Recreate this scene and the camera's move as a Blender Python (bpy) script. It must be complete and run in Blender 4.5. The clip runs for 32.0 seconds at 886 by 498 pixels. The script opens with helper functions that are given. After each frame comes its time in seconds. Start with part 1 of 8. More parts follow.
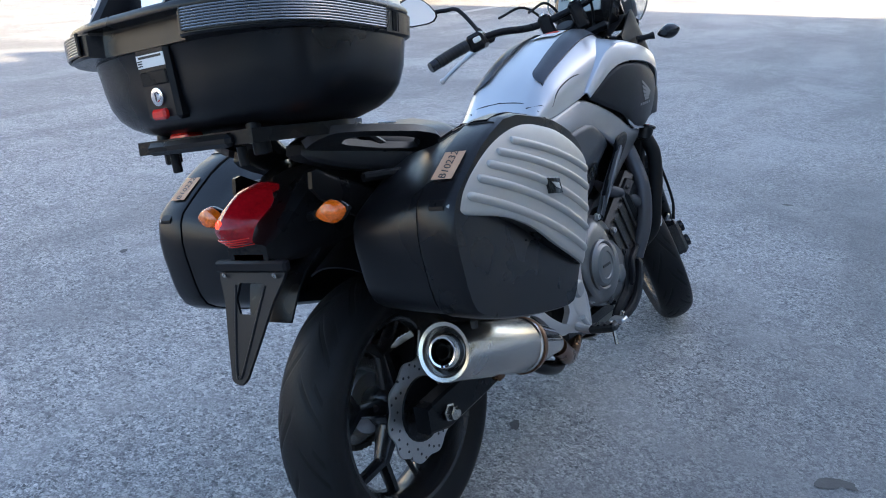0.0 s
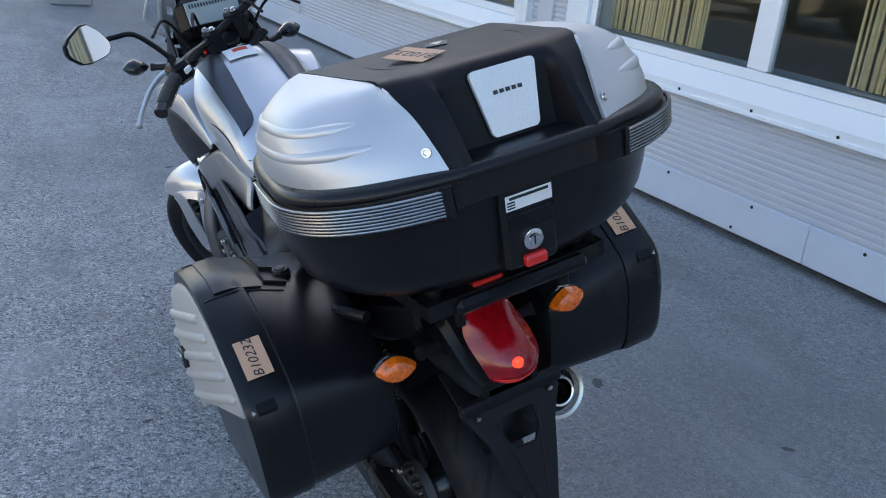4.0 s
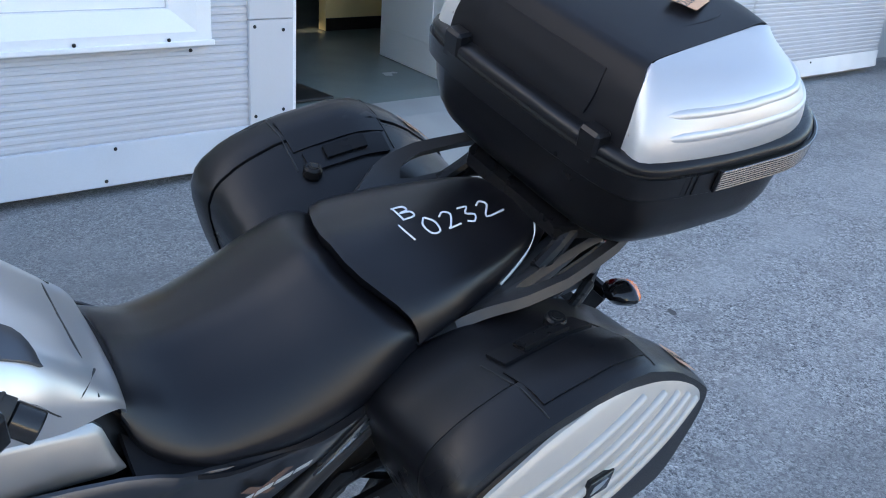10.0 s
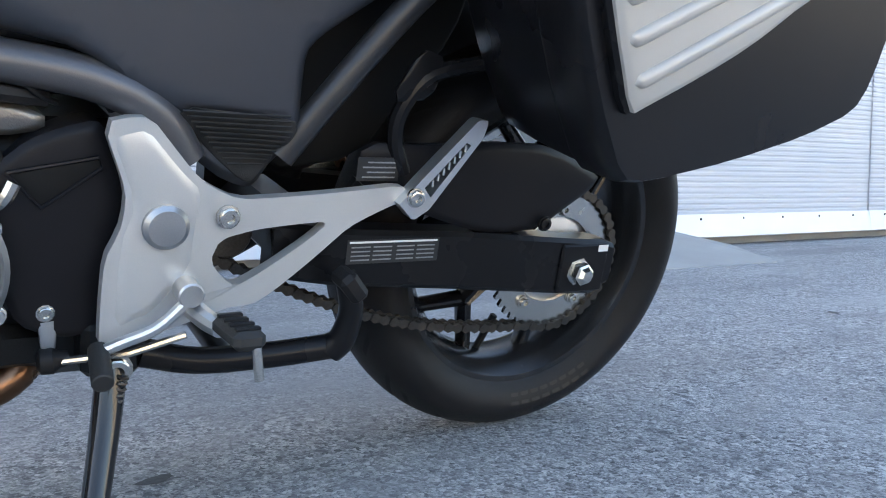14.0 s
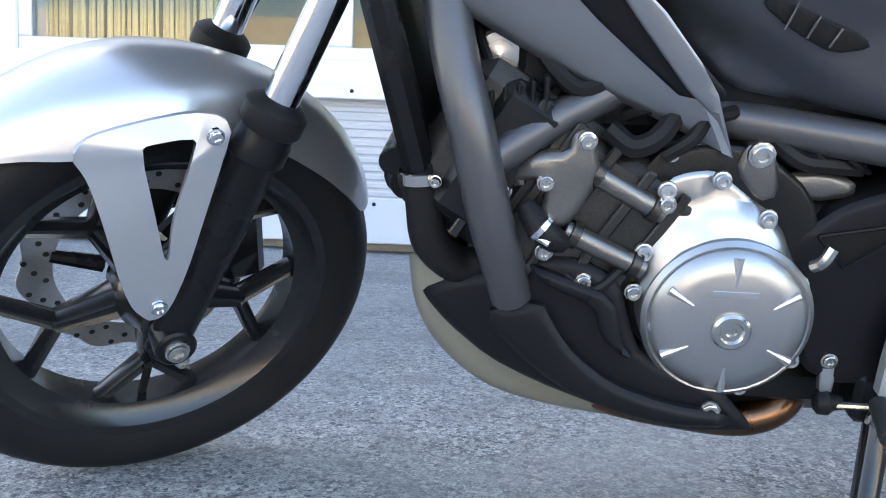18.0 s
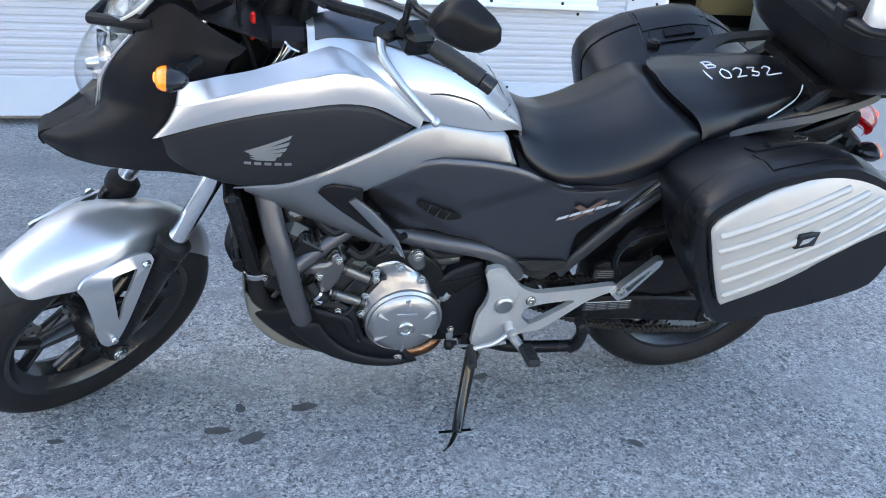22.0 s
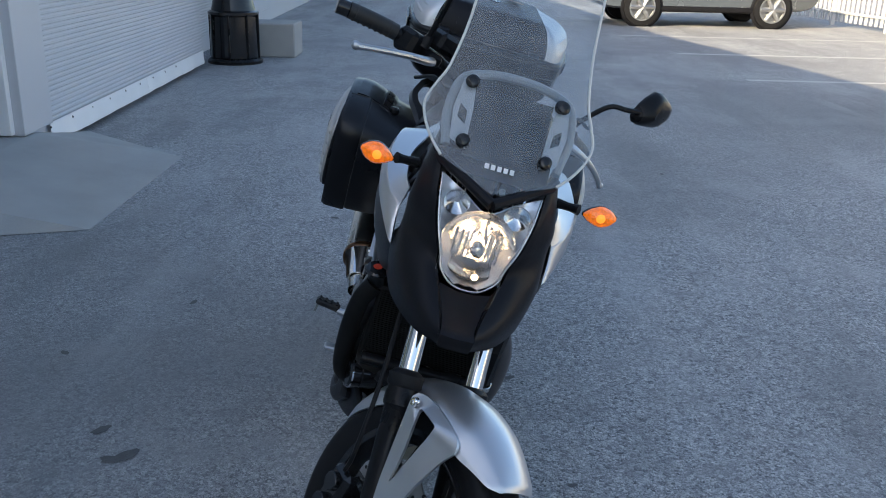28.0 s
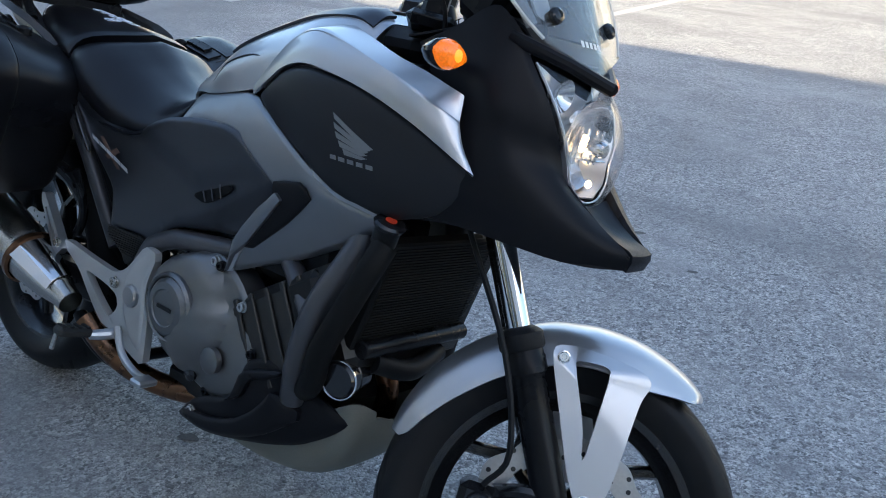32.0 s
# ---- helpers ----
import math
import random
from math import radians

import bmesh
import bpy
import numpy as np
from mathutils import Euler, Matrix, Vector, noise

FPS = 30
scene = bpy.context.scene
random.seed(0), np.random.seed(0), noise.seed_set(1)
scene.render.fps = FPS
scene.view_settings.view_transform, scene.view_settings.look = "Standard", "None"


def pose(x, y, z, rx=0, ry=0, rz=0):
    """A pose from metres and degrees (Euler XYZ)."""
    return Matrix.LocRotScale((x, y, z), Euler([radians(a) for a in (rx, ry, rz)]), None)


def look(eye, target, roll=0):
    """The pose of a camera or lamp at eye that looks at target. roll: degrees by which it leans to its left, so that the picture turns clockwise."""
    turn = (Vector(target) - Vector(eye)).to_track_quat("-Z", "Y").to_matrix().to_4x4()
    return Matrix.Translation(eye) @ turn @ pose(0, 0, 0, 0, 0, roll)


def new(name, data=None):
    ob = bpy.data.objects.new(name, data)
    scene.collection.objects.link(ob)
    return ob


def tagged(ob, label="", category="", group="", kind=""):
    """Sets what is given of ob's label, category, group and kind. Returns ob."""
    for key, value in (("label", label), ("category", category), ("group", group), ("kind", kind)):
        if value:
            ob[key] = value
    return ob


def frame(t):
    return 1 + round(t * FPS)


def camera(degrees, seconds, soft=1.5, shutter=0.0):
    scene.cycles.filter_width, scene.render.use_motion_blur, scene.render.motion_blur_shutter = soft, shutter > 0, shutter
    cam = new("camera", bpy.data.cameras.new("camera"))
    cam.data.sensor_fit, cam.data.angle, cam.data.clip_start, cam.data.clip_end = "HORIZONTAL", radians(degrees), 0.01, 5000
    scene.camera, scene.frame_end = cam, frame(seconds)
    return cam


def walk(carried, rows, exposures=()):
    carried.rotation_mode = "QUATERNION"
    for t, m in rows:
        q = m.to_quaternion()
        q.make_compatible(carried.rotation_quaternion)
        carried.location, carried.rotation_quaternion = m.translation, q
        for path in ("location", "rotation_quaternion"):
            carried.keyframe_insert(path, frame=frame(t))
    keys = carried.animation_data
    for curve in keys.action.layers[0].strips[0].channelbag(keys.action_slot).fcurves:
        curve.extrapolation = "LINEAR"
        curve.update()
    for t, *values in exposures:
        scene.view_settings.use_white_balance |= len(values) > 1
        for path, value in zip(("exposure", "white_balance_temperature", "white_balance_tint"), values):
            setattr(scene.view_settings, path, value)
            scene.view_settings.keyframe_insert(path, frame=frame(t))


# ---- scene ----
cam = camera(52.64, 32.0, 1.0)

# seconds, eye, turn
PATH = [
    (0.0, -1.4292, -0.9519, 1.3493, 69.409, -2.859, -56.128),
    (0.5, -1.5557, -0.7154, 1.3794, 69.519, -3.921, -62.423),
    (1.0, -1.6825, -0.4570, 1.4055, 69.606, -4.592, -69.810),
    (1.5, -1.6941, -0.2187, 1.3923, 69.967, -4.589, -75.056),
    (2.0, -1.6772, 0.0105, 1.4055, 70.550, -4.548, -81.570),
    (2.5, -1.6904, 0.2822, 1.4023, 70.513, -5.247, -89.980),
    (4.5, -1.1715, 1.1114, 1.4447, 68.841, -5.625, -126.172),
    (5.0, -0.9533, 1.2491, 1.4082, 68.400, -5.432, -134.315),
    (5.5, -0.7054, 1.3527, 1.4058, 66.585, -5.029, -143.258),
    (6.0, -0.4483, 1.5105, 1.3991, 65.693, -5.543, -155.081),
    (6.5, -0.2057, 1.5742, 1.4107, 65.897, -6.109, -168.198),
    (7.0, 0.0563, 1.5324, 1.3886, 67.071, -5.403, 179.136),
    (7.5, 0.2817, 1.5225, 1.4005, 66.884, -4.382, 168.469),
    (8.0, 0.5067, 1.4920, 1.4226, 66.728, -4.447, 158.039),
    (8.5, 0.6313, 1.3828, 1.4197, 67.213, -4.125, 151.133),
    (9.0, 0.7082, 1.2697, 1.4324, 67.725, -3.124, 146.304),
    (9.5, 0.8328, 1.2546, 1.4238, 67.815, -2.602, 143.408),
    (10.0, 0.9132, 1.2592, 1.3942, 67.403, -3.850, 141.805),
    (10.5, 0.8857, 1.2248, 1.3078, 66.242, -6.268, 141.754),
    (11.0, 0.8020, 1.1501, 1.1415, 66.709, -7.262, 141.658),
    (11.5, 0.7777, 1.1563, 0.8544, 73.160, -5.828, 142.022),
    (12.0, 0.7664, 1.1789, 0.5872, 78.487, -3.801, 142.798),
    (12.5, 0.7989, 1.1896, 0.4552, 81.936, -2.028, 142.885),
    (13.0, 0.8116, 1.2109, 0.4165, 84.946, -1.003, 145.299),
    (13.5, 0.8225, 1.2169, 0.3867, 86.035, -0.219, 146.718),
    (15.5, 0.9136, 1.2393, 0.4674, 83.268, -2.761, 157.181),
    (16.0, 0.9485, 1.2447, 0.4865, 83.418, -2.925, 161.689),
    (16.5, 0.9607, 1.2529, 0.4880, 84.150, -3.091, 166.471),
    (17.0, 0.9898, 1.2443, 0.4783, 84.528, -2.935, 172.340),
    (17.5, 1.0483, 1.2440, 0.4761, 84.299, -2.476, 178.460),
    (18.0, 1.0820, 1.2411, 0.4845, 83.110, -2.307, -176.308),
    (18.5, 1.1120, 1.2418, 0.4963, 82.102, -2.028, -172.346),
    (19.0, 1.1413, 1.2410, 0.4920, 81.202, -1.424, -169.905),
    (19.5, 1.1556, 1.2427, 0.5537, 77.740, -0.121, -168.563),
    (20.0, 1.1498, 1.2893, 0.7335, 70.410, 0.850, -169.688),
    (20.5, 1.1457, 1.4080, 0.9601, 64.990, 0.395, -173.903),
    (21.0, 1.1128, 1.6159, 1.0923, 64.325, -0.799, -178.057),
    (21.5, 1.0927, 1.8603, 1.1988, 65.994, -2.781, 174.682),
    (22.0, 1.2741, 2.0718, 1.2849, 66.917, -4.327, 165.598),
    (22.5, 1.4788, 2.1602, 1.3482, 65.924, -5.628, 158.759),
    (23.0, 1.6874, 2.1119, 1.3719, 65.814, -5.970, 153.222),
    (23.5, 1.9300, 2.0784, 1.3904, 66.340, -5.459, 148.282),
    (24.0, 2.2335, 2.0103, 1.4285, 66.957, -5.047, 143.800),
    (24.5, 2.4448, 1.8490, 1.4142, 68.579, -5.203, 138.813),
    (25.0, 2.6475, 1.6503, 1.4305, 69.790, -5.526, 131.821),
    (25.5, 2.9080, 1.4214, 1.4472, 69.881, -5.349, 123.632),
    (27.5, 3.1617, 0.4286, 1.4476, 71.059, -1.787, 96.876),
    (28.0, 3.0802, 0.1843, 1.4412, 71.092, -1.335, 90.885),
    (28.5, 2.9772, -0.0478, 1.4427, 70.543, -1.297, 84.358),
    (29.0, 2.8909, -0.3317, 1.4453, 69.744, -1.682, 76.220),
    (29.5, 2.7743, -0.5362, 1.4356, 70.285, -2.253, 68.714),
    (30.0, 2.5653, -0.6626, 1.4262, 70.727, -1.676, 62.479),
    (30.5, 2.4504, -0.7539, 1.4166, 70.201, -1.309, 57.634),
    (31.0, 2.3607, -0.8835, 1.3988, 69.237, -0.593, 51.462),
    (31.5, 2.2686, -0.9811, 1.3741, 68.162, -0.625, 44.760),
    (32.0, 2.1338, -0.9380, 1.3010, 66.094, -1.738, 40.278),
]
LEAN = 14.96   # degrees, onto the side stand
SKY_STRENGTH, SUN_STRENGTH = 0.15, 4.5
EXPOSURES = [(0, 2.0, 6300, 10), (1, 2.0, 6300, 10), (2, 1.62, 6300, 10), (2.5, 1.58, 6300, 10), (5, 1.66, 6450, 10), (6, 1.72, 6450, 10), (7, 2.08, 6500, 10), (8, 2.05, 6500, 10), (9, 2.12, 6500, 10), (10, 2.15, 6500, 10), (11, 3.0, 6600, 10), (11.5, 2.85, 6650, 10), (12, 2.4, 6700, 10), (13, 2.4, 6700, 10), (15.5, 3.05, 7000, 12), (16, 3.2, 7000, 12), (17, 3.1, 7000, 12), (18, 2.75, 6850, 11), (19, 2.4, 6700, 10), (20, 2.45, 6600, 10), (21, 2.62, 6700, 10), (23, 2.5, 6600, 10), (24, 1.85, 6300, 10), (25.5, 1.65, 6300, 10), (28, 1.2, 6250, 8), (29, 1.38, 6200, 7), (30, 1.4, 6200, 6), (32, 1.6, 6250, 7)]

walk(cam, [(t, pose(x, y, z, rx, ry, rz)) for t, x, y, z, rx, ry, rz in PATH], EXPOSURES)

# ---- light: the yard lies in the shade of the building, the low sun stands behind it ----
SUN_ELEVATION, SUN_AZIMUTH = 24.0, 45.0   # azimuth: from -y towards +x
world = bpy.data.worlds.new("sky")
scene.world = world
world.use_nodes = True
nt = world.node_tree
sky = nt.nodes.new("ShaderNodeTexSky")
sky.sky_type, sky.sun_disc = "NISHITA", False
sky.sun_elevation, sky.sun_rotation = radians(SUN_ELEVATION), radians(180 - SUN_AZIMUTH)
sky.air_density, sky.dust_density, sky.ozone_density = 1.0, 2.5, 1.0
nt.links.new(sky.outputs[0], nt.nodes["Background"].inputs[0])
nt.nodes["Background"].inputs[1].default_value = SKY_STRENGTH
sun = new("sun", bpy.data.lights.new("sun", "SUN"))
sun.data.energy, sun.data.angle, sun.data.color = SUN_STRENGTH, radians(0.5), (1.0, 0.80, 0.52)
sun.matrix_world = look((0, 0, 0), (-math.sin(radians(SUN_AZIMUTH)) * math.cos(radians(SUN_ELEVATION)), math.cos(radians(SUN_AZIMUTH)) * math.cos(radians(SUN_ELEVATION)), -math.sin(radians(SUN_ELEVATION))))


# ---- materials ----
def material(name, color, rough=0.5, metal=0.0, grain=(300, 0.12), blotch=(6, 0.15), bump=(400, 0.1), coat=0.0, rough_var=0.08, spec=0.5, emit=0.0, by_object=0.0):
    m = bpy.data.materials.new(name)
    m.use_nodes = True
    n, l = m.node_tree.nodes, m.node_tree.links
    b = n["Principled BSDF"]
    co = n.new("ShaderNodeTexCoord")

    def noise_node(scale, detail=4.0):
        t = n.new("ShaderNodeTexNoise")
        t.inputs["Scale"].default_value, t.inputs["Detail"].default_value = scale, detail
        l.new(co.outputs["Object"], t.inputs["Vector"])
        return t
    small, large = noise_node(grain[0]), noise_node(blotch[0])
    add = n.new("ShaderNodeMath"); add.operation = "MULTIPLY_ADD"
    l.new(small.outputs[0], add.inputs[0]); add.inputs[1].default_value = 2 * grain[1]; add.inputs[2].default_value = 1 - grain[1] - blotch[1]
    add2 = n.new("ShaderNodeMath"); add2.operation = "MULTIPLY_ADD"
    l.new(large.outputs[0], add2.inputs[0]); add2.inputs[1].default_value = 2 * blotch[1]; l.new(add.outputs[0], add2.inputs[2])
    val = add2.outputs[0]
    if by_object:
        info = n.new("ShaderNodeObjectInfo")
        k = n.new("ShaderNodeMath"); k.operation = "MULTIPLY_ADD"
        l.new(info.outputs["Random"], k.inputs[0]); k.inputs[1].default_value = by_object; l.new(val, k.inputs[2]); val = k.outputs[0]
    mul = n.new("ShaderNodeVectorMath"); mul.operation = "SCALE"
    mul.inputs[0].default_value = color
    l.new(val, mul.inputs["Scale"])
    l.new(mul.outputs[0], b.inputs["Base Color"])
    r = n.new("ShaderNodeMath"); r.operation = "MULTIPLY_ADD"
    l.new(large.outputs[0], r.inputs[0]); r.inputs[1].default_value = 2 * rough_var; r.inputs[2].default_value = max(rough - rough_var, 0.01)
    l.new(r.outputs[0], b.inputs["Roughness"])
    b.inputs["Metallic"].default_value = metal
    b.inputs["Specular IOR Level"].default_value = spec
    b.inputs["Coat Weight"].default_value = coat
    b.inputs["Coat Roughness"].default_value = 0.08
    if bump[1]:
        t = noise_node(bump[0], 3.0)
        k = n.new("ShaderNodeBump"); k.inputs["Strength"].default_value = bump[1]; k.inputs["Distance"].default_value = 0.002
        l.new(t.outputs[0], k.inputs["Height"]); l.new(k.outputs[0], b.inputs["Normal"])
    if emit:
        b.inputs["Emission Color"].default_value = (*color, 1); b.inputs["Emission Strength"].default_value = emit
    return m


def clear(name, color=(1, 1, 1), rough=0.02, ior=1.45, thin=0.0, haze=0.0):
    """Clear plastic or glass; thin: share of plain see-through for single sheets."""
    m = bpy.data.materials.new(name)
    m.use_nodes = True
    n, l = m.node_tree.nodes, m.node_tree.links
    b = n["Principled BSDF"]
    b.inputs["Base Color"].default_value = (*color, 1)
    b.inputs["Roughness"].default_value, b.inputs["IOR"].default_value, b.inputs["Transmission Weight"].default_value = rough, ior, 1.0
    if thin:
        t, g, mix, f = n.new("ShaderNodeBsdfTransparent"), n.new("ShaderNodeBsdfGlossy"), n.new("ShaderNodeMixShader"), n.new("ShaderNodeLayerWeight")
        t.inputs[0].default_value = (*[c * thin for c in color], 1)
        g.inputs["Roughness"].default_value = rough
        f.inputs["Blend"].default_value = 0.5
        p5 = n.new("ShaderNodeMath"); p5.operation = "POWER"; p5.inputs[1].default_value = 5.0
        sch = n.new("ShaderNodeMath"); sch.operation = "MULTIPLY_ADD"; sch.inputs[1].default_value = 0.96; sch.inputs[2].default_value = 0.04
        l.new(f.outputs["Facing"], p5.inputs[0]); l.new(p5.outputs[0], sch.inputs[0])
        l.new(sch.outputs[0], mix.inputs[0]); l.new(t.outputs[0], mix.inputs[1]); l.new(g.outputs[0], mix.inputs[2])
        out = mix.outputs[0]
        if haze:
            d, mh = n.new("ShaderNodeBsdfDiffuse"), n.new("ShaderNodeMixShader")
            d.inputs[0].default_value = (0.8, 0.82, 0.84, 1)
            sm = n.new("ShaderNodeTexNoise"); sm.inputs["Scale"].default_value, sm.inputs["Detail"].default_value = 18, 5
            co = n.new("ShaderNodeTexCoord"); l.new(co.outputs["Object"], sm.inputs["Vector"])
            hz = n.new("ShaderNodeMath"); hz.operation = "MULTIPLY"; hz.inputs[1].default_value = 2 * haze
            l.new(sm.outputs[0], hz.inputs[0]); l.new(hz.outputs[0], mh.inputs[0]); l.new(out, mh.inputs[1]); l.new(d.outputs[0], mh.inputs[2])
            out = mh.outputs[0]
        l.new(out, n["Material Output"].inputs[0])
    return m


BLACK_PLASTIC = material("black_grained_plastic", (0.010, 0.010, 0.012), 0.38, bump=(1100, 0.12), grain=(900, 0.3), blotch=(5, 0.25), spec=0.15)
CASE_BLACK = material("case_black_plastic", (0.007, 0.007, 0.0085), 0.29, bump=(1600, 0.08), grain=(900, 0.25), blotch=(4, 0.2), spec=0.31)
SATIN_BLACK = material("satin_black_paint", (0.009, 0.009, 0.010), 0.28, bump=(300, 0.05), grain=(300, 0.15), blotch=(9, 0.25), spec=0.17)
GLOSS_BLACK = material("gloss_black", (0.012, 0.012, 0.013), 0.12, bump=(60, 0.02), grain=(200, 0.1), blotch=(9, 0.1))
GRAPHITE = material("graphite_metallic_paint", (0.088, 0.091, 0.102), 0.36, 0.85, bump=(2500, 0.03), grain=(2500, 0.25), blotch=(5, 0.1), rough_var=0.04, spec=0.42)
FAIRING_DARK = material("dark_textured_fairing", (0.030, 0.031, 0.035), 0.44, 0.4, bump=(900, 0.1), grain=(900, 0.3), blotch=(5, 0.12), rough_var=0.05, spec=0.3)
GREY_SILVER = material("dark_silver_paint", (0.30, 0.305, 0.315), 0.38, 0.88, bump=(2500, 0.04), grain=(2500, 0.12), blotch=(4, 0.04), coat=0.3, rough_var=0.03)
SILVER = material("silver_metallic_paint", (0.56, 0.57, 0.59), 0.34, 0.8, bump=(2500, 0.03), grain=(2500, 0.08), blotch=(4, 0.03), coat=0.35, rough_var=0.03)
CASE_SILVER = material("brushed_silver_case_paint", (0.56, 0.565, 0.575), 0.44, 0.7, bump=(1800, 0.05), grain=(1500, 0.07), blotch=(5, 0.05), rough_var=0.05)
PANEL_SILVER = material("matt_silver_panel", (0.45, 0.437, 0.412), 0.46, 0.3, bump=(1500, 0.04), grain=(1200, 0.06), blotch=(6, 0.05), rough_var=0.05)
ALLOY = material("satin_cast_alloy", (0.55, 0.56, 0.57), 0.34, 0.9, bump=(700, 0.12), grain=(600, 0.08), blotch=(9, 0.08))
BRACKET = material("silver_painted_bracket", (0.52, 0.52, 0.51), 0.34, 0.5, bump=(900, 0.06), grain=(700, 0.06), blotch=(9, 0.08), coat=0.2)
# alloy colour lowered to hold the shade deep between the engine parts
ROUGH_ALLOY = material("raw_casting_shaded", (0.068, 0.064, 0.059), 0.34, 0.85, bump=(500, 0.3), grain=(300, 0.25), blotch=(14, 0.45))
ENGINE_GREY = material("dull_grey_casting", (0.20, 0.19, 0.178), 0.34, 0.85, bump=(600, 0.2), grain=(400, 0.15), blotch=(14, 0.3))
DARK_ALLOY = material("dark_engine_casting", (0.015, 0.015, 0.015), 0.36, 0.5, bump=(400, 0.25), grain=(300, 0.2), blotch=(12, 0.35))
COVER_SILVER = material("brushed_engine_cover", (0.42, 0.42, 0.42), 0.35, 0.9, bump=(900, 0.06), grain=(500, 0.08), blotch=(7, 0.1))
CLUTCH_GREY = material("dull_grey_cover", (0.20, 0.20, 0.20), 0.38, 0.85, bump=(700, 0.12), grain=(500, 0.1), blotch=(9, 0.2))
CHROME = material("chrome", (0.75, 0.75, 0.76), 0.07, 1.0, bump=(60, 0.01), grain=(100, 0.03), blotch=(8, 0.05), rough_var=0.03)
STEEL = material("brushed_stainless_steel", (0.56, 0.54, 0.50), 0.24, 1.0, bump=(500, 0.06), grain=(300, 0.08), blotch=(9, 0.1))
BRONZE = material("heat_tinted_steel", (0.20, 0.105, 0.06), 0.28, 1.0, bump=(200, 0.04), grain=(90, 0.25), blotch=(20, 0.45))
FRAME_GREY = material("grey_frame_paint", (0.095, 0.095, 0.103), 0.36, 0.5, bump=(900, 0.08), grain=(800, 0.12), blotch=(7, 0.1))
RUBBER = material("tyre_rubber", (0.013, 0.013, 0.014), 0.46, bump=(700, 0.2), grain=(500, 0.3), blotch=(14, 0.4), rough_var=0.12, spec=0.16)
GRIP_RUBBER = material("grip_rubber", (0.014, 0.014, 0.014), 0.6, bump=(900, 0.3))
WHEEL_BLACK = material("black_wheel_paint", (0.013, 0.013, 0.014), 0.24, 0.1, bump=(600, 0.06), grain=(300, 0.3), blotch=(18, 0.5), rough_var=0.1, spec=0.6)
VINYL = material("black_seat_vinyl", (0.006, 0.006, 0.008), 0.32, bump=(1500, 0.07), grain=(900, 0.25), blotch=(7, 0.25), rough_var=0.06, spec=0.38)
SKID_GREY = material("beige_grey_plastic", (0.21, 0.205, 0.17), 0.55, bump=(500, 0.1), blotch=(8, 0.2))
CHAIN_STEEL = material("oiled_chain_steel", (0.085, 0.075, 0.065), 0.36, 0.9, bump=(800, 0.3), grain=(300, 0.4), blotch=(30, 0.4))
DISC_STEEL = material("brake_disc_steel", (0.55, 0.54, 0.53), 0.34, 0.85, bump=(400, 0.1), grain=(200, 0.15))
LABEL_WHITE = material("white_print", (0.75, 0.75, 0.74), 0.5, bump=(200, 0.02), grain=(300, 0.05), blotch=(20, 0.05))
LABEL_BLACK = material("black_print", (0.02, 0.02, 0.02), 0.4, bump=(200, 0.02))
SILVER_PRINT = material("silver_print", (0.27, 0.275, 0.28), 0.4, 0.4, bump=(200, 0.02))
MARK_SILVER = material("bright_silver_print", (0.62, 0.62, 0.62), 0.35, 0.3, bump=(200, 0.02))
BRONZE_PRINT = material("copper_print", (0.20, 0.12, 0.09), 0.4, 0.3, bump=(200, 0.02))
RED_PRINT = material("red_print", (0.6, 0.05, 0.02), 0.4, bump=(200, 0.02))
PAPER = material("buff_masking_paper", (0.60, 0.36, 0.23), 0.75, bump=(250, 0.4), grain=(150, 0.08), blotch=(25, 0.12))
CHALK = material("white_chalk", (0.62, 0.67, 0.76), 0.85, bump=(300, 0.4), grain=(250, 0.35), blotch=(60, 0.3))
RED_PLASTIC = material("red_plastic", (0.62, 0.02, 0.015), 0.25, coat=0.4, bump=(200, 0.02))
RED_LENS = material("red_lens", (0.15, 0.002, 0.005), 0.10, coat=0.4, bump=(240, 0.25), grain=(160, 0.6), blotch=(24, 0.8), emit=0.10, spec=0.4)
RED_GLOW = material("lit_red_lamp", (1.0, 0.03, 0.01), 0.3, emit=1.0, bump=(200, 0))
AMBER = material("amber_lens", (0.66, 0.13, 0.003), 0.12, coat=0.6, bump=(300, 0.5), grain=(170, 0.8), blotch=(70, 0.6), emit=0.34)
# for lenses that are not lit; a faint glow is put into the colour
AMBER_DIM = material("unlit_amber_lens_added_glow", (0.50, 0.10, 0.004), 0.12, coat=0.6, bump=(300, 0.6), grain=(170, 0.9), blotch=(70, 0.6), emit=0.06)
AMBER_GLOW = material("lit_amber_lamp", (1.0, 0.30, 0.02), 0.3, emit=0.45, bump=(200, 0))
WARM_GLOW = material("lit_headlamp_bulb", (1.0, 0.66, 0.34), 0.3, emit=5.0, bump=(200, 0))
LENS_RIBBED = material("smoked_ribbed_lens", (0.26, 0.265, 0.275), 0.20, 0.85, bump=(90, 0.05), grain=(60, 0.12), blotch=(12, 0.3))
LAMP_SHELL = material("bright_lamp_shell", (0.84, 0.84, 0.85), 0.24, 0.6, coat=0.3, bump=(30, 0.1), grain=(60, 0.08), blotch=(25, 0.15))
REFLECTOR = material("lamp_reflector", (0.80, 0.80, 0.80), 0.12, 0.95, bump=(30, 1.0), grain=(60, 0.05), blotch=(20, 0.06))
GRAB_GREY = material("dark_grey_cast_paint", (0.035, 0.036, 0.039), 0.34, 0.2, bump=(700, 0.1), grain=(600, 0.2), blotch=(9, 0.2), spec=0.4)
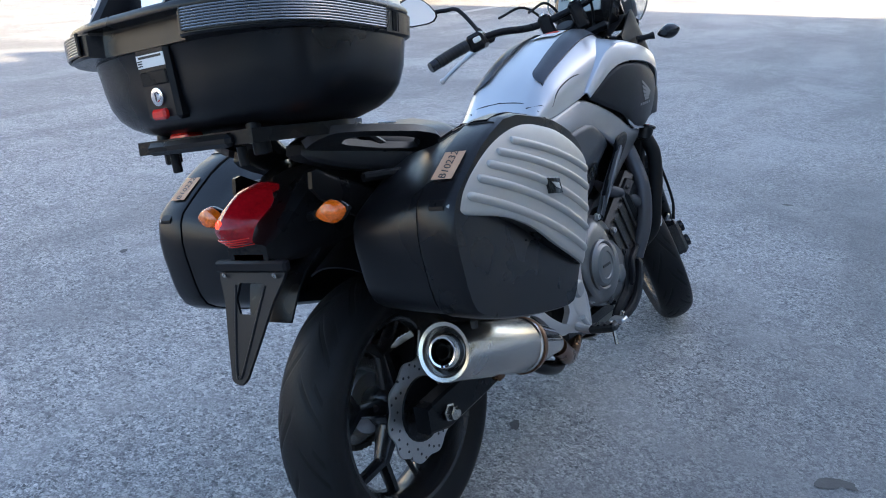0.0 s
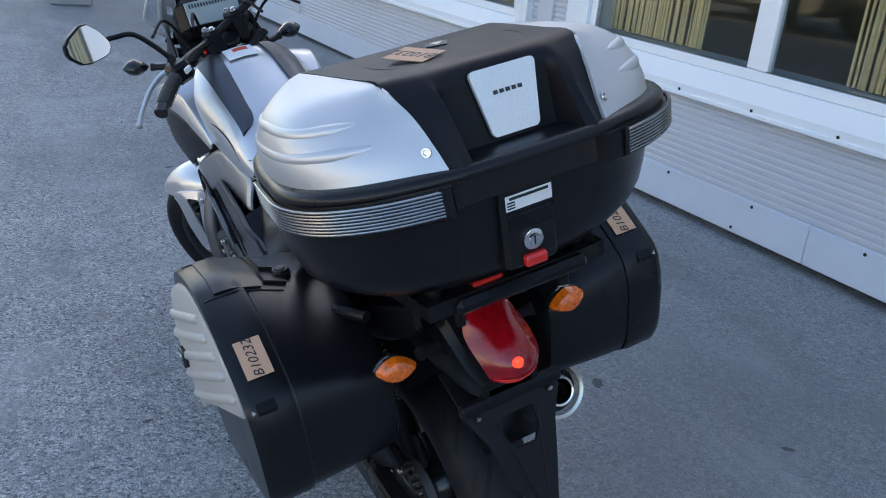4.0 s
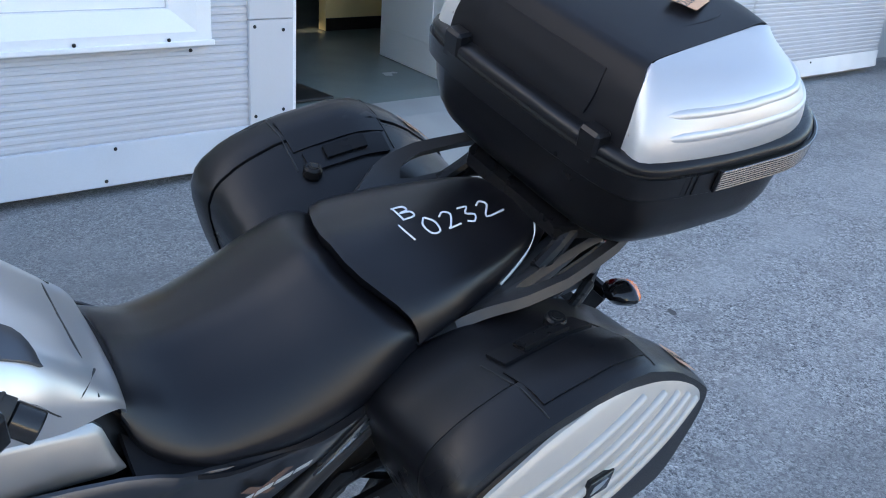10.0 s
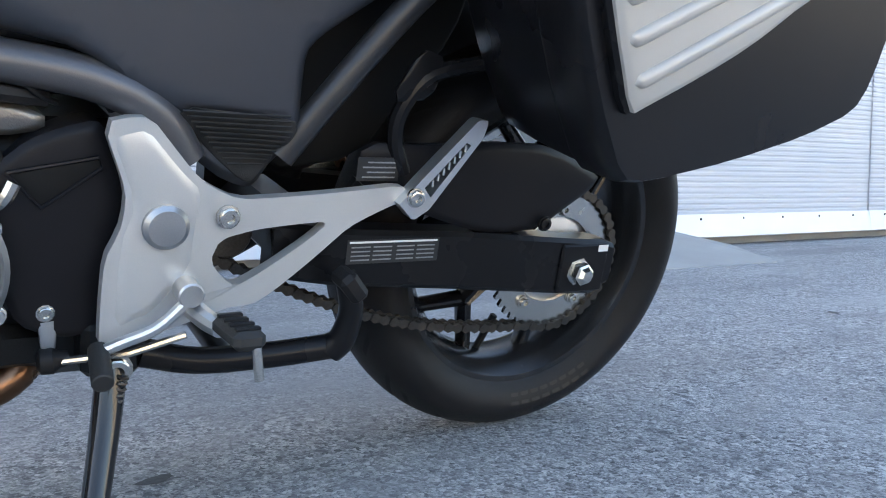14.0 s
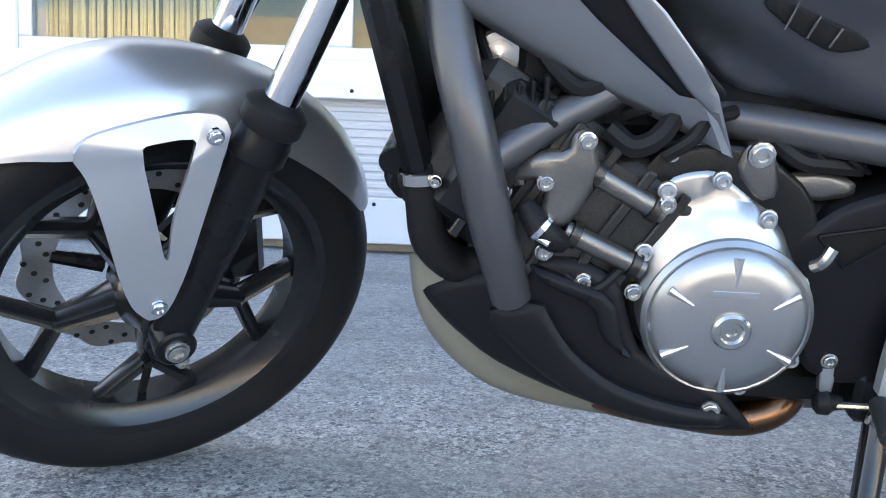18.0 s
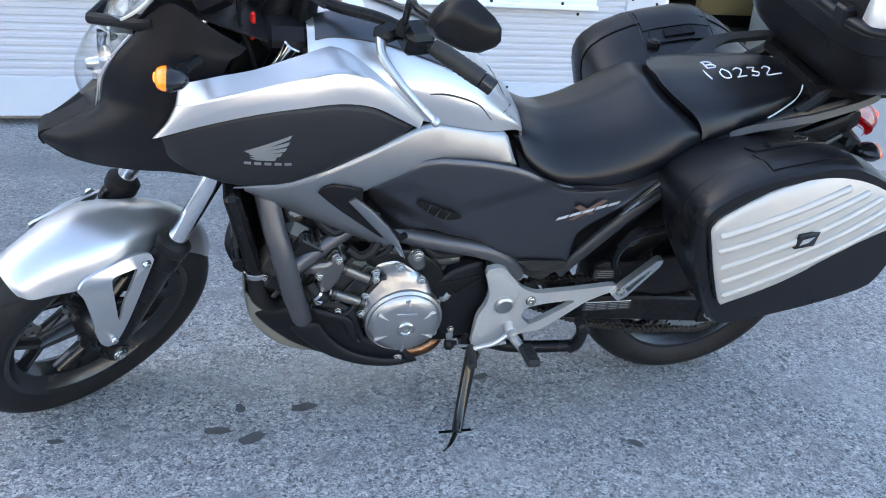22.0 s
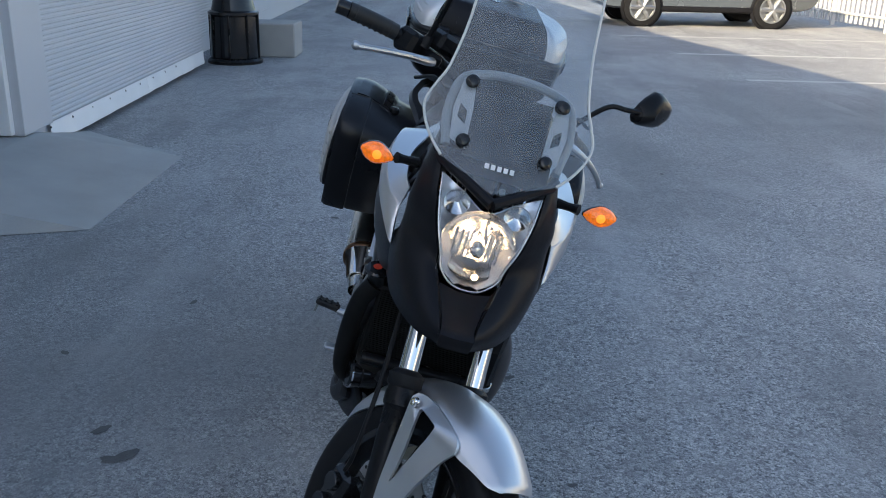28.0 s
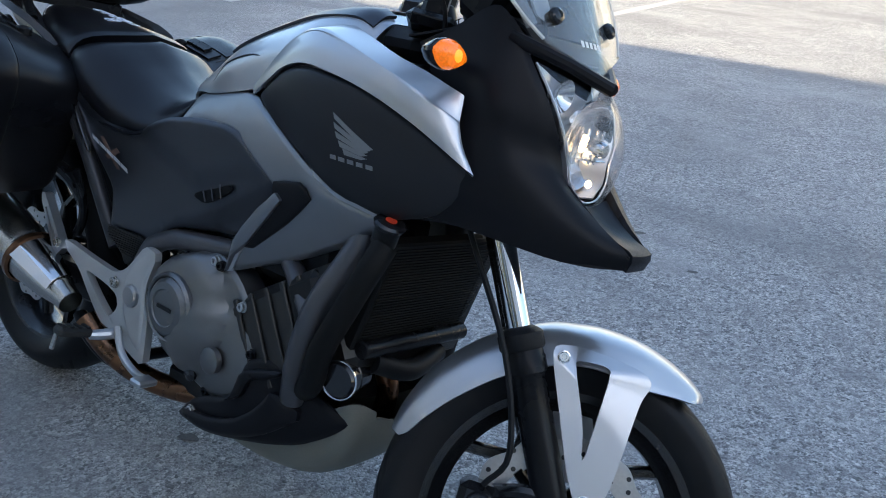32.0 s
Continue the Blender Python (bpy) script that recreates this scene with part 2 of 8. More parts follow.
VENT_BLACK = material("vent_black", (0.006, 0.006, 0.006), 0.6, bump=(300, 0.05), spec=0.2)
MIRROR = material("mirror_glass", (0.85, 0.86, 0.88), 0.01, 1.0, bump=(10, 0), grain=(10, 0), blotch=(3, 0.02), rough_var=0.005)
LCD = material("grey_lcd", (0.26, 0.29, 0.27), 0.15, coat=1.0, bump=(50, 0))
GLASS = clear("window_glass", (0.93, 0.97, 0.96), 0.0, 1.5, thin=0.92)
SCREEN = clear("clear_windscreen", (0.95, 0.98, 1.0), 0.03, 1.49, thin=0.93, haze=0.07)
LENS = clear("headlamp_lens", (0.98, 0.99, 1.0), 0.01, 1.45, thin=0.95)


from mathutils import geometry


# ---- geometry ----
class Shape:
    """Vertices and faces, to be gathered and then linked as one mesh."""

    def __init__(self):
        self.v, self.f = [], []

    def add(self, verts, faces, m=None):
        k = len(self.v)
        self.v += [m @ Vector(p) if m else Vector(p) for p in verts]
        self.f += [tuple(k + i for i in f) for f in faces]
        return self

    def __iadd__(self, other):
        return self.add(other.v, other.f)

    def moved(self, m):
        self.v = [m @ p for p in self.v]
        if m.determinant() < 0:
            self.f = [f[::-1] for f in self.f]
        return self

    def mirrored(self):
        s = Shape()
        s.v = [Vector((p.x, -p.y, p.z)) for p in self.v]
        s.f = [f[::-1] for f in self.f]
        return s


def mesh_of(name, shape, mat, angle=35):
    me = bpy.data.meshes.new(name)
    me.from_pydata([tuple(p) for p in shape.v], [], shape.f)
    me.materials.append(mat)
    bm = bmesh.new()
    bm.from_mesh(me)
    bmesh.ops.recalc_face_normals(bm, faces=bm.faces[:])
    bm.to_mesh(me)
    bm.free()
    if angle:
        me.polygons.foreach_set("use_smooth", [True] * len(me.polygons))
        me.set_sharp_from_angle(angle=radians(angle))
    me.update()
    return me


def part(name, shape, mat, parent, label="", angle=35):
    ob = new(name, mesh_of(name, shape, mat, angle))
    ob.parent = parent
    return tagged(ob, label)


def thing(name, label, category, group="", kind="", m=None):
    ob = new(name, None)
    ob.empty_display_size = 0.1
    if m:
        ob.matrix_world = m
    return tagged(ob, label, category, group, kind)


def spline(pts, n):
    """Catmull-Rom through points (any length of tuple), n steps a span."""
    p = [np.array(q, float) for q in pts]
    if len(p) < 3:
        return [p[0] + (p[-1] - p[0]) * i / n for i in range(n + 1)]
    p = [2 * p[0] - p[1]] + p + [2 * p[-1] - p[-2]]
    out = []
    for i in range(1, len(p) - 2):
        for k in range(n):
            t = k / n
            out.append(0.5 * (2 * p[i] + (p[i + 1] - p[i - 1]) * t + (2 * p[i - 1] - 5 * p[i] + 4 * p[i + 1] - p[i + 2]) * t * t + (3 * p[i] - p[i - 1] - 3 * p[i + 1] + p[i + 2]) * t ** 3))
    return out + [p[-2]]


def loft(rings, cap=True, closed=True):
    s, n = Shape(), len(rings[0])
    for r in rings:
        s.v += [Vector(p) for p in r]
    for i in range(len(rings) - 1):
        for j in range(n if closed else n - 1):
            a, b = i * n + j, i * n + (j + 1) % n
            s.f.append((a, b, b + n, a + n))
    if cap and closed:
        s.f.append(tuple(range(n - 1, -1, -1)))
        s.f.append(tuple(range((len(rings) - 1) * n, len(rings) * n)))
    return s


def tube(pts, r, n=12, steps=5, smooth=True):
    """A round bar along a smooth line; r: one radius or one for each point."""
    rr = [r] * len(pts) if not isinstance(r, (list, tuple)) else list(r)
    line = spline([(*p, k) for p, k in zip(pts, rr)], steps) if smooth and len(pts) > 2 else [np.array((*p, k), float) for p, k in zip(pts, rr)]
    P = [Vector(q[:3]) for q in line]
    T = [(P[min(i + 1, len(P) - 1)] - P[max(i - 1, 0)]).normalized() for i in range(len(P))]
    a = T[0].orthogonal().normalized()
    rings = []
    for p, t, q in zip(P, T, line):
        a = (a - t * a.dot(t)).normalized()
        b = t.cross(a)
        rings.append([p + (a * math.cos(2 * math.pi * k / n) + b * math.sin(2 * math.pi * k / n)) * q[3] for k in range(n)])
    return loft(rings)


def lathe(profile, origin, axis, n=32, cap=True):
    """profile: (distance along the axis, radius)."""
    o, t = Vector(origin), Vector(axis).normalized()
    a = t.orthogonal().normalized(); b = t.cross(a)
    return loft([[o + t * h + (a * math.cos(2 * math.pi * k / n) + b * math.sin(2 * math.pi * k / n)) * max(r, 1e-4) for k in range(n)] for h, r in profile], cap)


def rod(p, q, r, n=16, chamfer=0.0):
    p, q = Vector(p), Vector(q)
    d = (q - p).length
    c = chamfer or min(r, d) * 0.12
    return lathe([(0, r - c), (c, r), (d - c, r), (d, r - c)], p, q - p, n)


def bolt(p, axis, r=0.008, h=0.006):
    """A hex-socket or flange bolt head with a recess."""
    return lathe([(0, r * 1.25), (h * 0.35, r * 1.2), (h * 0.4, r), (h * 0.9, r * 0.97), (h, r * 0.85), (h, r * 0.5), (h * 0.55, r * 0.42), (h * 0.55, 0.0001)], p, axis, 12)


def rbox(lo, hi, r=0.004):
    """A box with chamfered edges between two corners."""
    s = Shape()
    x, y, z = [(a, b) for a, b in zip(lo, hi)]
    r = min(r, *[(b - a) * 0.45 for a, b in (x, y, z)])
    idx = {}
    for i in range(2):
        for j in range(2):
            for k in range(2):
                for ax in range(3):
                    p = [x[i], y[j], z[k]]
                    for o in range(3):
                        if o != ax:
                            p[o] += r if (i, j, k)[o] == 0 else -r
                    idx[i, j, k, ax] = len(s.v)
                    s.v.append(Vector(p))
    c = Vector(((x[0] + x[1]) / 2, (y[0] + y[1]) / 2, (z[0] + z[1]) / 2))

    def face(f):
        q = [s.v[i] for i in f]
        nrm = (q[1] - q[0]).cross(q[2] - q[0])
        s.f.append(tuple(f) if nrm.dot(sum(q, Vector()) / len(q) - c) > 0 else tuple(f[::-1]))
    for ax in range(3):
        o, u = [k for k in range(3) if k != ax]
        for e in range(2):
            def key(a, b, w):
                t = [0, 0, 0]; t[ax], t[o], t[u] = e, a, b
                return idx[(*t, w)]
            face([key(0, 0, ax), key(1, 0, ax), key(1, 1, ax), key(0, 1, ax)])
        for a in range(2):
            for b in range(2):
                def key2(e, w):
                    t = [0, 0, 0]; t[ax], t[o], t[u] = e, a, b
                    return idx[(*t, w)]
                face([key2(0, o), key2(1, o), key2(1, u), key2(0, u)])
    for i in range(2):
        for j in range(2):
            for k in range(2):
                face([idx[i, j, k, 0], idx[i, j, k, 1], idx[i, j, k, 2]])
    return s


def sheet(rows, thick=0.004, nu=4, nv=4, both=False):
    """A curved sheet through a grid of points, with thickness towards the inside (against its normals' mean)."""
    rows = [spline(r, nu) for r in rows]
    cols = [spline([r[i] for r in rows], nv) for i in range(len(rows[0]))]
    m, n = len(cols[0]), len(cols)
    P = [[Vector(cols[j][i]) for j in range(n)] for i in range(m)]
    N = [[None] * n for _ in range(m)]
    for i in range(m):
        for j in range(n):
            du = P[i][min(j + 1, n - 1)] - P[i][max(j - 1, 0)]
            dv = P[min(i + 1, m - 1)][j] - P[max(i - 1, 0)][j]
            c = du.cross(dv)
            N[i][j] = c.normalized() if c.length > 1e-12 else Vector((0, 0, 1))
    s = Shape()
    for side in (0, 1):
        for i in range(m):
            for j in range(n):
                s.v.append(P[i][j] - N[i][j] * thick * side)
    k = m * n
    for i in range(m - 1):
        for j in range(n - 1):
            a = i * n + j
            s.f.append((a, a + 1, a + n + 1, a + n))
            s.f.append((k + a, k + a + n, k + a + n + 1, k + a + 1))
    edge = [i for i in range(n)] + [i * n + n - 1 for i in range(1, m)] + [(m - 1) * n + j for j in range(n - 2, -1, -1)] + [i * n for i in range(m - 2, 0, -1)]
    for a, b in zip(edge, edge[1:] + edge[:1]):
        s.f.append((b, a, k + a, k + b))
    return s


def fit_surface(anchors):
    """A smooth half-width y(x, z) through about these places (x, z, y)."""
    A = np.array(anchors, float)
    x, z = A[:, 0], A[:, 1]
    c = (x.mean(), z.mean())

    def terms(x, z):
        u, w = x - c[0], z - c[1]
        return np.stack([1 + 0 * u, u, w, u * u, u * w, w * w], -1)
    k = np.linalg.solve(terms(x, z).T @ terms(x, z) + 1e-4 * np.eye(6), terms(x, z).T @ A[:, 2])
    return lambda px, pz: float(terms(np.array(px), np.array(pz)) @ k)


def rounded(pts, times=2):
    """Corner cutting of a closed outline."""
    for _ in range(times):
        out = []
        for a, b in zip(pts, pts[1:] + pts[:1]):
            out += [(a[0] * 0.8 + b[0] * 0.2, a[1] * 0.8 + b[1] * 0.2), (a[0] * 0.2 + b[0] * 0.8, a[1] * 0.2 + b[1] * 0.8)]
        pts = out
    return pts


def to_outline(x, z, pts):
    best = 9.0
    for (ax, az), (bx, bz) in zip(pts, pts[1:] + pts[:1]):
        dx, dz = bx - ax, bz - az
        t = max(0, min(1, ((x - ax) * dx + (z - az) * dz) / max(dx * dx + dz * dz, 1e-12)))
        best = min(best, math.hypot(x - ax - t * dx, z - az - t * dz))
    return best


def inside(x, z, pts):
    hit = False
    for (ax, az), (bx, bz) in zip(pts, pts[1:] + pts[:1]):
        if (az > z) != (bz > z) and x < ax + (bx - ax) * (z - az) / (bz - az):
            hit = not hit
    return hit


def panel(outline, yf, thick=0.006, edge=0.008, drop=0.005, grid=0.03, side=1, holes=(), relief=None):
    """A moulded side panel: an outline in x and z laid on a curved half-width yf, with rolled edges."""
    rim = []
    for a, b in zip(outline, outline[1:] + outline[:1]):
        k = max(1, math.ceil(math.hypot(b[0] - a[0], b[1] - a[1]) / grid))
        rim += [(a[0] + (b[0] - a[0]) * i / k, a[1] + (b[1] - a[1]) * i / k) for i in range(k)]
    m = len(rim)
    pts = list(rim)
    if edge:
        for off in (edge * .5, edge):
            for i, (x, z) in enumerate(rim):
                (ax, az), (bx, bz) = rim[i - 1], rim[(i + 1) % m]
                d = math.hypot(bx - ax, bz - az) or 1
                for sg in (1, -1):
                    q = (x + sg * (bz - az) / d * off, z - sg * (bx - ax) / d * off)
                    if inside(*q, outline) and to_outline(*q, outline) > off * .93:
                        pts.append(q)
    xs, zs = [p[0] for p in outline], [p[1] for p in outline]
    nz = int((max(zs) - min(zs)) / (grid * .87)) + 1
    for r in range(nz + 1):
        z = min(zs) + r * grid * .87
        for c in range(int((max(xs) - min(xs)) / grid) + 2):
            x = min(xs) + (c + .5 * (r % 2)) * grid
            if inside(x, z, outline) and to_outline(x, z, outline) > edge + .35 * grid:
                pts.append((x, z))
    V, _, F, *_ = geometry.delaunay_2d_cdt([Vector(p) for p in pts], [(i, (i + 1) % m) for i in range(m)], [], 1, 1e-6)
    s = Shape()
    n = len(V)
    front, back = [], []
    for v in V:
        d = to_outline(v.x, v.y, outline)
        y = yf(v.x, v.y) - drop * (1 - min(1, d / max(edge, 1e-6))) ** 2 + (relief(v.x, v.y) if relief else 0)
        front.append(Vector((v.x, side * y, v.y)))
        back.append(Vector((v.x, side * (y - thick), v.y)))
    s.v = front + back
    count = {}
    for f in F:
        i = list(f)
        up = (front[i[1]] - front[i[0]]).cross(front[i[2]] - front[i[0]]).y * side > 0
        s.f.append(tuple(i if up else i[::-1]))
        s.f.append(tuple(n + k for k in (i[::-1] if up else i)))
        for a, b in zip(i, i[1:] + i[:1]):
            count[min(a, b), max(a, b)] = count.get((min(a, b), max(a, b)), 0) + 1
    for (a, b), k in count.items():
        if k == 1:
            s.f.append((a, b, n + b, n + a))
    return s


def solid(outline, y0, y1, chamfer=0.002):
    """A flat plate with chamfered rims: an outline in x and z between two y."""
    area = sum(a[0] * b[1] - b[0] * a[1] for a, b in zip(outline, outline[1:] + outline[:1]))
    if area > 0:
        outline = outline[::-1]
    if y0 > y1:
        y0, y1 = y1, y0
    cx, cz = sum(p[0] for p in outline) / len(outline), sum(p[1] for p in outline) / len(outline)

    def ring(y, c):
        out = []
        n = len(outline)
        for i, (x, z) in enumerate(outline):
            (ax, az), (bx, bz) = outline[i - 1], outline[(i + 1) % n]
            d = Vector((bx - ax, bz - az))
            d = d.normalized() if d.length > 1e-9 else Vector((1, 0))
            out.append(Vector((x + d.y * c, y, z - d.x * c)))
        return out
    s = loft([ring(y0, -chamfer), ring(y0 + chamfer, 0), ring(y1 - chamfer, 0), ring(y1, -chamfer)], cap=False)
    n = len(outline)
    bm = bmesh.new()
    f = bm.faces.new([bm.verts.new((x, 0, z)) for x, z in outline])
    bm.verts.index_update()
    bmesh.ops.triangulate(bm, faces=[f])
    for t in bm.faces:
        i = [v.index for v in t.verts]
        if t.normal.y > 0:
            i = i[::-1]
        s.f.append(tuple(i))
        s.f.append(tuple(3 * n + k for k in i[::-1]))
    bm.free()
    return s


def letters(text, size, m, mat, name, parent, depth=0.0004, shear=0.0):
    """Raised writing: the built-in font as a mesh, laid by the pose m (writing runs along x, up along y)."""
    cu = bpy.data.curves.new(name, "FONT")
    cu.body, cu.size, cu.extrude, cu.shear, cu.align_x, cu.align_y = text, size, depth, shear, "CENTER", "CENTER"
    cu.resolution_u = 3
    tmp = bpy.data.objects.new(name, cu)
    me = bpy.data.meshes.new_from_object(tmp)
    bpy.data.objects.remove(tmp)
    s = Shape()
    s.add([v.co for v in me.vertices], [tuple(p.vertices) for p in me.polygons], m)
    return part(name, s, mat, parent, angle=0)


def facing(p, x_dir, normal):
    """A pose with its x along x_dir and its z along normal."""
    z = Vector(normal).normalized()
    x = Vector(x_dir); x = (x - z * x.dot(z)).normalized()
    y = z.cross(x)
    return Matrix(((x.x, y.x, z.x, p[0]), (x.y, y.y, z.y, p[1]), (x.z, y.z, z.z, p[2]), (0, 0, 0, 1)))


# ---- the yard and the building ----
def ground_material():
    """Worn asphalt: crushed stones of two sizes in a grey binder, pits, patches and hair cracks."""
    m = material("worn_asphalt", (0.33, 0.332, 0.336), 0.85, grain=(420, 0.35), blotch=(1.1, 0.14), bump=(230, 0.0), rough_var=0.06)
    n, l = m.node_tree.nodes, m.node_tree.links
    b = n["Principled BSDF"]
    co = [k for k in n if k.type == "TEX_COORD"][0]
    out = b.inputs["Base Color"].links[0].from_socket

    def layer(base, tex, lo, hi, color, amount=1.0):
        ramp = n.new("ShaderNodeMapRange")
        ramp.inputs["From Min"].default_value, ramp.inputs["From Max"].default_value = lo, hi
        ramp.inputs["To Max"].default_value = amount
        l.new(tex, ramp.inputs[0])
        mix = n.new("ShaderNodeMix"); mix.data_type = "RGBA"
        l.new(ramp.outputs[0], mix.inputs[0]); l.new(base, mix.inputs[6]); mix.inputs[7].default_value = (*color, 1)
        return mix.outputs[2]

    def voronoi(scale):
        v = n.new("ShaderNodeTexVoronoi"); v.inputs["Scale"].default_value = scale
        l.new(co.outputs["Object"], v.inputs["Vector"])
        return v

    def noise_node(scale, detail):
        v = n.new("ShaderNodeTexNoise"); v.inputs["Scale"].default_value, v.inputs["Detail"].default_value = scale, detail
        l.new(co.outputs["Object"], v.inputs["Vector"])
        return v
    grit, stones, chips, flakes = voronoi(300), voronoi(125), voronoi(52), voronoi(17)
    out = layer(out, grit.outputs["Color"], 0.40, 0.15, (0.07, 0.07, 0.075), 0.7)
    out = layer(out, grit.outputs["Color"], 0.66, 0.85, (0.60, 0.60, 0.595), 0.75)
    out = layer(out, stones.outputs["Color"], 0.64, 0.85, (0.62, 0.615, 0.60), 0.75)
    out = layer(out, stones.outputs["Color"], 0.34, 0.12, (0.08, 0.08, 0.085), 0.85)
    out = layer(out, chips.outputs["Distance"], 0.16, 0.09, (0.66, 0.655, 0.64), 0.75)
    out = layer(out, flakes.outputs["Distance"], 0.11, 0.075, (0.74, 0.735, 0.72), 0.8)
    clumps = noise_node(34, 5)
    out = layer(out, clumps.outputs[0], 0.53, 0.68, (0.12, 0.12, 0.125), 0.55)
    out = layer(out, clumps.outputs[0], 0.44, 0.30, (0.46, 0.46, 0.455), 0.45)
    pits = noise_node(190, 4)
    out = layer(out, pits.outputs[0], 0.56, 0.66, (0.07, 0.07, 0.075), 0.75)
    out = layer(out, noise_node(7, 6).outputs[0], 0.50, 0.72, (0.20, 0.20, 0.205), 0.55)
    out = layer(out, noise_node(0.45, 8).outputs[0], 0.50, 0.66, (0.17, 0.172, 0.178), 0.6)
    out = layer(out, noise_node(1.7, 7).outputs[0], 0.52, 0.70, (0.40, 0.40, 0.40), 0.45)
    out = layer(out, noise_node(0.16, 9).outputs[0], 0.50, 0.62, (0.19, 0.19, 0.195), 0.45)
    drag = n.new("ShaderNodeMapping"); drag.inputs["Scale"].default_value = (0.35, 1.6, 1.0); drag.inputs["Rotation"].default_value = (0, 0, 0.5)
    l.new(co.outputs["Object"], drag.inputs["Vector"])
    worn = noise_node(1.1, 9); l.new(drag.outputs[0], worn.inputs["Vector"])
    out = layer(out, worn.outputs[0], 0.54, 0.64, (0.17, 0.172, 0.176), 0.42)
    out = layer(out, worn.outputs[0], 0.44, 0.34, (0.42, 0.42, 0.415), 0.38)
    crack = n.new("ShaderNodeTexVoronoi"); crack.feature = "DISTANCE_TO_EDGE"; crack.inputs["Scale"].default_value = 0.35
    warp = n.new("ShaderNodeVectorMath"); warp.operation = "MULTIPLY_ADD"
    wn = noise_node(3, 6)
    l.new(wn.outputs["Color"], warp.inputs[0]); warp.inputs[1].default_value = (0.6, 0.6, 0); l.new(co.outputs["Object"], warp.inputs[2])
    l.new(warp.outputs[0], crack.inputs["Vector"])
    out = layer(out, crack.outputs["Distance"], 0.0018, 0.0006, (0.13, 0.13, 0.135), 0.3)
    l.new(out, b.inputs["Base Color"])
    height = n.new("ShaderNodeMath"); height.operation = "MULTIPLY_ADD"
    l.new(stones.outputs["Distance"], height.inputs[0]); height.inputs[1].default_value = -0.5; l.new(pits.outputs[0], height.inputs[2])
    bump = n.new("ShaderNodeBump"); bump.inputs["Strength"].default_value, bump.inputs["Distance"].default_value = 0.9, 0.005
    l.new(height.outputs[0], bump.inputs["Height"]); l.new(bump.outputs[0], b.inputs["Normal"])
    return m


CONCRETE = material("pale_concrete", (0.33, 0.33, 0.32), 0.85, grain=(180, 0.15), blotch=(3, 0.22), bump=(160, 0.5))
CLADDING = material("blue_white_metal_cladding", (0.53, 0.54, 0.57), 0.42, grain=(120, 0.03), blotch=(1.3, 0.07), bump=(60, 0.06))
TRIM_WHITE = material("white_window_trim", (0.80, 0.81, 0.82), 0.35, grain=(150, 0.03), blotch=(2.5, 0.05), bump=(90, 0.04))
FLASHING = material("pale_blue_flashing", (0.56, 0.60, 0.66), 0.4, grain=(150, 0.04), blotch=(2, 0.1), bump=(14, 0.25))
BAMBOO = material("bamboo_blind", (0.62, 0.45, 0.22), 0.6, grain=(90, 0.25), blotch=(14, 0.25), bump=(200, 0.3), by_object=0.35)
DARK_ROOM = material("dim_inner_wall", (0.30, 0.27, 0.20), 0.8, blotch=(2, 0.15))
FLOOR_PAINT = material("grey_green_floor_paint", (0.22, 0.26, 0.25), 0.25, grain=(60, 0.06), blotch=(2, 0.2), bump=(30, 0.05))
OIL = material("dark_oil_stain", (0.085, 0.083, 0.082), 0.7, grain=(200, 0.3), blotch=(25, 0.4), bump=(220, 0.5))
LINE_PAINT = material("worn_white_line_paint", (0.46, 0.46, 0.45), 0.8, grain=(120, 0.3), blotch=(6, 0.3), bump=(150, 0.5))
FENCE_WHITE = material("white_fence_paint", (0.50, 0.50, 0.50), 0.5, blotch=(2, 0.06))
TEAL = material("grey_teal_column_paint", (0.22, 0.31, 0.33), 0.45, blotch=(2, 0.1))

gx = [-400, -60, -25, -12, -6, -3, 0, 3, 6, 12, 25, 60, 400]
gv, gf = [], []
for x in gx:
    for y in gx:
        gv.append((x, y, 0))
for i in range(len(gx) - 1):
    for j in range(len(gx) - 1):
        a = i * len(gx) + j
        gf.append((a, a + len(gx), a + len(gx) + 1, a + 1))
ground = new("ground", mesh_of("ground", Shape().add(gv, gf), ground_material(), 0))
tagged(ground, "worn grey asphalt yard with pale stones and cracks", "ground", kind="structure")

# drips of oil on the asphalt: centre, size
rnd = random.Random(5)
stain = Shape()
SPOTS = [(1.83, 0.07, .035), (1.20, 0.12, .03), (1.255, 0.21, .04), (1.043, 0.135, .045), (0.248, 0.405, .03), (-0.479, 0.47, .04), (0.836, -0.775, .05), (0.674, -0.868, .045), (0.708, 1.962, .03), (-0.355, -0.873, .03), (-1.6, -0.446, .035), (0.814, -0.744, .055), (1.013, 1.777, .025), (3.346, -0.01, .04), (1.178, 0.25, .05), (-0.5, 0.437, .03), (1.62, .20, .025), (1.74, .28, .018), (.55, .05, .035), (.15, -1.2, .03), (2.3, -.9, .03), (5.92, -1.42, .36), (-2.0, .9, .03), (-2.8, 1.6, .03), (.9, .55, .02)]
for x, y, r in SPOTS:
    k, n = len(stain.v), 14
    ang = rnd.uniform(0, 3)
    stain.v.append(Vector((x, y, 0.0025)))
    for i in range(n):
        q = r * .72 * rnd.uniform(0.75, 1.1)
        u, w = q * math.cos(6.283 * i / n) * 1.15, q * math.sin(6.283 * i / n) * 0.6
        stain.v.append(Vector((x + u * math.cos(ang) - w * math.sin(ang), y + u * math.sin(ang) + w * math.cos(ang), 0.0022)))
    stain.f += [(k, k + 1 + i, k + 1 + (i + 1) % n) for i in range(n)]
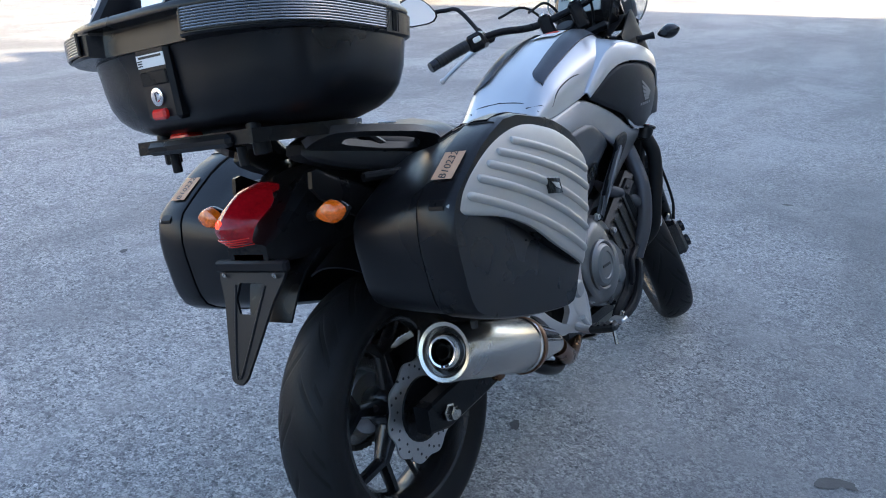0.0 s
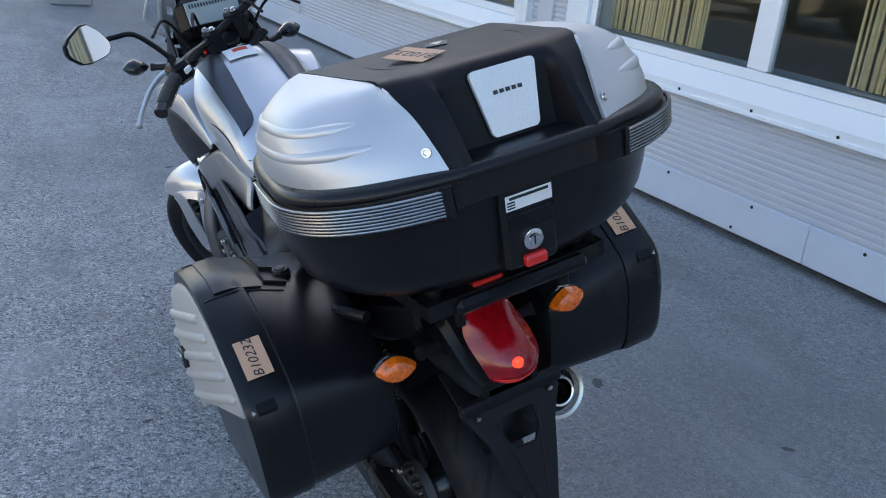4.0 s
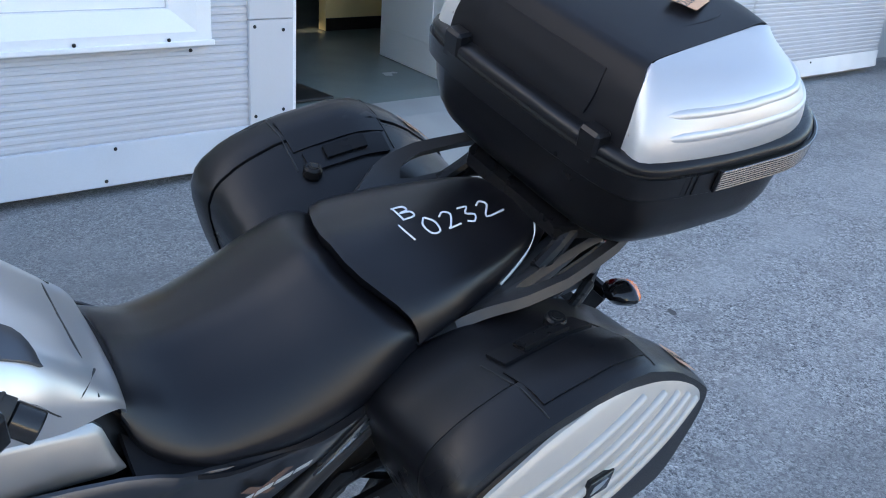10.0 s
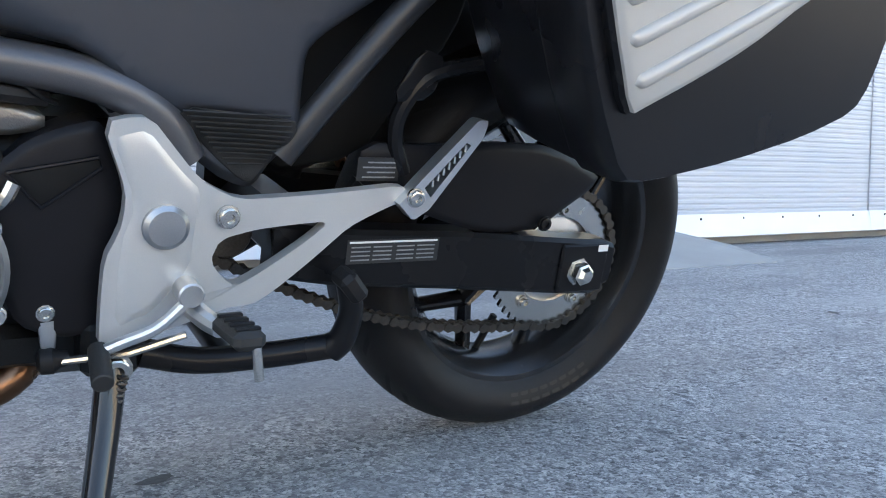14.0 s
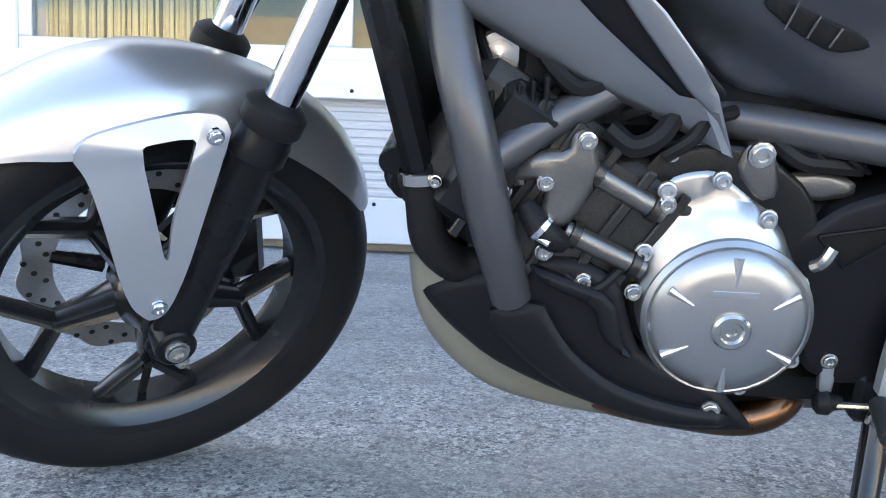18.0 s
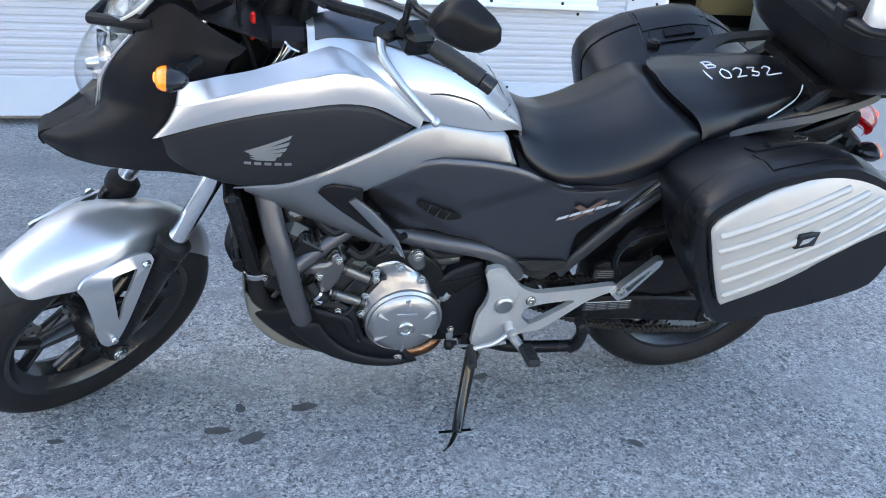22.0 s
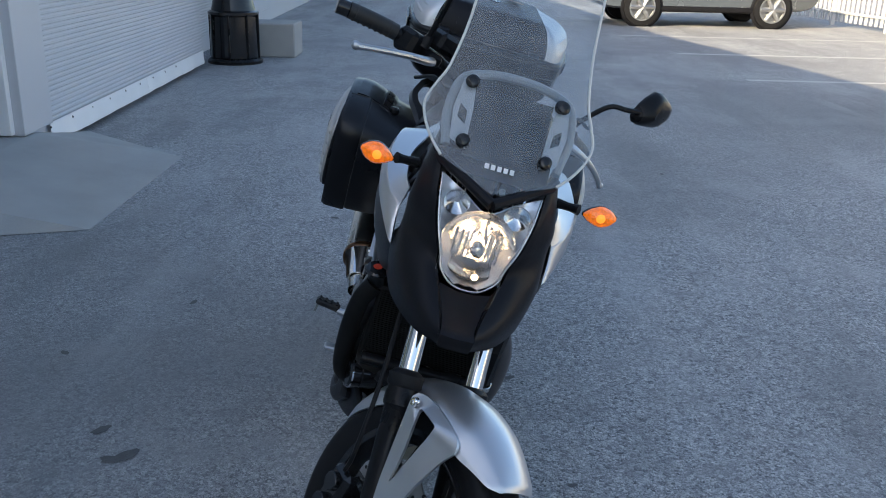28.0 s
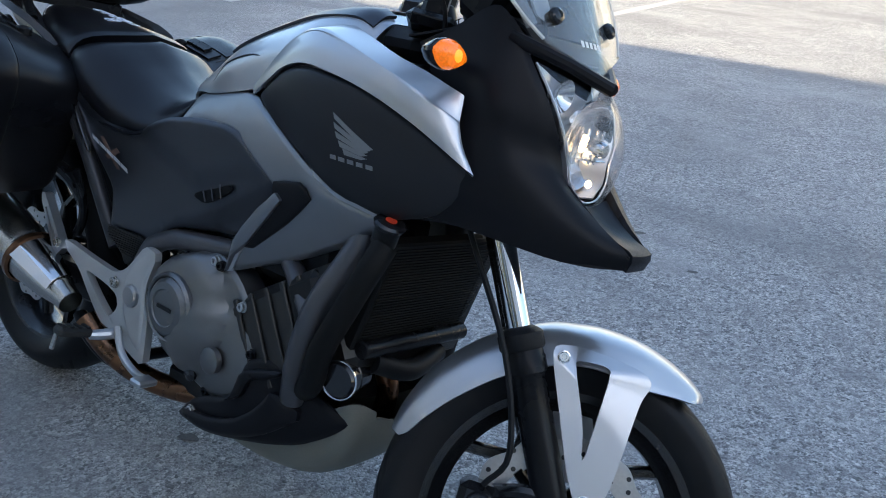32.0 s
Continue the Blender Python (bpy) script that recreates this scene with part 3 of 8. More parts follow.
tagged(new("oil_stains", mesh_of("oil_stains", stain, OIL, 0)), "scattered dark oil drips soaked into the asphalt", "stain", kind="stuff")

# parking bay lines
for x0, y0, x1, y1 in ((-2.0, 4.2, -2.05, 9.4), (-4.75, 4.2, -4.95, 9.2), (-7.5, 3.6, -7.5, 8.8), (-10.1, 3.4, -10.1, 8.4), (-12.7, 3.0, -12.7, 8.0), (9.5, 6.2, 15.5, 7.0)):
    d = Vector((x1 - x0, y1 - y0, 0)).normalized()
    nrm = Vector((-d.y, d.x, 0)) * 0.055
    p, q = Vector((x0, y0, 0.003)), Vector((x1, y1, 0.003))
    s = Shape()
    s.v, s.f = [p - nrm, p + nrm, q + nrm, q - nrm], [(0, 1, 2, 3)]
    tagged(new("bay_line", mesh_of("bay_line", s, LINE_PAINT, 0)), "worn white painted parking bay line on asphalt", "road marking", "bay lines", kind="structure")

WY = -2.55   # the wall's outer face


def slab(lo, hi, mat, name, kind="structure", label="", category="", r=0.003, parent=None):
    ob = new(name, mesh_of(name, rbox(lo, hi, r), mat))
    ob.parent = parent
    return tagged(ob, label, category, kind=kind) if not parent else ob


def ribbed(x0, x1, z0, z1, y, pitch=0.034, depth=0.007):
    """Metal sheet with horizontal ribs, proud of y towards +y."""
    prof = []
    n = max(1, round((z1 - z0) / pitch))
    for i in range(n):
        a, p = z0 + (z1 - z0) * i / n, (z1 - z0) / n
        prof += [(a, 0), (a + 0.12 * p, 0), (a + 0.3 * p, depth), (a + 0.72 * p, depth), (a + 0.9 * p, 0)]
    prof.append((z1, 0))
    s = Shape()
    for z, d in prof:
        s.v += [Vector((x0, y + d, z)), Vector((x1, y + d, z))]
    s.f = [(2 * i, 2 * i + 2, 2 * i + 3, 2 * i + 1) for i in range(len(prof) - 1)]
    return s


# walls: a core with openings for two windows and the door, metal cladding in front
X_END, DOOR0, DOOR1, SILL = 9.6, -2.62, -1.22, 0.2
core = Shape()


# eave heights out of view, set so that the yard's shade ends rightly
def eave(x):
    return float(np.interp(x, (-30, -6.7, 0, 8.3, 9.6), (2.9, 3.96, 4.57, 4.70, 4.74)))


for lo, hi in (((DOOR1, 0.05), (X_END, 0.85)), ((DOOR1, 0.85), (-0.54, 2.1)), ((3.05, 0.85), (3.92, 2.1)), ((8.2, 0.85), (X_END, 2.1)), ((DOOR1, 2.1), (X_END, 2.45)), ((-7.4, 0.05), (DOOR0, 2.45))):
    core += rbox((lo[0], WY - 0.22, lo[1]), (hi[0], WY - 0.012, hi[1]), 0.002)
wall = new("wall_north", mesh_of("wall_north", core, CLADDING))
tagged(wall, "pale blue-white metal-clad wall of a workshop building", "wall", kind="structure")
# plinth added deep in the gap, where the overhang shades it
for x0, x1 in ((DOOR1, X_END), (-7.4, DOOR0)):
    part("plinth", rbox((x0, WY - 0.22, 0.0), (x1, WY - 0.11, 0.049), 0.002), CONCRETE, wall, "pale concrete plinth set back under the cladding")
up = Shape()
xs = [-30, -20, -7.4, DOOR0, DOOR1, 1.2, 6.1, X_END]
for x0, x1 in zip(xs, xs[1:]):
    up.add([(x0, WY - 0.22, 2.45), (x1, WY - 0.22, 2.45), (x1, WY - 0.02, 2.45), (x0, WY - 0.02, 2.45), (x0, WY - 0.22, eave(x0)), (x1, WY - 0.22, eave(x1)), (x1, WY - 0.02, eave(x1)), (x0, WY - 0.02, eave(x0))],
           [(0, 1, 2, 3), (4, 7, 6, 5), (0, 4, 5, 1), (3, 2, 6, 7), (0, 3, 7, 4), (1, 5, 6, 2)])
tagged(new("wall_upper", mesh_of("wall_upper", up, CLADDING, 0)), "unseen upper part of the pale metal wall, raised to shade the yard", "wall", kind="structure")
back = Shape()
back += rbox((-30, -12.2, 0), (X_END, -12, 4.5)); back += rbox((X_END - 0.2, -12, 0), (X_END, WY - 0.22, 4.5)); back += rbox((-30, -12, 0), (-29.8, WY - 0.22, 3.0))
tagged(new("wall_back", mesh_of("wall_back", back, CLADDING)), "plain far walls of the workshop building", "wall", kind="structure")
# block added past the wall's end, its heights fitted to the shade edge
tall = Shape()
for x0, x1, h0, h1 in ((X_END + .01, 11.6, 5.15, 5.7), (11.6, 20.3, 5.7, 6.1)):
    tall.add([(x0, -9, 0), (x1, -9, 0), (x1, -3.2, 0), (x0, -3.2, 0), (x0, -9, h0), (x1, -9, h1), (x1, -3.2, h1), (x0, -3.2, h0)], [(0, 3, 2, 1), (4, 5, 6, 7), (0, 1, 5, 4), (1, 2, 6, 5), (2, 3, 7, 6), (3, 0, 4, 7)])
tagged(new("wall_tall", mesh_of("wall_tall", tall, CLADDING, 0)), "taller set-back block added to shade the far yard", "wall", kind="structure")
# unseen roof along the same eave, there to block the sun
roof = Shape()
for x0, x1 in ((-30, -6.7), (-6.7, 0), (0, 8.3), (8.3, X_END)):
    roof.add([(x, y, eave(x) + d) for d in (0.002, .1) for x, y in ((x0, -12.2), (x1, -12.2), (x1, WY + .05), (x0, WY + .05))], [(3, 2, 1, 0), (4, 5, 6, 7), (0, 1, 5, 4), (1, 2, 6, 5), (2, 3, 7, 6), (3, 0, 4, 7)])
tagged(new("roof", mesh_of("roof", roof, FLASHING, 0)), "unseen metal roof sheet, its eave sloped to fit the yard's shade", "roof", kind="structure")

for x0, x1, z0, z1 in ((-1.0, 3.46, 0.235, 0.65), (3.62, 7.9, 0.235, 0.65), (8.0, X_END, 0.235, 2.45), (-1.0, -0.8, 0.65, 2.45), (3.27, 3.46, .65, 2.45), (3.62, 3.7, .65, 2.45), (-0.8, 3.27, 2.3, 2.45), (-5.2, -3.05, 0.19, 2.45), (-7.4, -5.22, 0.19, 2.45)):
    tagged(part("cladding_sheet", ribbed(x0, x1, z0, z1, WY - 0.008), CLADDING, wall, angle=20))
# flashings: foot, joints, corner
part("foot_flashing", rbox((-1.22, WY - 0.02, 0.045), (1.25, WY + 0.012, 0.235)), FLASHING, wall)
part("foot_flashing", rbox((1.253, WY - 0.02, 0.045), (3.72, WY + 0.012, 0.235)), FLASHING, wall)
part("foot_flashing", rbox((3.723, WY - 0.02, 0.045), (X_END, WY + 0.012, 0.235)), FLASHING, wall)
for x0, x1 in ((-5.2, -3.0), (-7.4, -5.203)):
    s = Shape()
    n = 24
    for i in range(n + 1):
        x = x0 + (x1 - x0) * i / n
        d = 0.018 * noise.noise(Vector((x * 3.1, 0, 1.7))) + 0.012 * noise.noise(Vector((x * 9, 3, 0)))
        s.v += [Vector((x, WY + 0.012, 0.2)), Vector((x, WY + 0.022 + d, 0.13)), Vector((x, WY + 0.03 + d, 0.06)), Vector((x, WY - 0.02, 0.055))]
    for i in range(n):
        for j in range(3):
            a = i * 4 + j
            s.f.append((a, a + 1, a + 5, a + 4))
    part("foot_flashing", s, TRIM_WHITE, wall, "dented white foot flashing")
part("joint_strip", rbox((3.46, WY - 0.02, 0.237), (3.62, WY + 0.014, 2.45)), CLADDING, wall)
part("joint_strip", rbox((7.9, WY - 0.02, 0.237), (8.0, WY + 0.014, 2.45)), CLADDING, wall)
part("corner_strip", rbox((-1.235, WY - 0.2, 0.24), (-1.0, WY + 0.014, 0.73)), CLADDING, wall)
part("corner_strip", rbox((-1.235, WY - 0.2, 0.733), (-1.0, WY + 0.017, 2.45)), CLADDING, wall)
part("corner_strip", rbox((-3.05, WY - 0.2, 0.19), (-2.6, WY + 0.014, 2.45)), CLADDING, wall)
rivet = mesh_of("rivet", lathe([(0, 0.009), (0.003, 0.008), (0.006, 0.003)], (0, 0, 0), (0, 1, 0), 8), DARK_ALLOY)


def rivets(places):
    for x, z, y in places:
        ob = new("rivet", rivet)
        ob.parent, ob.location = wall, (x, y, z)


rivets([(x, 0.21, WY + 0.012) for x in (-0.97, -0.35, 0.3, 0.95, 1.6, 2.2, 2.85, 3.5, 4.2, 5.0)] + [(x, 0.07, WY + 0.012) for x in (-0.3, .6, 1.7, 2.7)] + [(x, 0.67, WY + 0.052) for x in (-.6, -.2, .25, .7, 1.2, 1.7, 2.2, 2.7, 3.1)]
       + [(3.48, z, WY + 0.014) for z in (.3, .62, 1.0)] + [(3.6, z, WY + 0.014) for z in (.3, .62, 1.0)] + [(-1.18, z, WY + 0.014) for z in (.3, .68)] + [(-1.03, z, WY + .014) for z in (.28, .7)] + [(-.72, .61, WY), (3.75, .6, WY)] + [(-3.0 - .4 * i, .17, WY + 0.016) for i in range(9)])


def window(name, x0, x1, mullions, label):
    """A white framed shop window: moulded casing, frame, panes and mullions."""
    z0, z1 = 0.65, 2.3
    w = thing(name, label, "window", kind="structure")
    s = Shape()
    g0, g1, h0, h1 = x0 + 0.24, x1 - 0.22, 0.85, 2.1

    def casing(lo, hi):
        # mitred moulding, thick at the outside and bevelled towards the pane
        (ax, az, bx, bz), (cx, cz, dx, dz) = lo, hi
        return [(ax, az), (bx, bz), (dx, dz), (cx, cz)]
    o = [(x0, z0), (x1, z0), (x1, z1), (x0, z1)]
    m = [(x0 + .07, z0 + .05), (x1 - .07, z0 + .05), (x1 - .07, z1 - .05), (x0 + .07, z1 - .05)]
    i = [(g0 - .06, h0 - .055), (g1 + .06, h0 - .055), (g1 + .06, h1 + .055), (g0 - .06, h1 + .055)]
    rings = [[(x, WY - 0.02, z) for x, z in o], [(x, WY + 0.045, z) for x, z in o], [(x, WY + 0.05, z) for x, z in m], [(x, WY + 0.012, z) for x, z in i], [(x, WY - 0.06, z) for x, z in i]]
    part("casing", loft(rings, cap=False), TRIM_WHITE, w, angle=20)
    part("sill", rbox((x0 - .01, WY + 0.03, z0 - .012), (x1 + .01, WY + 0.06, z0 + .012)), TRIM_WHITE, w)
    f = Shape()
    for a, b in (((g0 - .06, h0 - .055), (g1 + .06, h0)), ((g0 - .06, h1), (g1 + .06, h1 + .055)), ((g0 - .06, h0), (g0, h1)), ((g1, h0), (g1 + .06, h1))):
        f += rbox((a[0], WY - 0.06, a[1]), (b[0], WY - 0.01, b[1]), 0.006)
    part("frame", f, TRIM_WHITE, w)
    edges = [g0] + [e for q in mullions for e in (q - .065, q + .065)] + [g1]
    for q in mullions:
        part("mullion", rbox((q - .065, WY - 0.06, h0), (q + .065, WY - 0.008, h1), 0.006), TRIM_WHITE, w)
    for a, b in zip(edges[::2], edges[1::2]):
        p = part("pane", rbox((a, WY - 0.04, h0), (b, WY - 0.034, h1), 0.001), GLASS, w)
        p.visible_shadow = False
    return w


window("window_1", -0.8, 3.27, (0.54, 1.78), "white framed shop window with bamboo blinds behind")
window("window_2", 3.7, 7.9, (4.55, 5.95, 7.28), "white framed shop window with pale blinds behind")
# blinds of upright bamboo canes behind the panes
cane = mesh_of("cane", tube([(0, 0, 0.86), (0, 0, 1.3), (0, 0, 1.75), (0, 0, 2.1)], [0.008, 0.0072, 0.0078, 0.007], 6, 2), BAMBOO)
for x0, x1, lab in ((-0.54, 0.45, "bamboo"), (0.62, 1.35, "bamboo"), (2.3, 3.05, "bamboo"), (4.0, 4.45, "bamboo"), (4.7, 5.2, "bamboo")):
    b = thing("bamboo_blind", "upright straw-coloured bamboo cane blind hanging behind the window", "blind", "bamboo blinds")
    x = x0
    while x < x1:
        c = new("cane", cane)
        c.parent = b
        c.matrix_basis = pose(x, WY - 0.14 + rnd.uniform(-.006, .006), 0, rnd.uniform(-.4, .4), rnd.uniform(-.5, .5), rnd.uniform(0, 360))
        x += rnd.uniform(0.0165, 0.021)
# rooms behind
room = Shape()
room += rbox((-1.1, -6.0, 0), (X_END - .3, -5.9, 2.45)); room += rbox((-1.21, -6.0, 0), (-1.1, WY - .23, 2.45)); room += rbox((3.5, -6.0, 0), (3.6, WY - .23, 2.45))
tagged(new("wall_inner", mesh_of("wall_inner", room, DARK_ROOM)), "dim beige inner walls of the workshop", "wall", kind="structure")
tagged(new("ceiling", mesh_of("ceiling", rbox((-7.4, -6.1, 2.46), (X_END - .25, WY - .23, 2.56)), TRIM_WHITE)), "plain white ceiling inside the workshop", "ceiling", kind="structure")
# hall behind the door
slab((-7.3, -7.0, 0.0), (X_END - .3, WY - 0.23, SILL - .003), FLOOR_PAINT, "floor_inside", label="shiny grey-green painted concrete floor of the hall", category="floor")
YELLOW = material("yellow_wall_paint", (0.62, 0.50, 0.25), 0.7, blotch=(2, 0.1))
hall = Shape()
hall += rbox((-4.6, -5.0, SILL), (-2.95, -4.9, 2.45)); hall += rbox((-1.95, -5.0, SILL), (-1.215, -4.9, 2.45)); hall += rbox((-4.6, -4.9, SILL), (-4.5, WY - .23, 2.45))
tagged(new("wall_hall", mesh_of("wall_hall", hall, YELLOW)), "yellow-painted inner walls of the entrance hall", "wall", kind="structure")
skirt = Shape()
skirt += rbox((-4.5, -4.9, SILL), (-2.95, -4.885, SILL + .1)); skirt += rbox((-1.95, -4.9, SILL), (-1.22, -4.885, SILL + .1))
tagged(new("baseboard", mesh_of("baseboard", skirt, DARK_ALLOY)), "dark skirting board along the hall wall", "baseboard", kind="structure")
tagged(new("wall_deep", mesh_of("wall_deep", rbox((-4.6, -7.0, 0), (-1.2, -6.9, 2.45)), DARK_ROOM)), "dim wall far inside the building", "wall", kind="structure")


def door_leaf(name, m, label):
    d = thing(name, label, "door", kind="structure", m=m)
    part("leaf", rbox((0, -0.02, 0), (0.86, 0.02, 2.05)), TRIM_WHITE, d)
    part("panel", rbox((0.12, 0.02, 0.2), (0.74, 0.028, 0.85)), TRIM_WHITE, d)
    part("glazing", rbox((0.12, 0.02, 1.0), (0.74, 0.026, 1.9)), LCD, d)
    for z in (0.25, 1.75):
        part("hinge", rod((0, 0.03, z), (0, 0.03, z + 0.1), 0.011), STEEL, d)
    part("door_handle", tube([(0.8, 0.02, 1.0), (0.8, 0.06, 1.0), (0.78, 0.065, 1.0), (0.69, 0.065, 1.0)], 0.009, 8), STEEL, d)


door_leaf("door_1", pose(-1.95, -4.86, SILL, 0, 0, 75), "open white inner door with a glazed upper half")
door_leaf("door_2", pose(-2.66, -3.1, SILL, 0, 0, -100), "white entrance door standing open against the hall wall")
frame_door = Shape()
for lo, hi in (((DOOR1 - .07, SILL), (DOOR1, 2.35)), ((DOOR0, SILL), (DOOR0 + .07, 2.35)), ((DOOR0, 2.3), (DOOR1, 2.45))):
    frame_door += rbox((lo[0], WY - 0.2, lo[1]), (hi[0], WY - 0.05, hi[1]))
tagged(new("trim", mesh_of("trim", frame_door, TRIM_WHITE)), "white frame of the entrance doorway", "door frame", kind="structure")
mat_ob = new("door_mat", mesh_of("door_mat", rbox((-1.75, -3.3, SILL), (-1.27, -2.95, SILL + 0.018), 0.006), GRIP_RUBBER))
tagged(mat_ob, "small black rubber mat on the hall floor", "door mat")

# concrete ramp up to the door
ramp = Shape().add([(-1.25, -1.66, 0.004), (-2.9, -1.62, 0.004), (-3.70, WY, 0.004), (-0.98, WY, 0.004), (-1.25, -1.66, -0.05), (-2.9, -1.62, -0.05), (-3.70, WY - .2, -0.05), (-0.98, WY - .2, -0.05), (-1.2, WY + .015, SILL - .02), (-2.75, WY + .015, SILL - .02), (-1.2, WY - .23, SILL), (-2.75, WY - .23, SILL), (-3.70, WY - .2, 0.004), (-.98, WY - .2, 0.004)],
                   [(0, 1, 9, 8), (1, 2, 9), (0, 8, 3), (0, 4, 5, 1), (1, 5, 6, 12, 2), (3, 13, 7, 4, 0), (8, 9, 11, 10), (2, 12, 11, 9), (3, 8, 10, 13), (4, 7, 6, 5), (12, 6, 7, 13, 10, 11)])
tagged(new("ramp", mesh_of("ramp", ramp, CONCRETE, 0)), "low pale concrete ramp rising to the doorway", "ramp", kind="structure")

# beyond the clad wall: a set-back wall with hoses and bins
tagged(new("wall_east", mesh_of("wall_east", rbox((-30, WY - 0.55, 0), (-7.4, WY - 0.35, 2.45)), CLADDING)), "set-back pale wall further along the building", "wall", kind="structure")
part("cladding_sheet", ribbed(-14, -8.4, .2, 2.45, WY - .35), CLADDING, bpy.data.objects["wall_east"], angle=20)


SKEW = Matrix.Translation((0, WY + .03, 0)) @ Matrix.Rotation(radians(1.6), 4, "Z") @ Matrix.Translation((0, -WY, 0))
for ob in list(scene.objects):
    if not ob.parent and ob.type in ("MESH", "EMPTY") and ob.name.split(".")[0] not in ("ground", "oil_stains", "bay_line"):
        ob.matrix_basis = SKEW @ ob.matrix_basis


def column(name, x, y, w, mat, label):
    c = thing(name, label, "column")
    part("foot", rbox((x - w * .62, y - w * .62, 0), (x + w * .62, y + w * .62, 0.26), 0.02), CONCRETE, c, "chipped concrete foot")
    s = Shape()
    for lo, hi in (((-.5, -.5), (.5, -.38)), ((-.5, .38), (.5, .5)), ((-.08, -.38), (.08, .38))):
        s += rbox((x + lo[0] * w, y + lo[1] * w, 0.26), (x + hi[0] * w, y + hi[1] * w, 4.2), 0.006)
    part("shaft", s, mat, c)
    part("side_plate", rbox((x - w * .42, y - w * .36, .26), (x - w * .36, y + w * .36, 4.2)), FENCE_WHITE, c)


column("steel_column", 9.85, -0.24, 0.36, TEAL, "teal-painted steel column on a square concrete foot")
column("steel_column", 12.0, 5.3, 0.2, material("orange_primer", (0.42, 0.2, 0.1), 0.6), "thin rusty-orange steel post on a concrete foot")

# white paling fence across the yard
FA, FB = Vector((6.0, 11.6, 0)), Vector((-24.0, 6.8, 0))
run = (FB - FA).length
fdir = (FB - FA).normalized()
fyaw = math.degrees(math.atan2(fdir.y, fdir.x))
fence = thing("paling_fence", "white upright metal paling fence along the sunny side of the yard", "fence", m=Matrix.Translation(FA) @ pose(0, 0, 0, 0, 0, fyaw))
slat = mesh_of("slat", rbox((-.045, -.008, 0.09), (.045, .008, 1.75), 0.003), FENCE_WHITE)
post = mesh_of("post", rbox((-.04, -.05, 0), (.04, .03, 1.85), 0.004), FENCE_WHITE)
for i in range(int(run / 1.88)):
    p = new("post", post); p.parent, p.location = fence, (i * 1.88, 0, 0)
    for z in (0.25, 1.5):
        part("rail", rbox((i * 1.88 + .042, .012, z), (i * 1.88 + 1.838, .05, z + .05)), FENCE_WHITE, fence)
    if 4 <= i:
        for k in range(10):
            q = new("slat", slat); q.parent, q.location = fence, (i * 1.88 + 0.17 + k * 0.171, -0.001, 0)
# the sunny land beyond
tagged(new("backdrop", mesh_of("backdrop", rbox((-70, 45, 0), (70, 46, 7), 0.1), material("pale_far_wall", (0.55, 0.52, 0.46), 0.8, blotch=(0.2, 0.2)))), "pale sunlit buildings far across the road", "building", kind="structure")


# ---- parked vehicle behind the motorcycle ----
def suv(m, paint, label):
    c = thing("parked_car", label, "car", m=m)
    prof = [(-2.15, .42), (-2.2, .62), (-2.15, .95), (-2.0, 1.02), (-1.9, 1.55), (-1.6, 1.68), (0.2, 1.68), (0.75, 1.1), (1.9, .98), (2.12, .85), (2.2, .6), (2.1, .38), (1.75, .3), (-1.8, .3)]
    prof = rounded(prof, 2)
    rings = []
    for y, k in ((-.9, .93), (-.86, .98), (-.6, 1.0), (0, 1.0), (.6, 1.0), (.86, .98), (.9, .93)):
        rings.append([(x * (0.985 if abs(y) > .85 else 1), y * (1 - max(0, z - 1.0) * .25), .95 + (z - .95) * k) for x, z in prof])
    part("body", loft(rings), paint, c)
    part("side_window", solid(rounded([(-1.75, 1.08), (-1.7, 1.5), (.15, 1.52), (.6, 1.1)], 1), .80, .885), GLOSS_BLACK, c)
    part("side_window", solid(rounded([(-1.75, 1.08), (-1.7, 1.5), (.15, 1.52), (.6, 1.1)], 1), -.885, -.80), GLOSS_BLACK, c)
    part("sill_strip", rbox((-1.1, -.92, .28), (1.1, .92, .40), .03), BLACK_PLASTIC, c)
    for x in (-1.25, 1.25):
        for y in (-.84, .84):
            sg = 1 if y > 0 else -1
            part("wheel_arch", lathe([(0, .40), (.015, .41), (.03, .36)], (x, y + sg * .045, .36), (0, sg, 0), 28), BLACK_PLASTIC, c)
            w = part("wheel", lathe([(-.1, .30), (-.1, .345), (0, .36), (.06, .345), (.07, .25), (.03, .24), (.03, .0)], (x, y + sg * .06, .36), (0, sg, 0), 32), RUBBER, c)
            r = Shape()
            for k in range(6):
                a = 2 * math.pi * k / 6
                r += tube([(x, y + sg * .125, .36), (x + .23 * math.cos(a), y + sg * .135, .36 + .23 * math.sin(a))], [.06, .035], 6, smooth=False)
            r += lathe([(0, .245), (.03, .25), (.03, .225), (0, .215)], (x, y + sg * .11, .36), (0, sg, 0), 28)
            part("rim", r, COVER_SILVER, w)
    part("headlight", rbox((2.0, .5, .72), (2.17, .86, .86), .03), REFLECTOR, c)
    part("headlight", rbox((2.0, -.86, .72), (2.17, -.5, .86), .03), REFLECTOR, c)
    part("tail_light", rbox((-2.19, .6, .85), (-2.05, .89, 1.1), .03), RED_PLASTIC, c)
    part("tail_light", rbox((-2.19, -.89, .85), (-2.05, -.6, 1.1), .03), RED_PLASTIC, c)


CAR_SILVER = material("car_silver_paint", (0.10, 0.105, 0.11), 0.25, 0.6, coat=0.8)
CAR_DARK = material("car_black_paint", (0.02, 0.02, 0.022), 0.2, 0.2, coat=0.9)
suv(pose(-15.6, 4.95, 0, 0, 0, 92), CAR_SILVER, "dark grey sport utility car parked at the end of the yard")
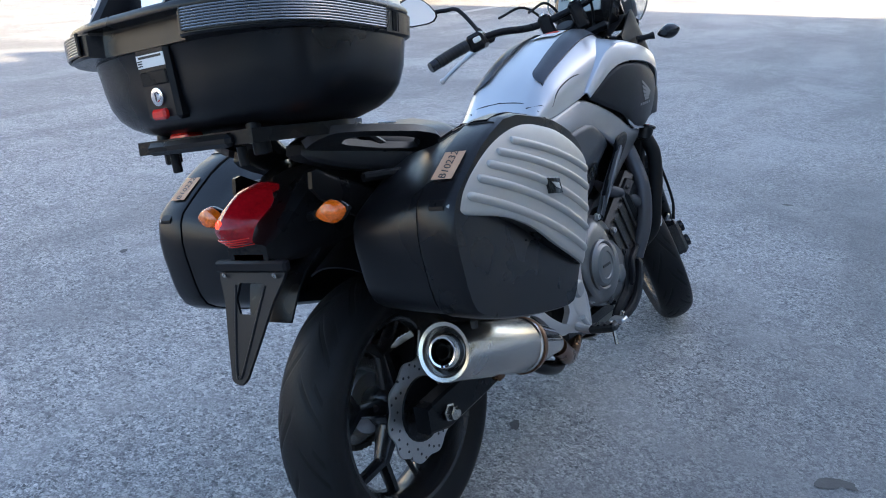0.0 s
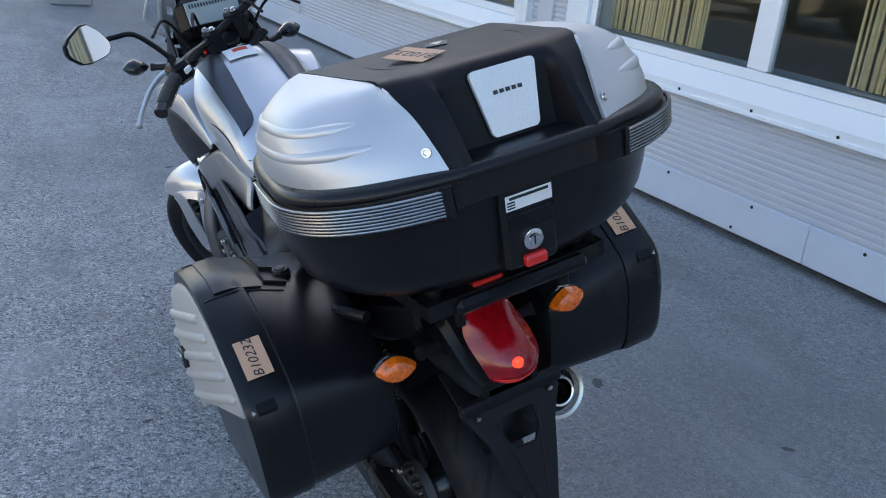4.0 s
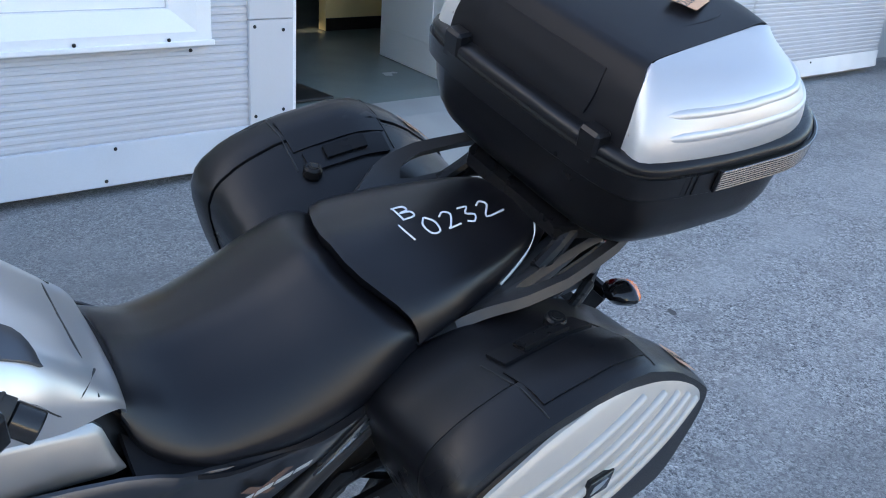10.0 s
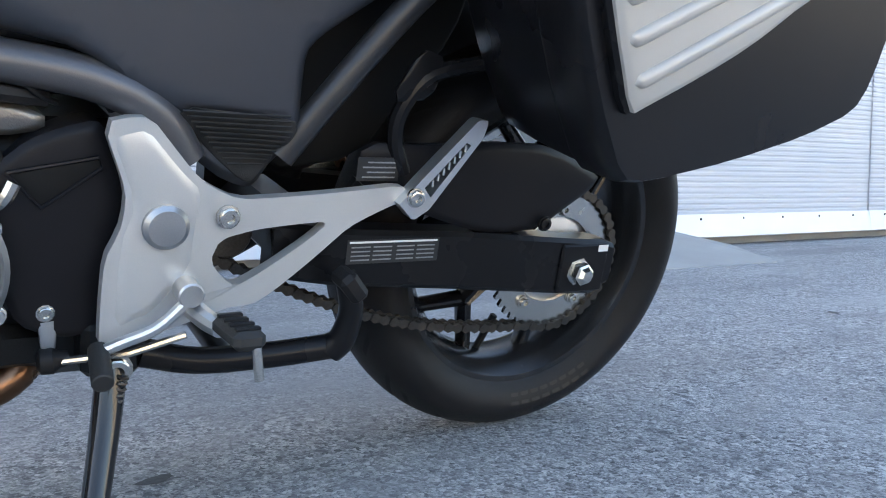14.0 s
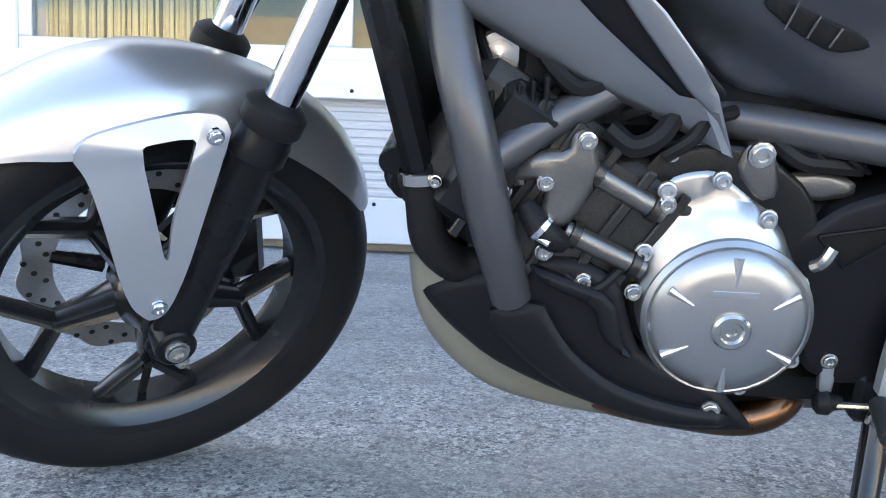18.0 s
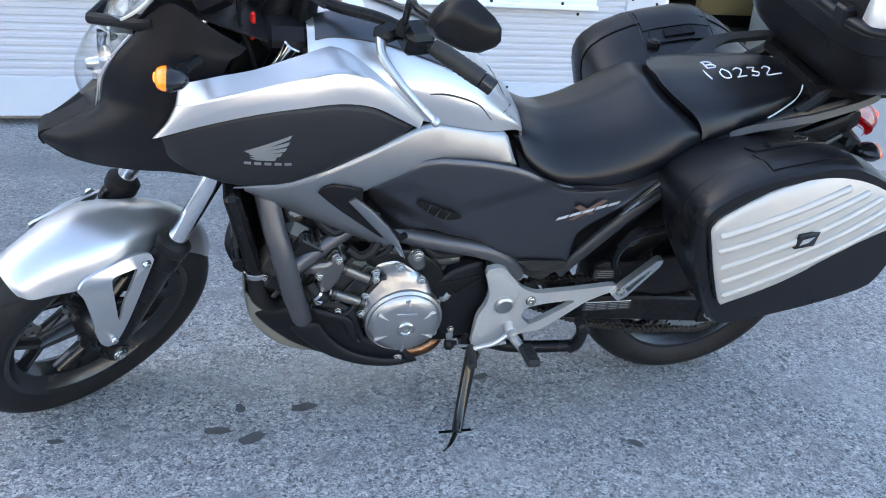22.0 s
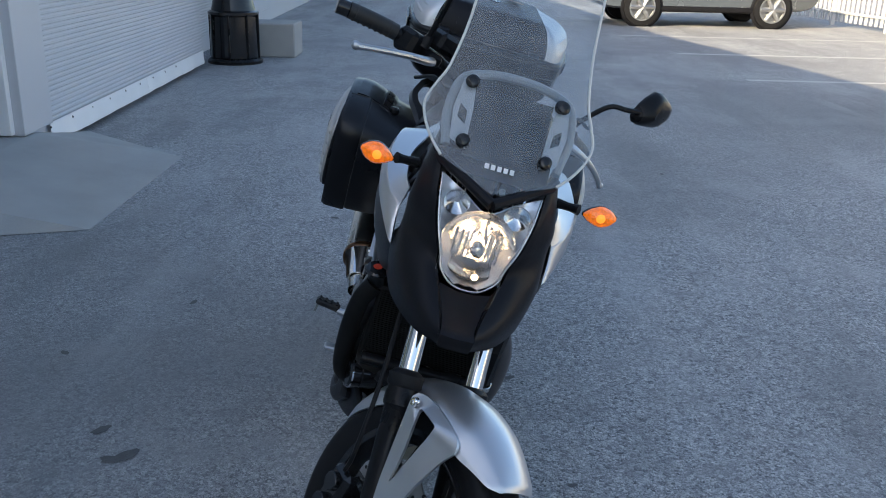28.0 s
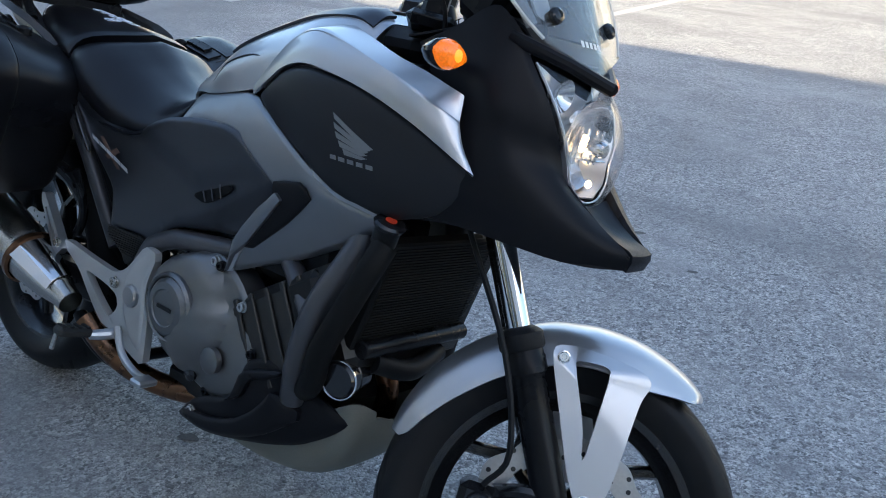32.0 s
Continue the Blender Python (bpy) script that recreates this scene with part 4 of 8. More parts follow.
suv(pose(10.6, 8.2, 0, 0, 0, 8), CAR_DARK, "black car parked in the sun by the fence")


# ---- clutter at the corner of the building ----
bin_ = thing("steel_drum_stand", "black steel drum with welded ribs standing on the asphalt", "drum")
part("drum", lathe([(0, .27), (.02, .29), (.5, .28), (.52, .3), (.55, .3), (.57, .26), (.85, .2), (.87, .21), (1.1, .21)], (-7.95, -2.48, .05), (0, 0, 1), 24), GLOSS_BLACK, bin_)
part("foot_ring", lathe([(0, .33), (.03, .33), (.06, .3)], (-7.95, -2.48, 0), (0, 0, 1), 24), SATIN_BLACK, bin_)
for k in range(8):
    a = 2 * math.pi * k / 8
    part("rib", rbox((-7.95 + .29 * math.cos(a) - .012, -2.48 + .29 * math.sin(a) - .012, .06), (-7.95 + .29 * math.cos(a) + .012, -2.48 + .29 * math.sin(a) + .012, .58)), SATIN_BLACK, bin_)
blk = new("concrete_block", mesh_of("concrete_block", rbox((-9.1, -2.5, 0), (-8.5, -1.85, .42), .015), CONCRETE))
tagged(blk, "grey cast concrete block standing by the wall", "block")
hose = thing("garden_hose", "dark green hose hanging in loops on the wall", "hose")
for k in range(5):
    part("loop", tube([(-8.9 + .05 * k, WY - .3 + .02 * k, 1.5), (-9.25 + .08 * k, WY - .28 + .02 * k, .9), (-9.1 + .06 * k, WY - .27 + .02 * k, .35 + .08 * k), (-8.75 + .03 * k, WY - .28 + .02 * k, .5 + .05 * k), (-8.8 + .05 * k, WY - .3 + .02 * k, 1.5)], .014, 8), material("dark_green_hose", (0.05, 0.08, 0.06), 0.4) if k == 0 else bpy.data.materials["dark_green_hose"], hose)
part("hook", rod((-8.85, WY - .36, 1.5), (-8.85, WY - .2, 1.52), .015), STEEL, hose)


# ---- the motorcycle: built upright with its rear tyre on the origin and its nose along +x, then leant on its side stand ----
bike = thing("motorcycle", "silver and graphite motorcycle with luggage cases on its side stand", "motorcycle", m=Matrix.Rotation(radians(-LEAN), 4, "X"))
AXIS_FOOT = Vector((1.65, 0, 0))
AXIS = Vector((-math.sin(radians(27)), 0, math.cos(radians(27))))
STEER = Matrix.Translation(AXIS_FOOT) @ Matrix.Rotation(radians(37), 4, AXIS) @ Matrix.Translation(-AXIS_FOOT)


def both(name, shape, mat, parent, label="", angle=35):
    """A part and its twin on the other side."""
    twin = shape.mirrored()
    return part(name, shape, mat, parent, label, angle), part(name, twin, mat, parent, label, angle)


def tyre_shape(c, R, width, rim_r, n=660, m=44, sites=15):
    h = (R - rim_r) * (0.44 if width < .14 else 0.56)
    mid = R - h
    s, grooves, sunk = Shape(), Shape(), set()
    phis = [radians(-128 + 256 * j / m) for j in range(m + 1)]
    per = n // sites
    for i in range(n):
        for p in phis:
            y = width / 2 * math.sin(p) if abs(p) < math.pi / 2 else width / 2 * (1 - 0.30 * ((abs(p) - math.pi / 2) / 0.663) ** 1.6) * (1 if p > 0 else -1)
            r = mid + h * math.cos(p) if abs(p) < math.pi / 2 else mid - (mid - rim_r) * ((abs(p) - math.pi / 2) / 0.663)
            q = abs(p) / radians(78)
            # the grid itself is swept back, so that each sipe follows its lines
            th = 2 * math.pi * i / n + 2 * math.pi / sites * 1.25 * min(q, 1.02) ** 0.85
            if q < 1.0:
                half = per // 2 if p > 0 else 0
                for lo, hi, off in ((0.05, 0.60, 0), (0.36, 0.66, per * 2 // 5)):
                    if lo < q < hi:
                        u = (i + half + off) % per
                        if u < 6:
                            r -= max(0.0003, 0.0008 * (1 - max(0, q - 0.30) / 0.36))
                            sunk.add(len(s.v))
                            break
                        if u in (per - 1, 6):
                            r -= 0.0004
                            break
            elif 1.28 < q < 1.32 or 1.5 < q < 1.53:
                y *= 1.006
            s.v.append(Vector((c[0] + r * math.cos(th), c[1] + y, c[2] + r * math.sin(th))))
    k = m + 1
    for i in range(n):
        for j in range(m):
            a, b = i * k + j, ((i + 1) % n) * k + j
            quad = (a, b, b + 1, a + 1)
            (grooves if all(v in sunk for v in quad) else s).f.append(quad)
    grooves.v = list(s.v)
    return s, grooves


def ring_y(c, prof, n=64):
    """A body of rotation round the axle: (radius, y) pairs, closed."""
    s = Shape()
    for i in range(n):
        t = 2 * math.pi * i / n
        s.v += [Vector((c[0] + r * math.cos(t), c[1] + y, c[2] + r * math.sin(t))) for r, y in prof]
    k = len(prof)
    for i in range(n):
        for j in range(k):
            a, b = i * k + j, ((i + 1) % n) * k + j
            s.f.append((a, b, ((i + 1) % n) * k + (j + 1) % k, i * k + (j + 1) % k))
    return s


def spoke_bar(p, q, w0, w1, t0, t1):
    """A tapering spoke with a raised rib, from p to q in the wheel's plane."""
    p, q = Vector(p), Vector(q)
    d = (q - p).normalized()
    n = Vector((d.z, 0, -d.x))
    rings = []
    for k in range(5):
        f = k / 4
        o, w, t = p.lerp(q, f), w0 + (w1 - w0) * f, t0 + (t1 - t0) * f
        rings.append([o + n * a * w + Vector((0, b * t, 0)) for a, b in ((-1, -.4), (-.55, -1), (.55, -1), (1, -.4), (1, .4), (.55, 1), (.2, .8), (-.2, .8), (-.55, 1), (-1, .4))])
    return loft(rings)


def wheel_rim(c, rim_r, w):
    s = ring_y(c, [(rim_r + .010, -w / 2), (rim_r + .012, -w / 2 + .006), (rim_r - .002, -w / 2 + .014), (rim_r - .007, -w / 2 + .03), (rim_r - .012, -.02), (rim_r - .012, .02), (rim_r - .007, w / 2 - .03), (rim_r - .002, w / 2 - .014), (rim_r + .012, w / 2 - .006), (rim_r + .010, w / 2), (rim_r - .003, w / 2 - .003), (rim_r - .016, w / 2 - .02), (rim_r - .026, .022), (rim_r - .026, -.022), (rim_r - .016, -w / 2 + .02), (rim_r - .003, -w / 2 + .003)], 96)
    return s


def wheel_spoke(c, rim_r, a):
    """One forked spoke, pointing at the angle a."""
    R = rim_r - .020
    s = Shape()
    j = Vector((c[0] + R * .66 * math.cos(a), c[1], c[2] + R * .66 * math.sin(a)))
    h = Vector((c[0] + .035 * math.cos(a), c[1], c[2] + .035 * math.sin(a)))
    s += spoke_bar(h, j, .022, .013, .030, .016)
    for e in (-1, 1):
        b = a + e * radians(20)
        s += spoke_bar(j - (j - h) * .06, (c[0] + R * 1.01 * math.cos(b), c[1], c[2] + R * 1.01 * math.sin(b)), .0115, .0105, .015, .013)
    return s


def petal_disc(c, y, r0, r1, waves, t=.0022, holes=True):
    n = waves * 10
    outer = [r1 - .0045 * (1 - math.cos(2 * math.pi * (i % 10) / 10)) for i in range(n)]
    s = Shape()
    for yy in (y - t, y + t):
        for i in range(n):
            a = 2 * math.pi * i / n
            s.v += [Vector((c[0] + r0 * math.cos(a), yy, c[2] + r0 * math.sin(a))), Vector((c[0] + outer[i] * math.cos(a), yy, c[2] + outer[i] * math.sin(a)))]
    for i in range(n):
        a, b = 2 * i, 2 * ((i + 1) % n)
        s.f += [(a, a + 1, b + 1, b), (2 * n + a, 2 * n + b, 2 * n + b + 1, 2 * n + a + 1), (a + 1, 2 * n + a + 1, 2 * n + b + 1, b + 1), (a, b, 2 * n + b, 2 * n + a)]
    return s


def wheel(name, c, R, width, rim_r, rim_w, turn, label, m=None):
    m = m or Matrix()
    rim = part(name, wheel_rim(c, rim_r, rim_w).moved(m), WHEEL_BLACK, bike, label)
    for k in range(5):
        part("spoke", wheel_spoke(c, rim_r, radians(turn + 72 * k)).moved(m), WHEEL_BLACK, rim)
    tread, grooves = tyre_shape(c, R, width, rim_r)
    tyre = part("tyre", tread.moved(m), RUBBER, rim, "black road tyre with curved sipes", 32)
    # sipe floors painted black: the colour holds the shade of deeper grooves
    part("tread_groove", grooves.moved(m), VENT_BLACK, tyre, "", 32)
    part("hub", lathe([(-.085, .022), (-.08, .034), (-.05, .04), (-.03, .052), (.03, .052), (.05, .04), (.08, .034), (.085, .022)], c, (0, 1, 0), 28).moved(m), WHEEL_BLACK, rim)
    part("valve", rod((c[0] + (rim_r - .025) * math.cos(4.9), c[1], c[2] + (rim_r - .025) * math.sin(4.9)), (c[0] + (rim_r - .09) * math.cos(4.9), c[1] + .018, c[2] + (rim_r - .09) * math.sin(4.9)), .006, 8).moved(m), RUBBER, rim)
    return rim


RC, FC = (0, 0, .318), (1.54, 0, .30)
rear = wheel("rear_wheel", RC, .310, .162, .216, .125, 20, "black cast rear wheel with forked spokes")
front = wheel("front_wheel", FC, .302, .120, .216, .095, 63, "black cast front wheel turned to the left", STEER)
# rear brake disc (right), sprocket (left)
part("brake_disc", petal_disc(RC, -.082, .070, .120, 10), DISC_STEEL, rear, "wavy steel brake disc")
hol = Shape()
for k in range(40):
    a, r = 2 * math.pi * k / 40, .088 + .011 * (k % 3)
    hol += rod((RC[0] + r * math.cos(a), -.0850, RC[2] + r * math.sin(a)), (RC[0] + r * math.cos(a), -.0790, RC[2] + r * math.sin(a)), .0033, 8, .0003)
part("disc_holes", hol, LABEL_BLACK, rear)
part("disc_carrier", lathe([(-.09, .03), (-.088, .072), (-.08, .074), (-.078, .03)], (0, 0, RC[2]), (0, 1, 0), 28), SATIN_BLACK, rear)


def toothed(c, y, r, teeth, t, bore):
    s = Shape()
    n = teeth * 4
    for yy in (y - t, y + t):
        for i in range(n):
            a = 2 * math.pi * i / n
            q = r + (.004 if i % 4 in (1, 2) else -.004)
            s.v += [Vector((c[0] + bore * math.cos(a), yy, c[2] + bore * math.sin(a))), Vector((c[0] + q * math.cos(a), yy, c[2] + q * math.sin(a)))]
    for i in range(n):
        a, b = 2 * i, 2 * ((i + 1) % n)
        s.f += [(a, a + 1, b + 1, b), (2 * n + a, 2 * n + b, 2 * n + b + 1, 2 * n + a + 1), (a + 1, 2 * n + a + 1, 2 * n + b + 1, b + 1), (a, b, 2 * n + b, 2 * n + a)]
    return s


SPROCKET_Y = .105
part("sprocket", toothed(RC, SPROCKET_Y, .106, 43, .003, .066), STEEL, rear, "steel rear sprocket")
car = lathe([(.06, .03), (.065, .07), (.1, .074), (.107, .045), (.108, .03)], RC, (0, 1, 0), 28)
part("sprocket_carrier", car, ALLOY, rear)
for k in range(5):
    a = 2 * math.pi * k / 5 + .3
    part("sprocket_nut", bolt((RC[0] + .078 * math.cos(a), SPROCKET_Y + .003, RC[2] + .078 * math.sin(a)), (0, 1, 0), .008, .009), STEEL, rear)
# raised sidewall maker's bars
for k in range(8):
    a0 = radians(236 + k * 4.6)
    q = [(RC[0] + r * math.cos(a), .0812 - .0243 * max(0, (.2574 - r) / .0414) ** 1.6 + .0005, RC[2] + r * math.sin(a)) for r, a in ((.237, a0), (.255, a0), (.255, a0 + radians(3.4)), (.237, a0 + radians(3.4)))]
    part("sidewall_mark", Shape().add(q, [(0, 1, 2, 3)]), DARK_ALLOY, rear, "raised plain bar on the tyre wall", 0)

# front disc (right) with caliper
part("brake_disc", petal_disc(FC, -.062, .112, .158, 12).moved(STEER), DISC_STEEL, front, "drilled wavy steel brake disc")
hol = Shape()
for k in range(54):
    a, r = 2 * math.pi * k / 54, .122 + .0125 * (k % 3)
    hol += rod((FC[0] + r * math.cos(a), -.0648, FC[2] + r * math.sin(a)), (FC[0] + r * math.cos(a), -.0592, FC[2] + r * math.sin(a)), .0042, 8, .0003)
part("disc_holes", hol.moved(STEER), LABEL_BLACK, front)
for k in range(6):
    a = 2 * math.pi * k / 6 + .2
    part("disc_arm", tube([(FC[0] + .05 * math.cos(a), -.055, FC[2] + .05 * math.sin(a)), (FC[0] + .116 * math.cos(a + .12), -.062, FC[2] + .116 * math.sin(a + .12))], [.012, .009], 8, smooth=False).moved(STEER), SATIN_BLACK, front)


# ---- fork, in the steered frame ----
def up_fork(k, y, f=0.0):
    """A point k metres up the fork from the axle, f metres ahead of its line."""
    return Vector((FC[0], y, FC[2])) + AXIS * k + Vector((AXIS.z, 0, -AXIS.x)) * f


def fork_leg(y):
    side = 1 if y > 0 else -1
    leg = part("fork_slider", lathe([(-.035, .018), (-.03, .024), (.02, .026), (.08, .0275), (.18, .0285), (.255, .029), (.262, .034), (.285, .034), (.289, .032), (.318, .032), (.322, .028)], up_fork(0, y), AXIS, 24).moved(STEER), SATIN_BLACK, bike, "satin black fork leg")
    part("dust_seal", lathe([(.298, .0335), (.303, .037), (.324, .037), (.331, .030), (.336, .0215)], up_fork(0, y), AXIS, 24).moved(STEER), RUBBER, leg)
    part("fork_tube", rod(up_fork(.31, y), up_fork(.84, y), .0205, 24).moved(STEER), CHROME, leg, "polished chrome fork tube")
    part("axle_clamp", rod(up_fork(-.005, y - side * .012), up_fork(-.005, y + side * .03), .026, 20).moved(STEER), SATIN_BLACK, leg)
    part("axle_end", bolt(up_fork(-.005, y + side * .03), (0, side, 0), .013, .01).moved(STEER), STEEL, leg)
    part("pinch_bolt", bolt(up_fork(-.03, y, -.02) + Vector((0, side * .018, 0)), (0, side, 0), .008, .008).moved(STEER), STEEL, leg)
    return leg


leg_l, leg_r = fork_leg(.098), fork_leg(-.098)
part("fork_yoke", (rbox((-.03, -.13, -.035), (.05, .13, .0), .01).moved(Matrix.Translation(up_fork(.66, 0)) @ Matrix.Rotation(radians(-27), 4, "Y"))).moved(STEER), SATIN_BLACK, bike, "cast lower fork yoke")
part("steering_stem", rod(up_fork(.62, 0, -.035), up_fork(.9, 0, -.035), .03).moved(STEER), SATIN_BLACK, bike)
part("front_axle", rod((FC[0], -.12, FC[2]), (FC[0], .12, FC[2]), .011).moved(STEER), STEEL, bike)
cal = Shape()
cc = Vector((FC[0] - .135, -.078, FC[2] - .012))
cal += rbox(cc - Vector((.035, .035, .06)), cc + Vector((.03, .038, .06)), .012)
cal += rod(cc + Vector((0, -.036, .028)), cc + Vector((0, -.05, .028)), .02)
cal += rod(cc + Vector((0, -.036, -.026)), cc + Vector((0, -.05, -.026)), .02)
cal += tube([cc + Vector((.02, 0, .05)), up_fork(.08, -.1, -.035), up_fork(.06, -.1)], .012, 8)
part("brake_caliper", cal.moved(STEER), GLOSS_BLACK, leg_r, "black two-piston brake caliper")
part("brake_hose", tube([cc + Vector((0, -.03, .06)), up_fork(.15, -.135, -.05), up_fork(.3, -.135, -.03), up_fork(.5, -.11, -.05), up_fork(.68, -.06, -.06)], .005, 8).moved(STEER), RUBBER, leg_r)

# mudguard: an arched shell with stays that run down to the sliders
rows = []
for a, r, w, drop in ((57.5, .329, .045, .012), (60, .334, .064, .030), (66, .337, .075, .048), (74, .339, .088, .066), (82, .340, .098, .070), (92, .340, .100, .068), (100, .338, .094, .066), (108, .337, .078, .068), (124, .333, .073, .068), (142, .328, .068, .060), (155, .322, .062, .044), (163, .316, .052, .030), (166, .312, .040, .016)):
    k = radians(a)
    row = []
    for f in (-1, -.9, -.6, 0, .6, .9, 1):
        q = r - drop * abs(f) ** 2.8
        row.append((FC[0] + q * math.cos(k), f * w, FC[2] + q * math.sin(k)))
    rows.append(row)
guard = part("mudguard", sheet(rows, .004, 4, 4).moved(STEER), SILVER, bike, "silver painted front mudguard")


stay_out = [(1.616, .572), (1.604, .545), (1.598, .493), (1.592, .410), (1.584, .375), (1.567, .352), (1.545, .362), (1.518, .410), (1.485, .490), (1.447, .580), (1.456, .592), (1.489, .598), (1.546, .596), (1.600, .588)]
stay_in = [(1.547, .572), (1.537, .580), (1.492, .577), (1.488, .570), (1.527, .478), (1.536, .432), (1.541, .432), (1.543, .480)]


def stay_y(z, x=1.5):
    """Half-width of the stay: flush with the mudguard's skirt at its top."""
    skirt = float(np.interp(x, (1.44, 1.50, 1.545, 1.612), (.102, .103, .101, .0905)))
    return float(np.interp(z, (.35, .47, .555, .580, .61), (.124, .114, skirt + .003, skirt + .001, skirt - .030)))


def framed(outer, inner, y0, y1):
    """A plate with one hole, as two strips of quads sampled along both outlines."""
    def sample(p, n):
        L = [math.hypot(b[0] - a[0], b[1] - a[1]) for a, b in zip(p, p[1:] + p[:1])]
        tot, out = sum(L), []
        for i in range(n):
            d = tot * i / n
            for a, b, q in zip(p, p[1:] + p[:1], L):
                if d <= q:
                    out.append((a[0] + (b[0] - a[0]) * d / q, a[1] + (b[1] - a[1]) * d / q)); break
                d -= q
        return out
    n = 64
    o = sample(outer, n)
    ii = sample(inner, 256)
    cx, cz = sum(p[0] for p in inner) / len(inner), sum(p[1] for p in inner) / len(inner)
    # start the hole's outline where it lies nearest to the outer one, and run the same way round
    def turn(p):
        return sum(a[0] * b[1] - b[0] * a[1] for a, b in zip(p, p[1:] + p[:1]))
    if turn(o) * turn(ii) < 0:
        ii = ii[::-1]
    s0 = min(range(256), key=lambda i: (ii[i][0] - o[0][0]) ** 2 + (ii[i][1] - o[0][1]) ** 2)
    i = [ii[(s0 + round(k * 256 / n)) % 256] for k in range(n)]
    s = Shape()
    for y in (y0, y1):
        s.v += [Vector((x, y, z)) for x, z in o] + [Vector((x, y, z)) for x, z in i]
    for k in range(n):
        k2 = (k + 1) % n
        s.f += [(k, k2, n + k2, n + k), (2 * n + k, 3 * n + k, 3 * n + k2, 2 * n + k2), (k, 2 * n + k, 2 * n + k2, k2), (n + k, n + k2, 3 * n + k2, 3 * n + k)]
    return s


for side in (1, -1):
    st_ = framed(rounded(stay_out, 1), rounded(stay_in, 1), 0, .006)
    st_.v = [Vector((p.x, side * (stay_y(p.z, p.x) + p.y), p.z)) for p in st_.v]
    part("stay", st_.moved(STEER), SILVER, guard, "silver V-shaped mudguard stay", 30)
    for p in (Vector((1.468, 0, .575)), Vector((1.556, 0, .372))):
        part("stay_bolt", bolt((p.x, side * (stay_y(p.z, p.x) + .006), p.z), (0, side, 0), .0085, .008).moved(STEER), CHROME, guard)
part("hose_guide", tube([up_fork(.45, -.05, .0), up_fork(.47, 0, .02), up_fork(.5, .05, .0), up_fork(.6, .07, -.04)], .006, 8).moved(STEER), RUBBER, bike)


# ---- frame, engine ----
def tubes(name, lines, r, mat, label=""):
    out = []
    for pts in lines:
        for sgn in (1, -1):
            out.append(part(name, tube([(x, sgn * y, z) for x, y, z in pts], r, 14), mat, bike, label))
    return out


tubes("frame_downtube", [[(1.165, .070, .84), (1.155, .105, .74), (1.135, .150, .64), (1.112, .178, .56), (1.088, .178, .46), (1.062, .150, .365)]], .0245, FRAME_GREY, "grey painted frame tube")
tubes("frame_brace", [[(1.095, .168, .525), (1.03, .145, .565), (.96, .118, .600), (.90, .10, .635)]], .0195, FRAME_GREY)
tubes("frame_rail", [[(.93, .085, .60), (.855, .108, .572), (.76, .134, .562), (.665, .150, .550), (.60, .152, .520), (.565, .15, .47)]], .0215, FRAME_GREY)
tubes("subframe_tube", [[(.46, .150, .475), (.40, .158, .56), (.335, .163, .645), (.27, .165, .715), (.20, .155, .775)]], .0165, GRAB_GREY)
part("engine_block", rbox((.60, -.125, .27), (1.0, .125, .50), .03), DARK_ALLOY, bike, "dark cast engine block")
cyl = rbox((-.095, -.16, 0), (.095, .155, .30), .02).moved(Matrix.Translation((.90, 0, .40)) @ Matrix.Rotation(radians(58), 4, "Y"))
part("cylinder_block", cyl, ROUGH_ALLOY, bike, "raw aluminium cylinder block")
head = rbox((-.085, -.17, .0), (.085, .165, .085), .015).moved(Matrix.Translation((1.05, 0, .50)) @ Matrix.Rotation(radians(58), 4, "Y"))
part("cylinder_head", head, DARK_ALLOY, bike)
for k in range(5):
    for y in (.155, -.166):
        part("cylinder_rib", rbox((-.09, y, .03 + k * .045), (.09, y + .007, .042 + k * .045), .002).moved(Matrix.Translation((.90, 0, .40)) @ Matrix.Rotation(radians(58), 4, "Y")), ROUGH_ALLOY, bike)
for pts in ([(.990, .160, .520), (.906, .160, .474)], [(1.010, .164, .452), (.922, .164, .411)]):
    part("coolant_pipe", tube(pts, .0118, 14, smooth=False), ENGINE_GREY, bike)
    for f in (.12, .88):
        q = Vector(pts[0]).lerp(Vector(pts[1]), f)
        part("pipe_collar", lathe([(-.006, .0118), (-.005, .0150), (.005, .0150), (.006, .0118)], q, Vector(pts[1]) - Vector(pts[0]), 16, False), ROUGH_ALLOY, bike)
pump_out = [(.985, .550), (.990, .561), (.998, .565), (1.008, .559), (1.012, .540), (1.045, .538), (1.068, .520), (1.081, .494), (1.074, .482), (1.060, .505), (1.040, .510), (1.033, .495), (1.038, .467), (1.027, .452), (1.006, .460), (.988, .490), (.977, .522)]
part("water_pump", panel(rounded(pump_out, 1), lambda x, z: .176 - .5 * max(0, x - 1.045), .035, .008, .007, .012), ENGINE_GREY, bike, "cast alloy water pump arm")
part("pump_core", panel(rounded([(1.075, .515), (1.035, .512), (1.030, .470), (1.045, .440), (1.080, .440), (1.095, .48)], 1), lambda x, z: .150, .03, .006, .006, .02), DARK_ALLOY, bike)
part("pump_hose", tube([(1.052, .165, .478), (1.040, .176, .462), (1.024, .178, .448), (1.012, .170, .440)], [.013, .015, .015, .012], 12), RUBBER, bike)
part("hose_clip", lathe([(-.004, .0155), (-.003, .0172), (.003, .0172), (.004, .0155)], (1.036, .177, .458), (-.7, .1, -.6), 20, False), CHROME, bike)
part("clip_screw", rod((1.040, .186, .452), (1.026, .192, .446), .0045, 8), CHROME, bike)
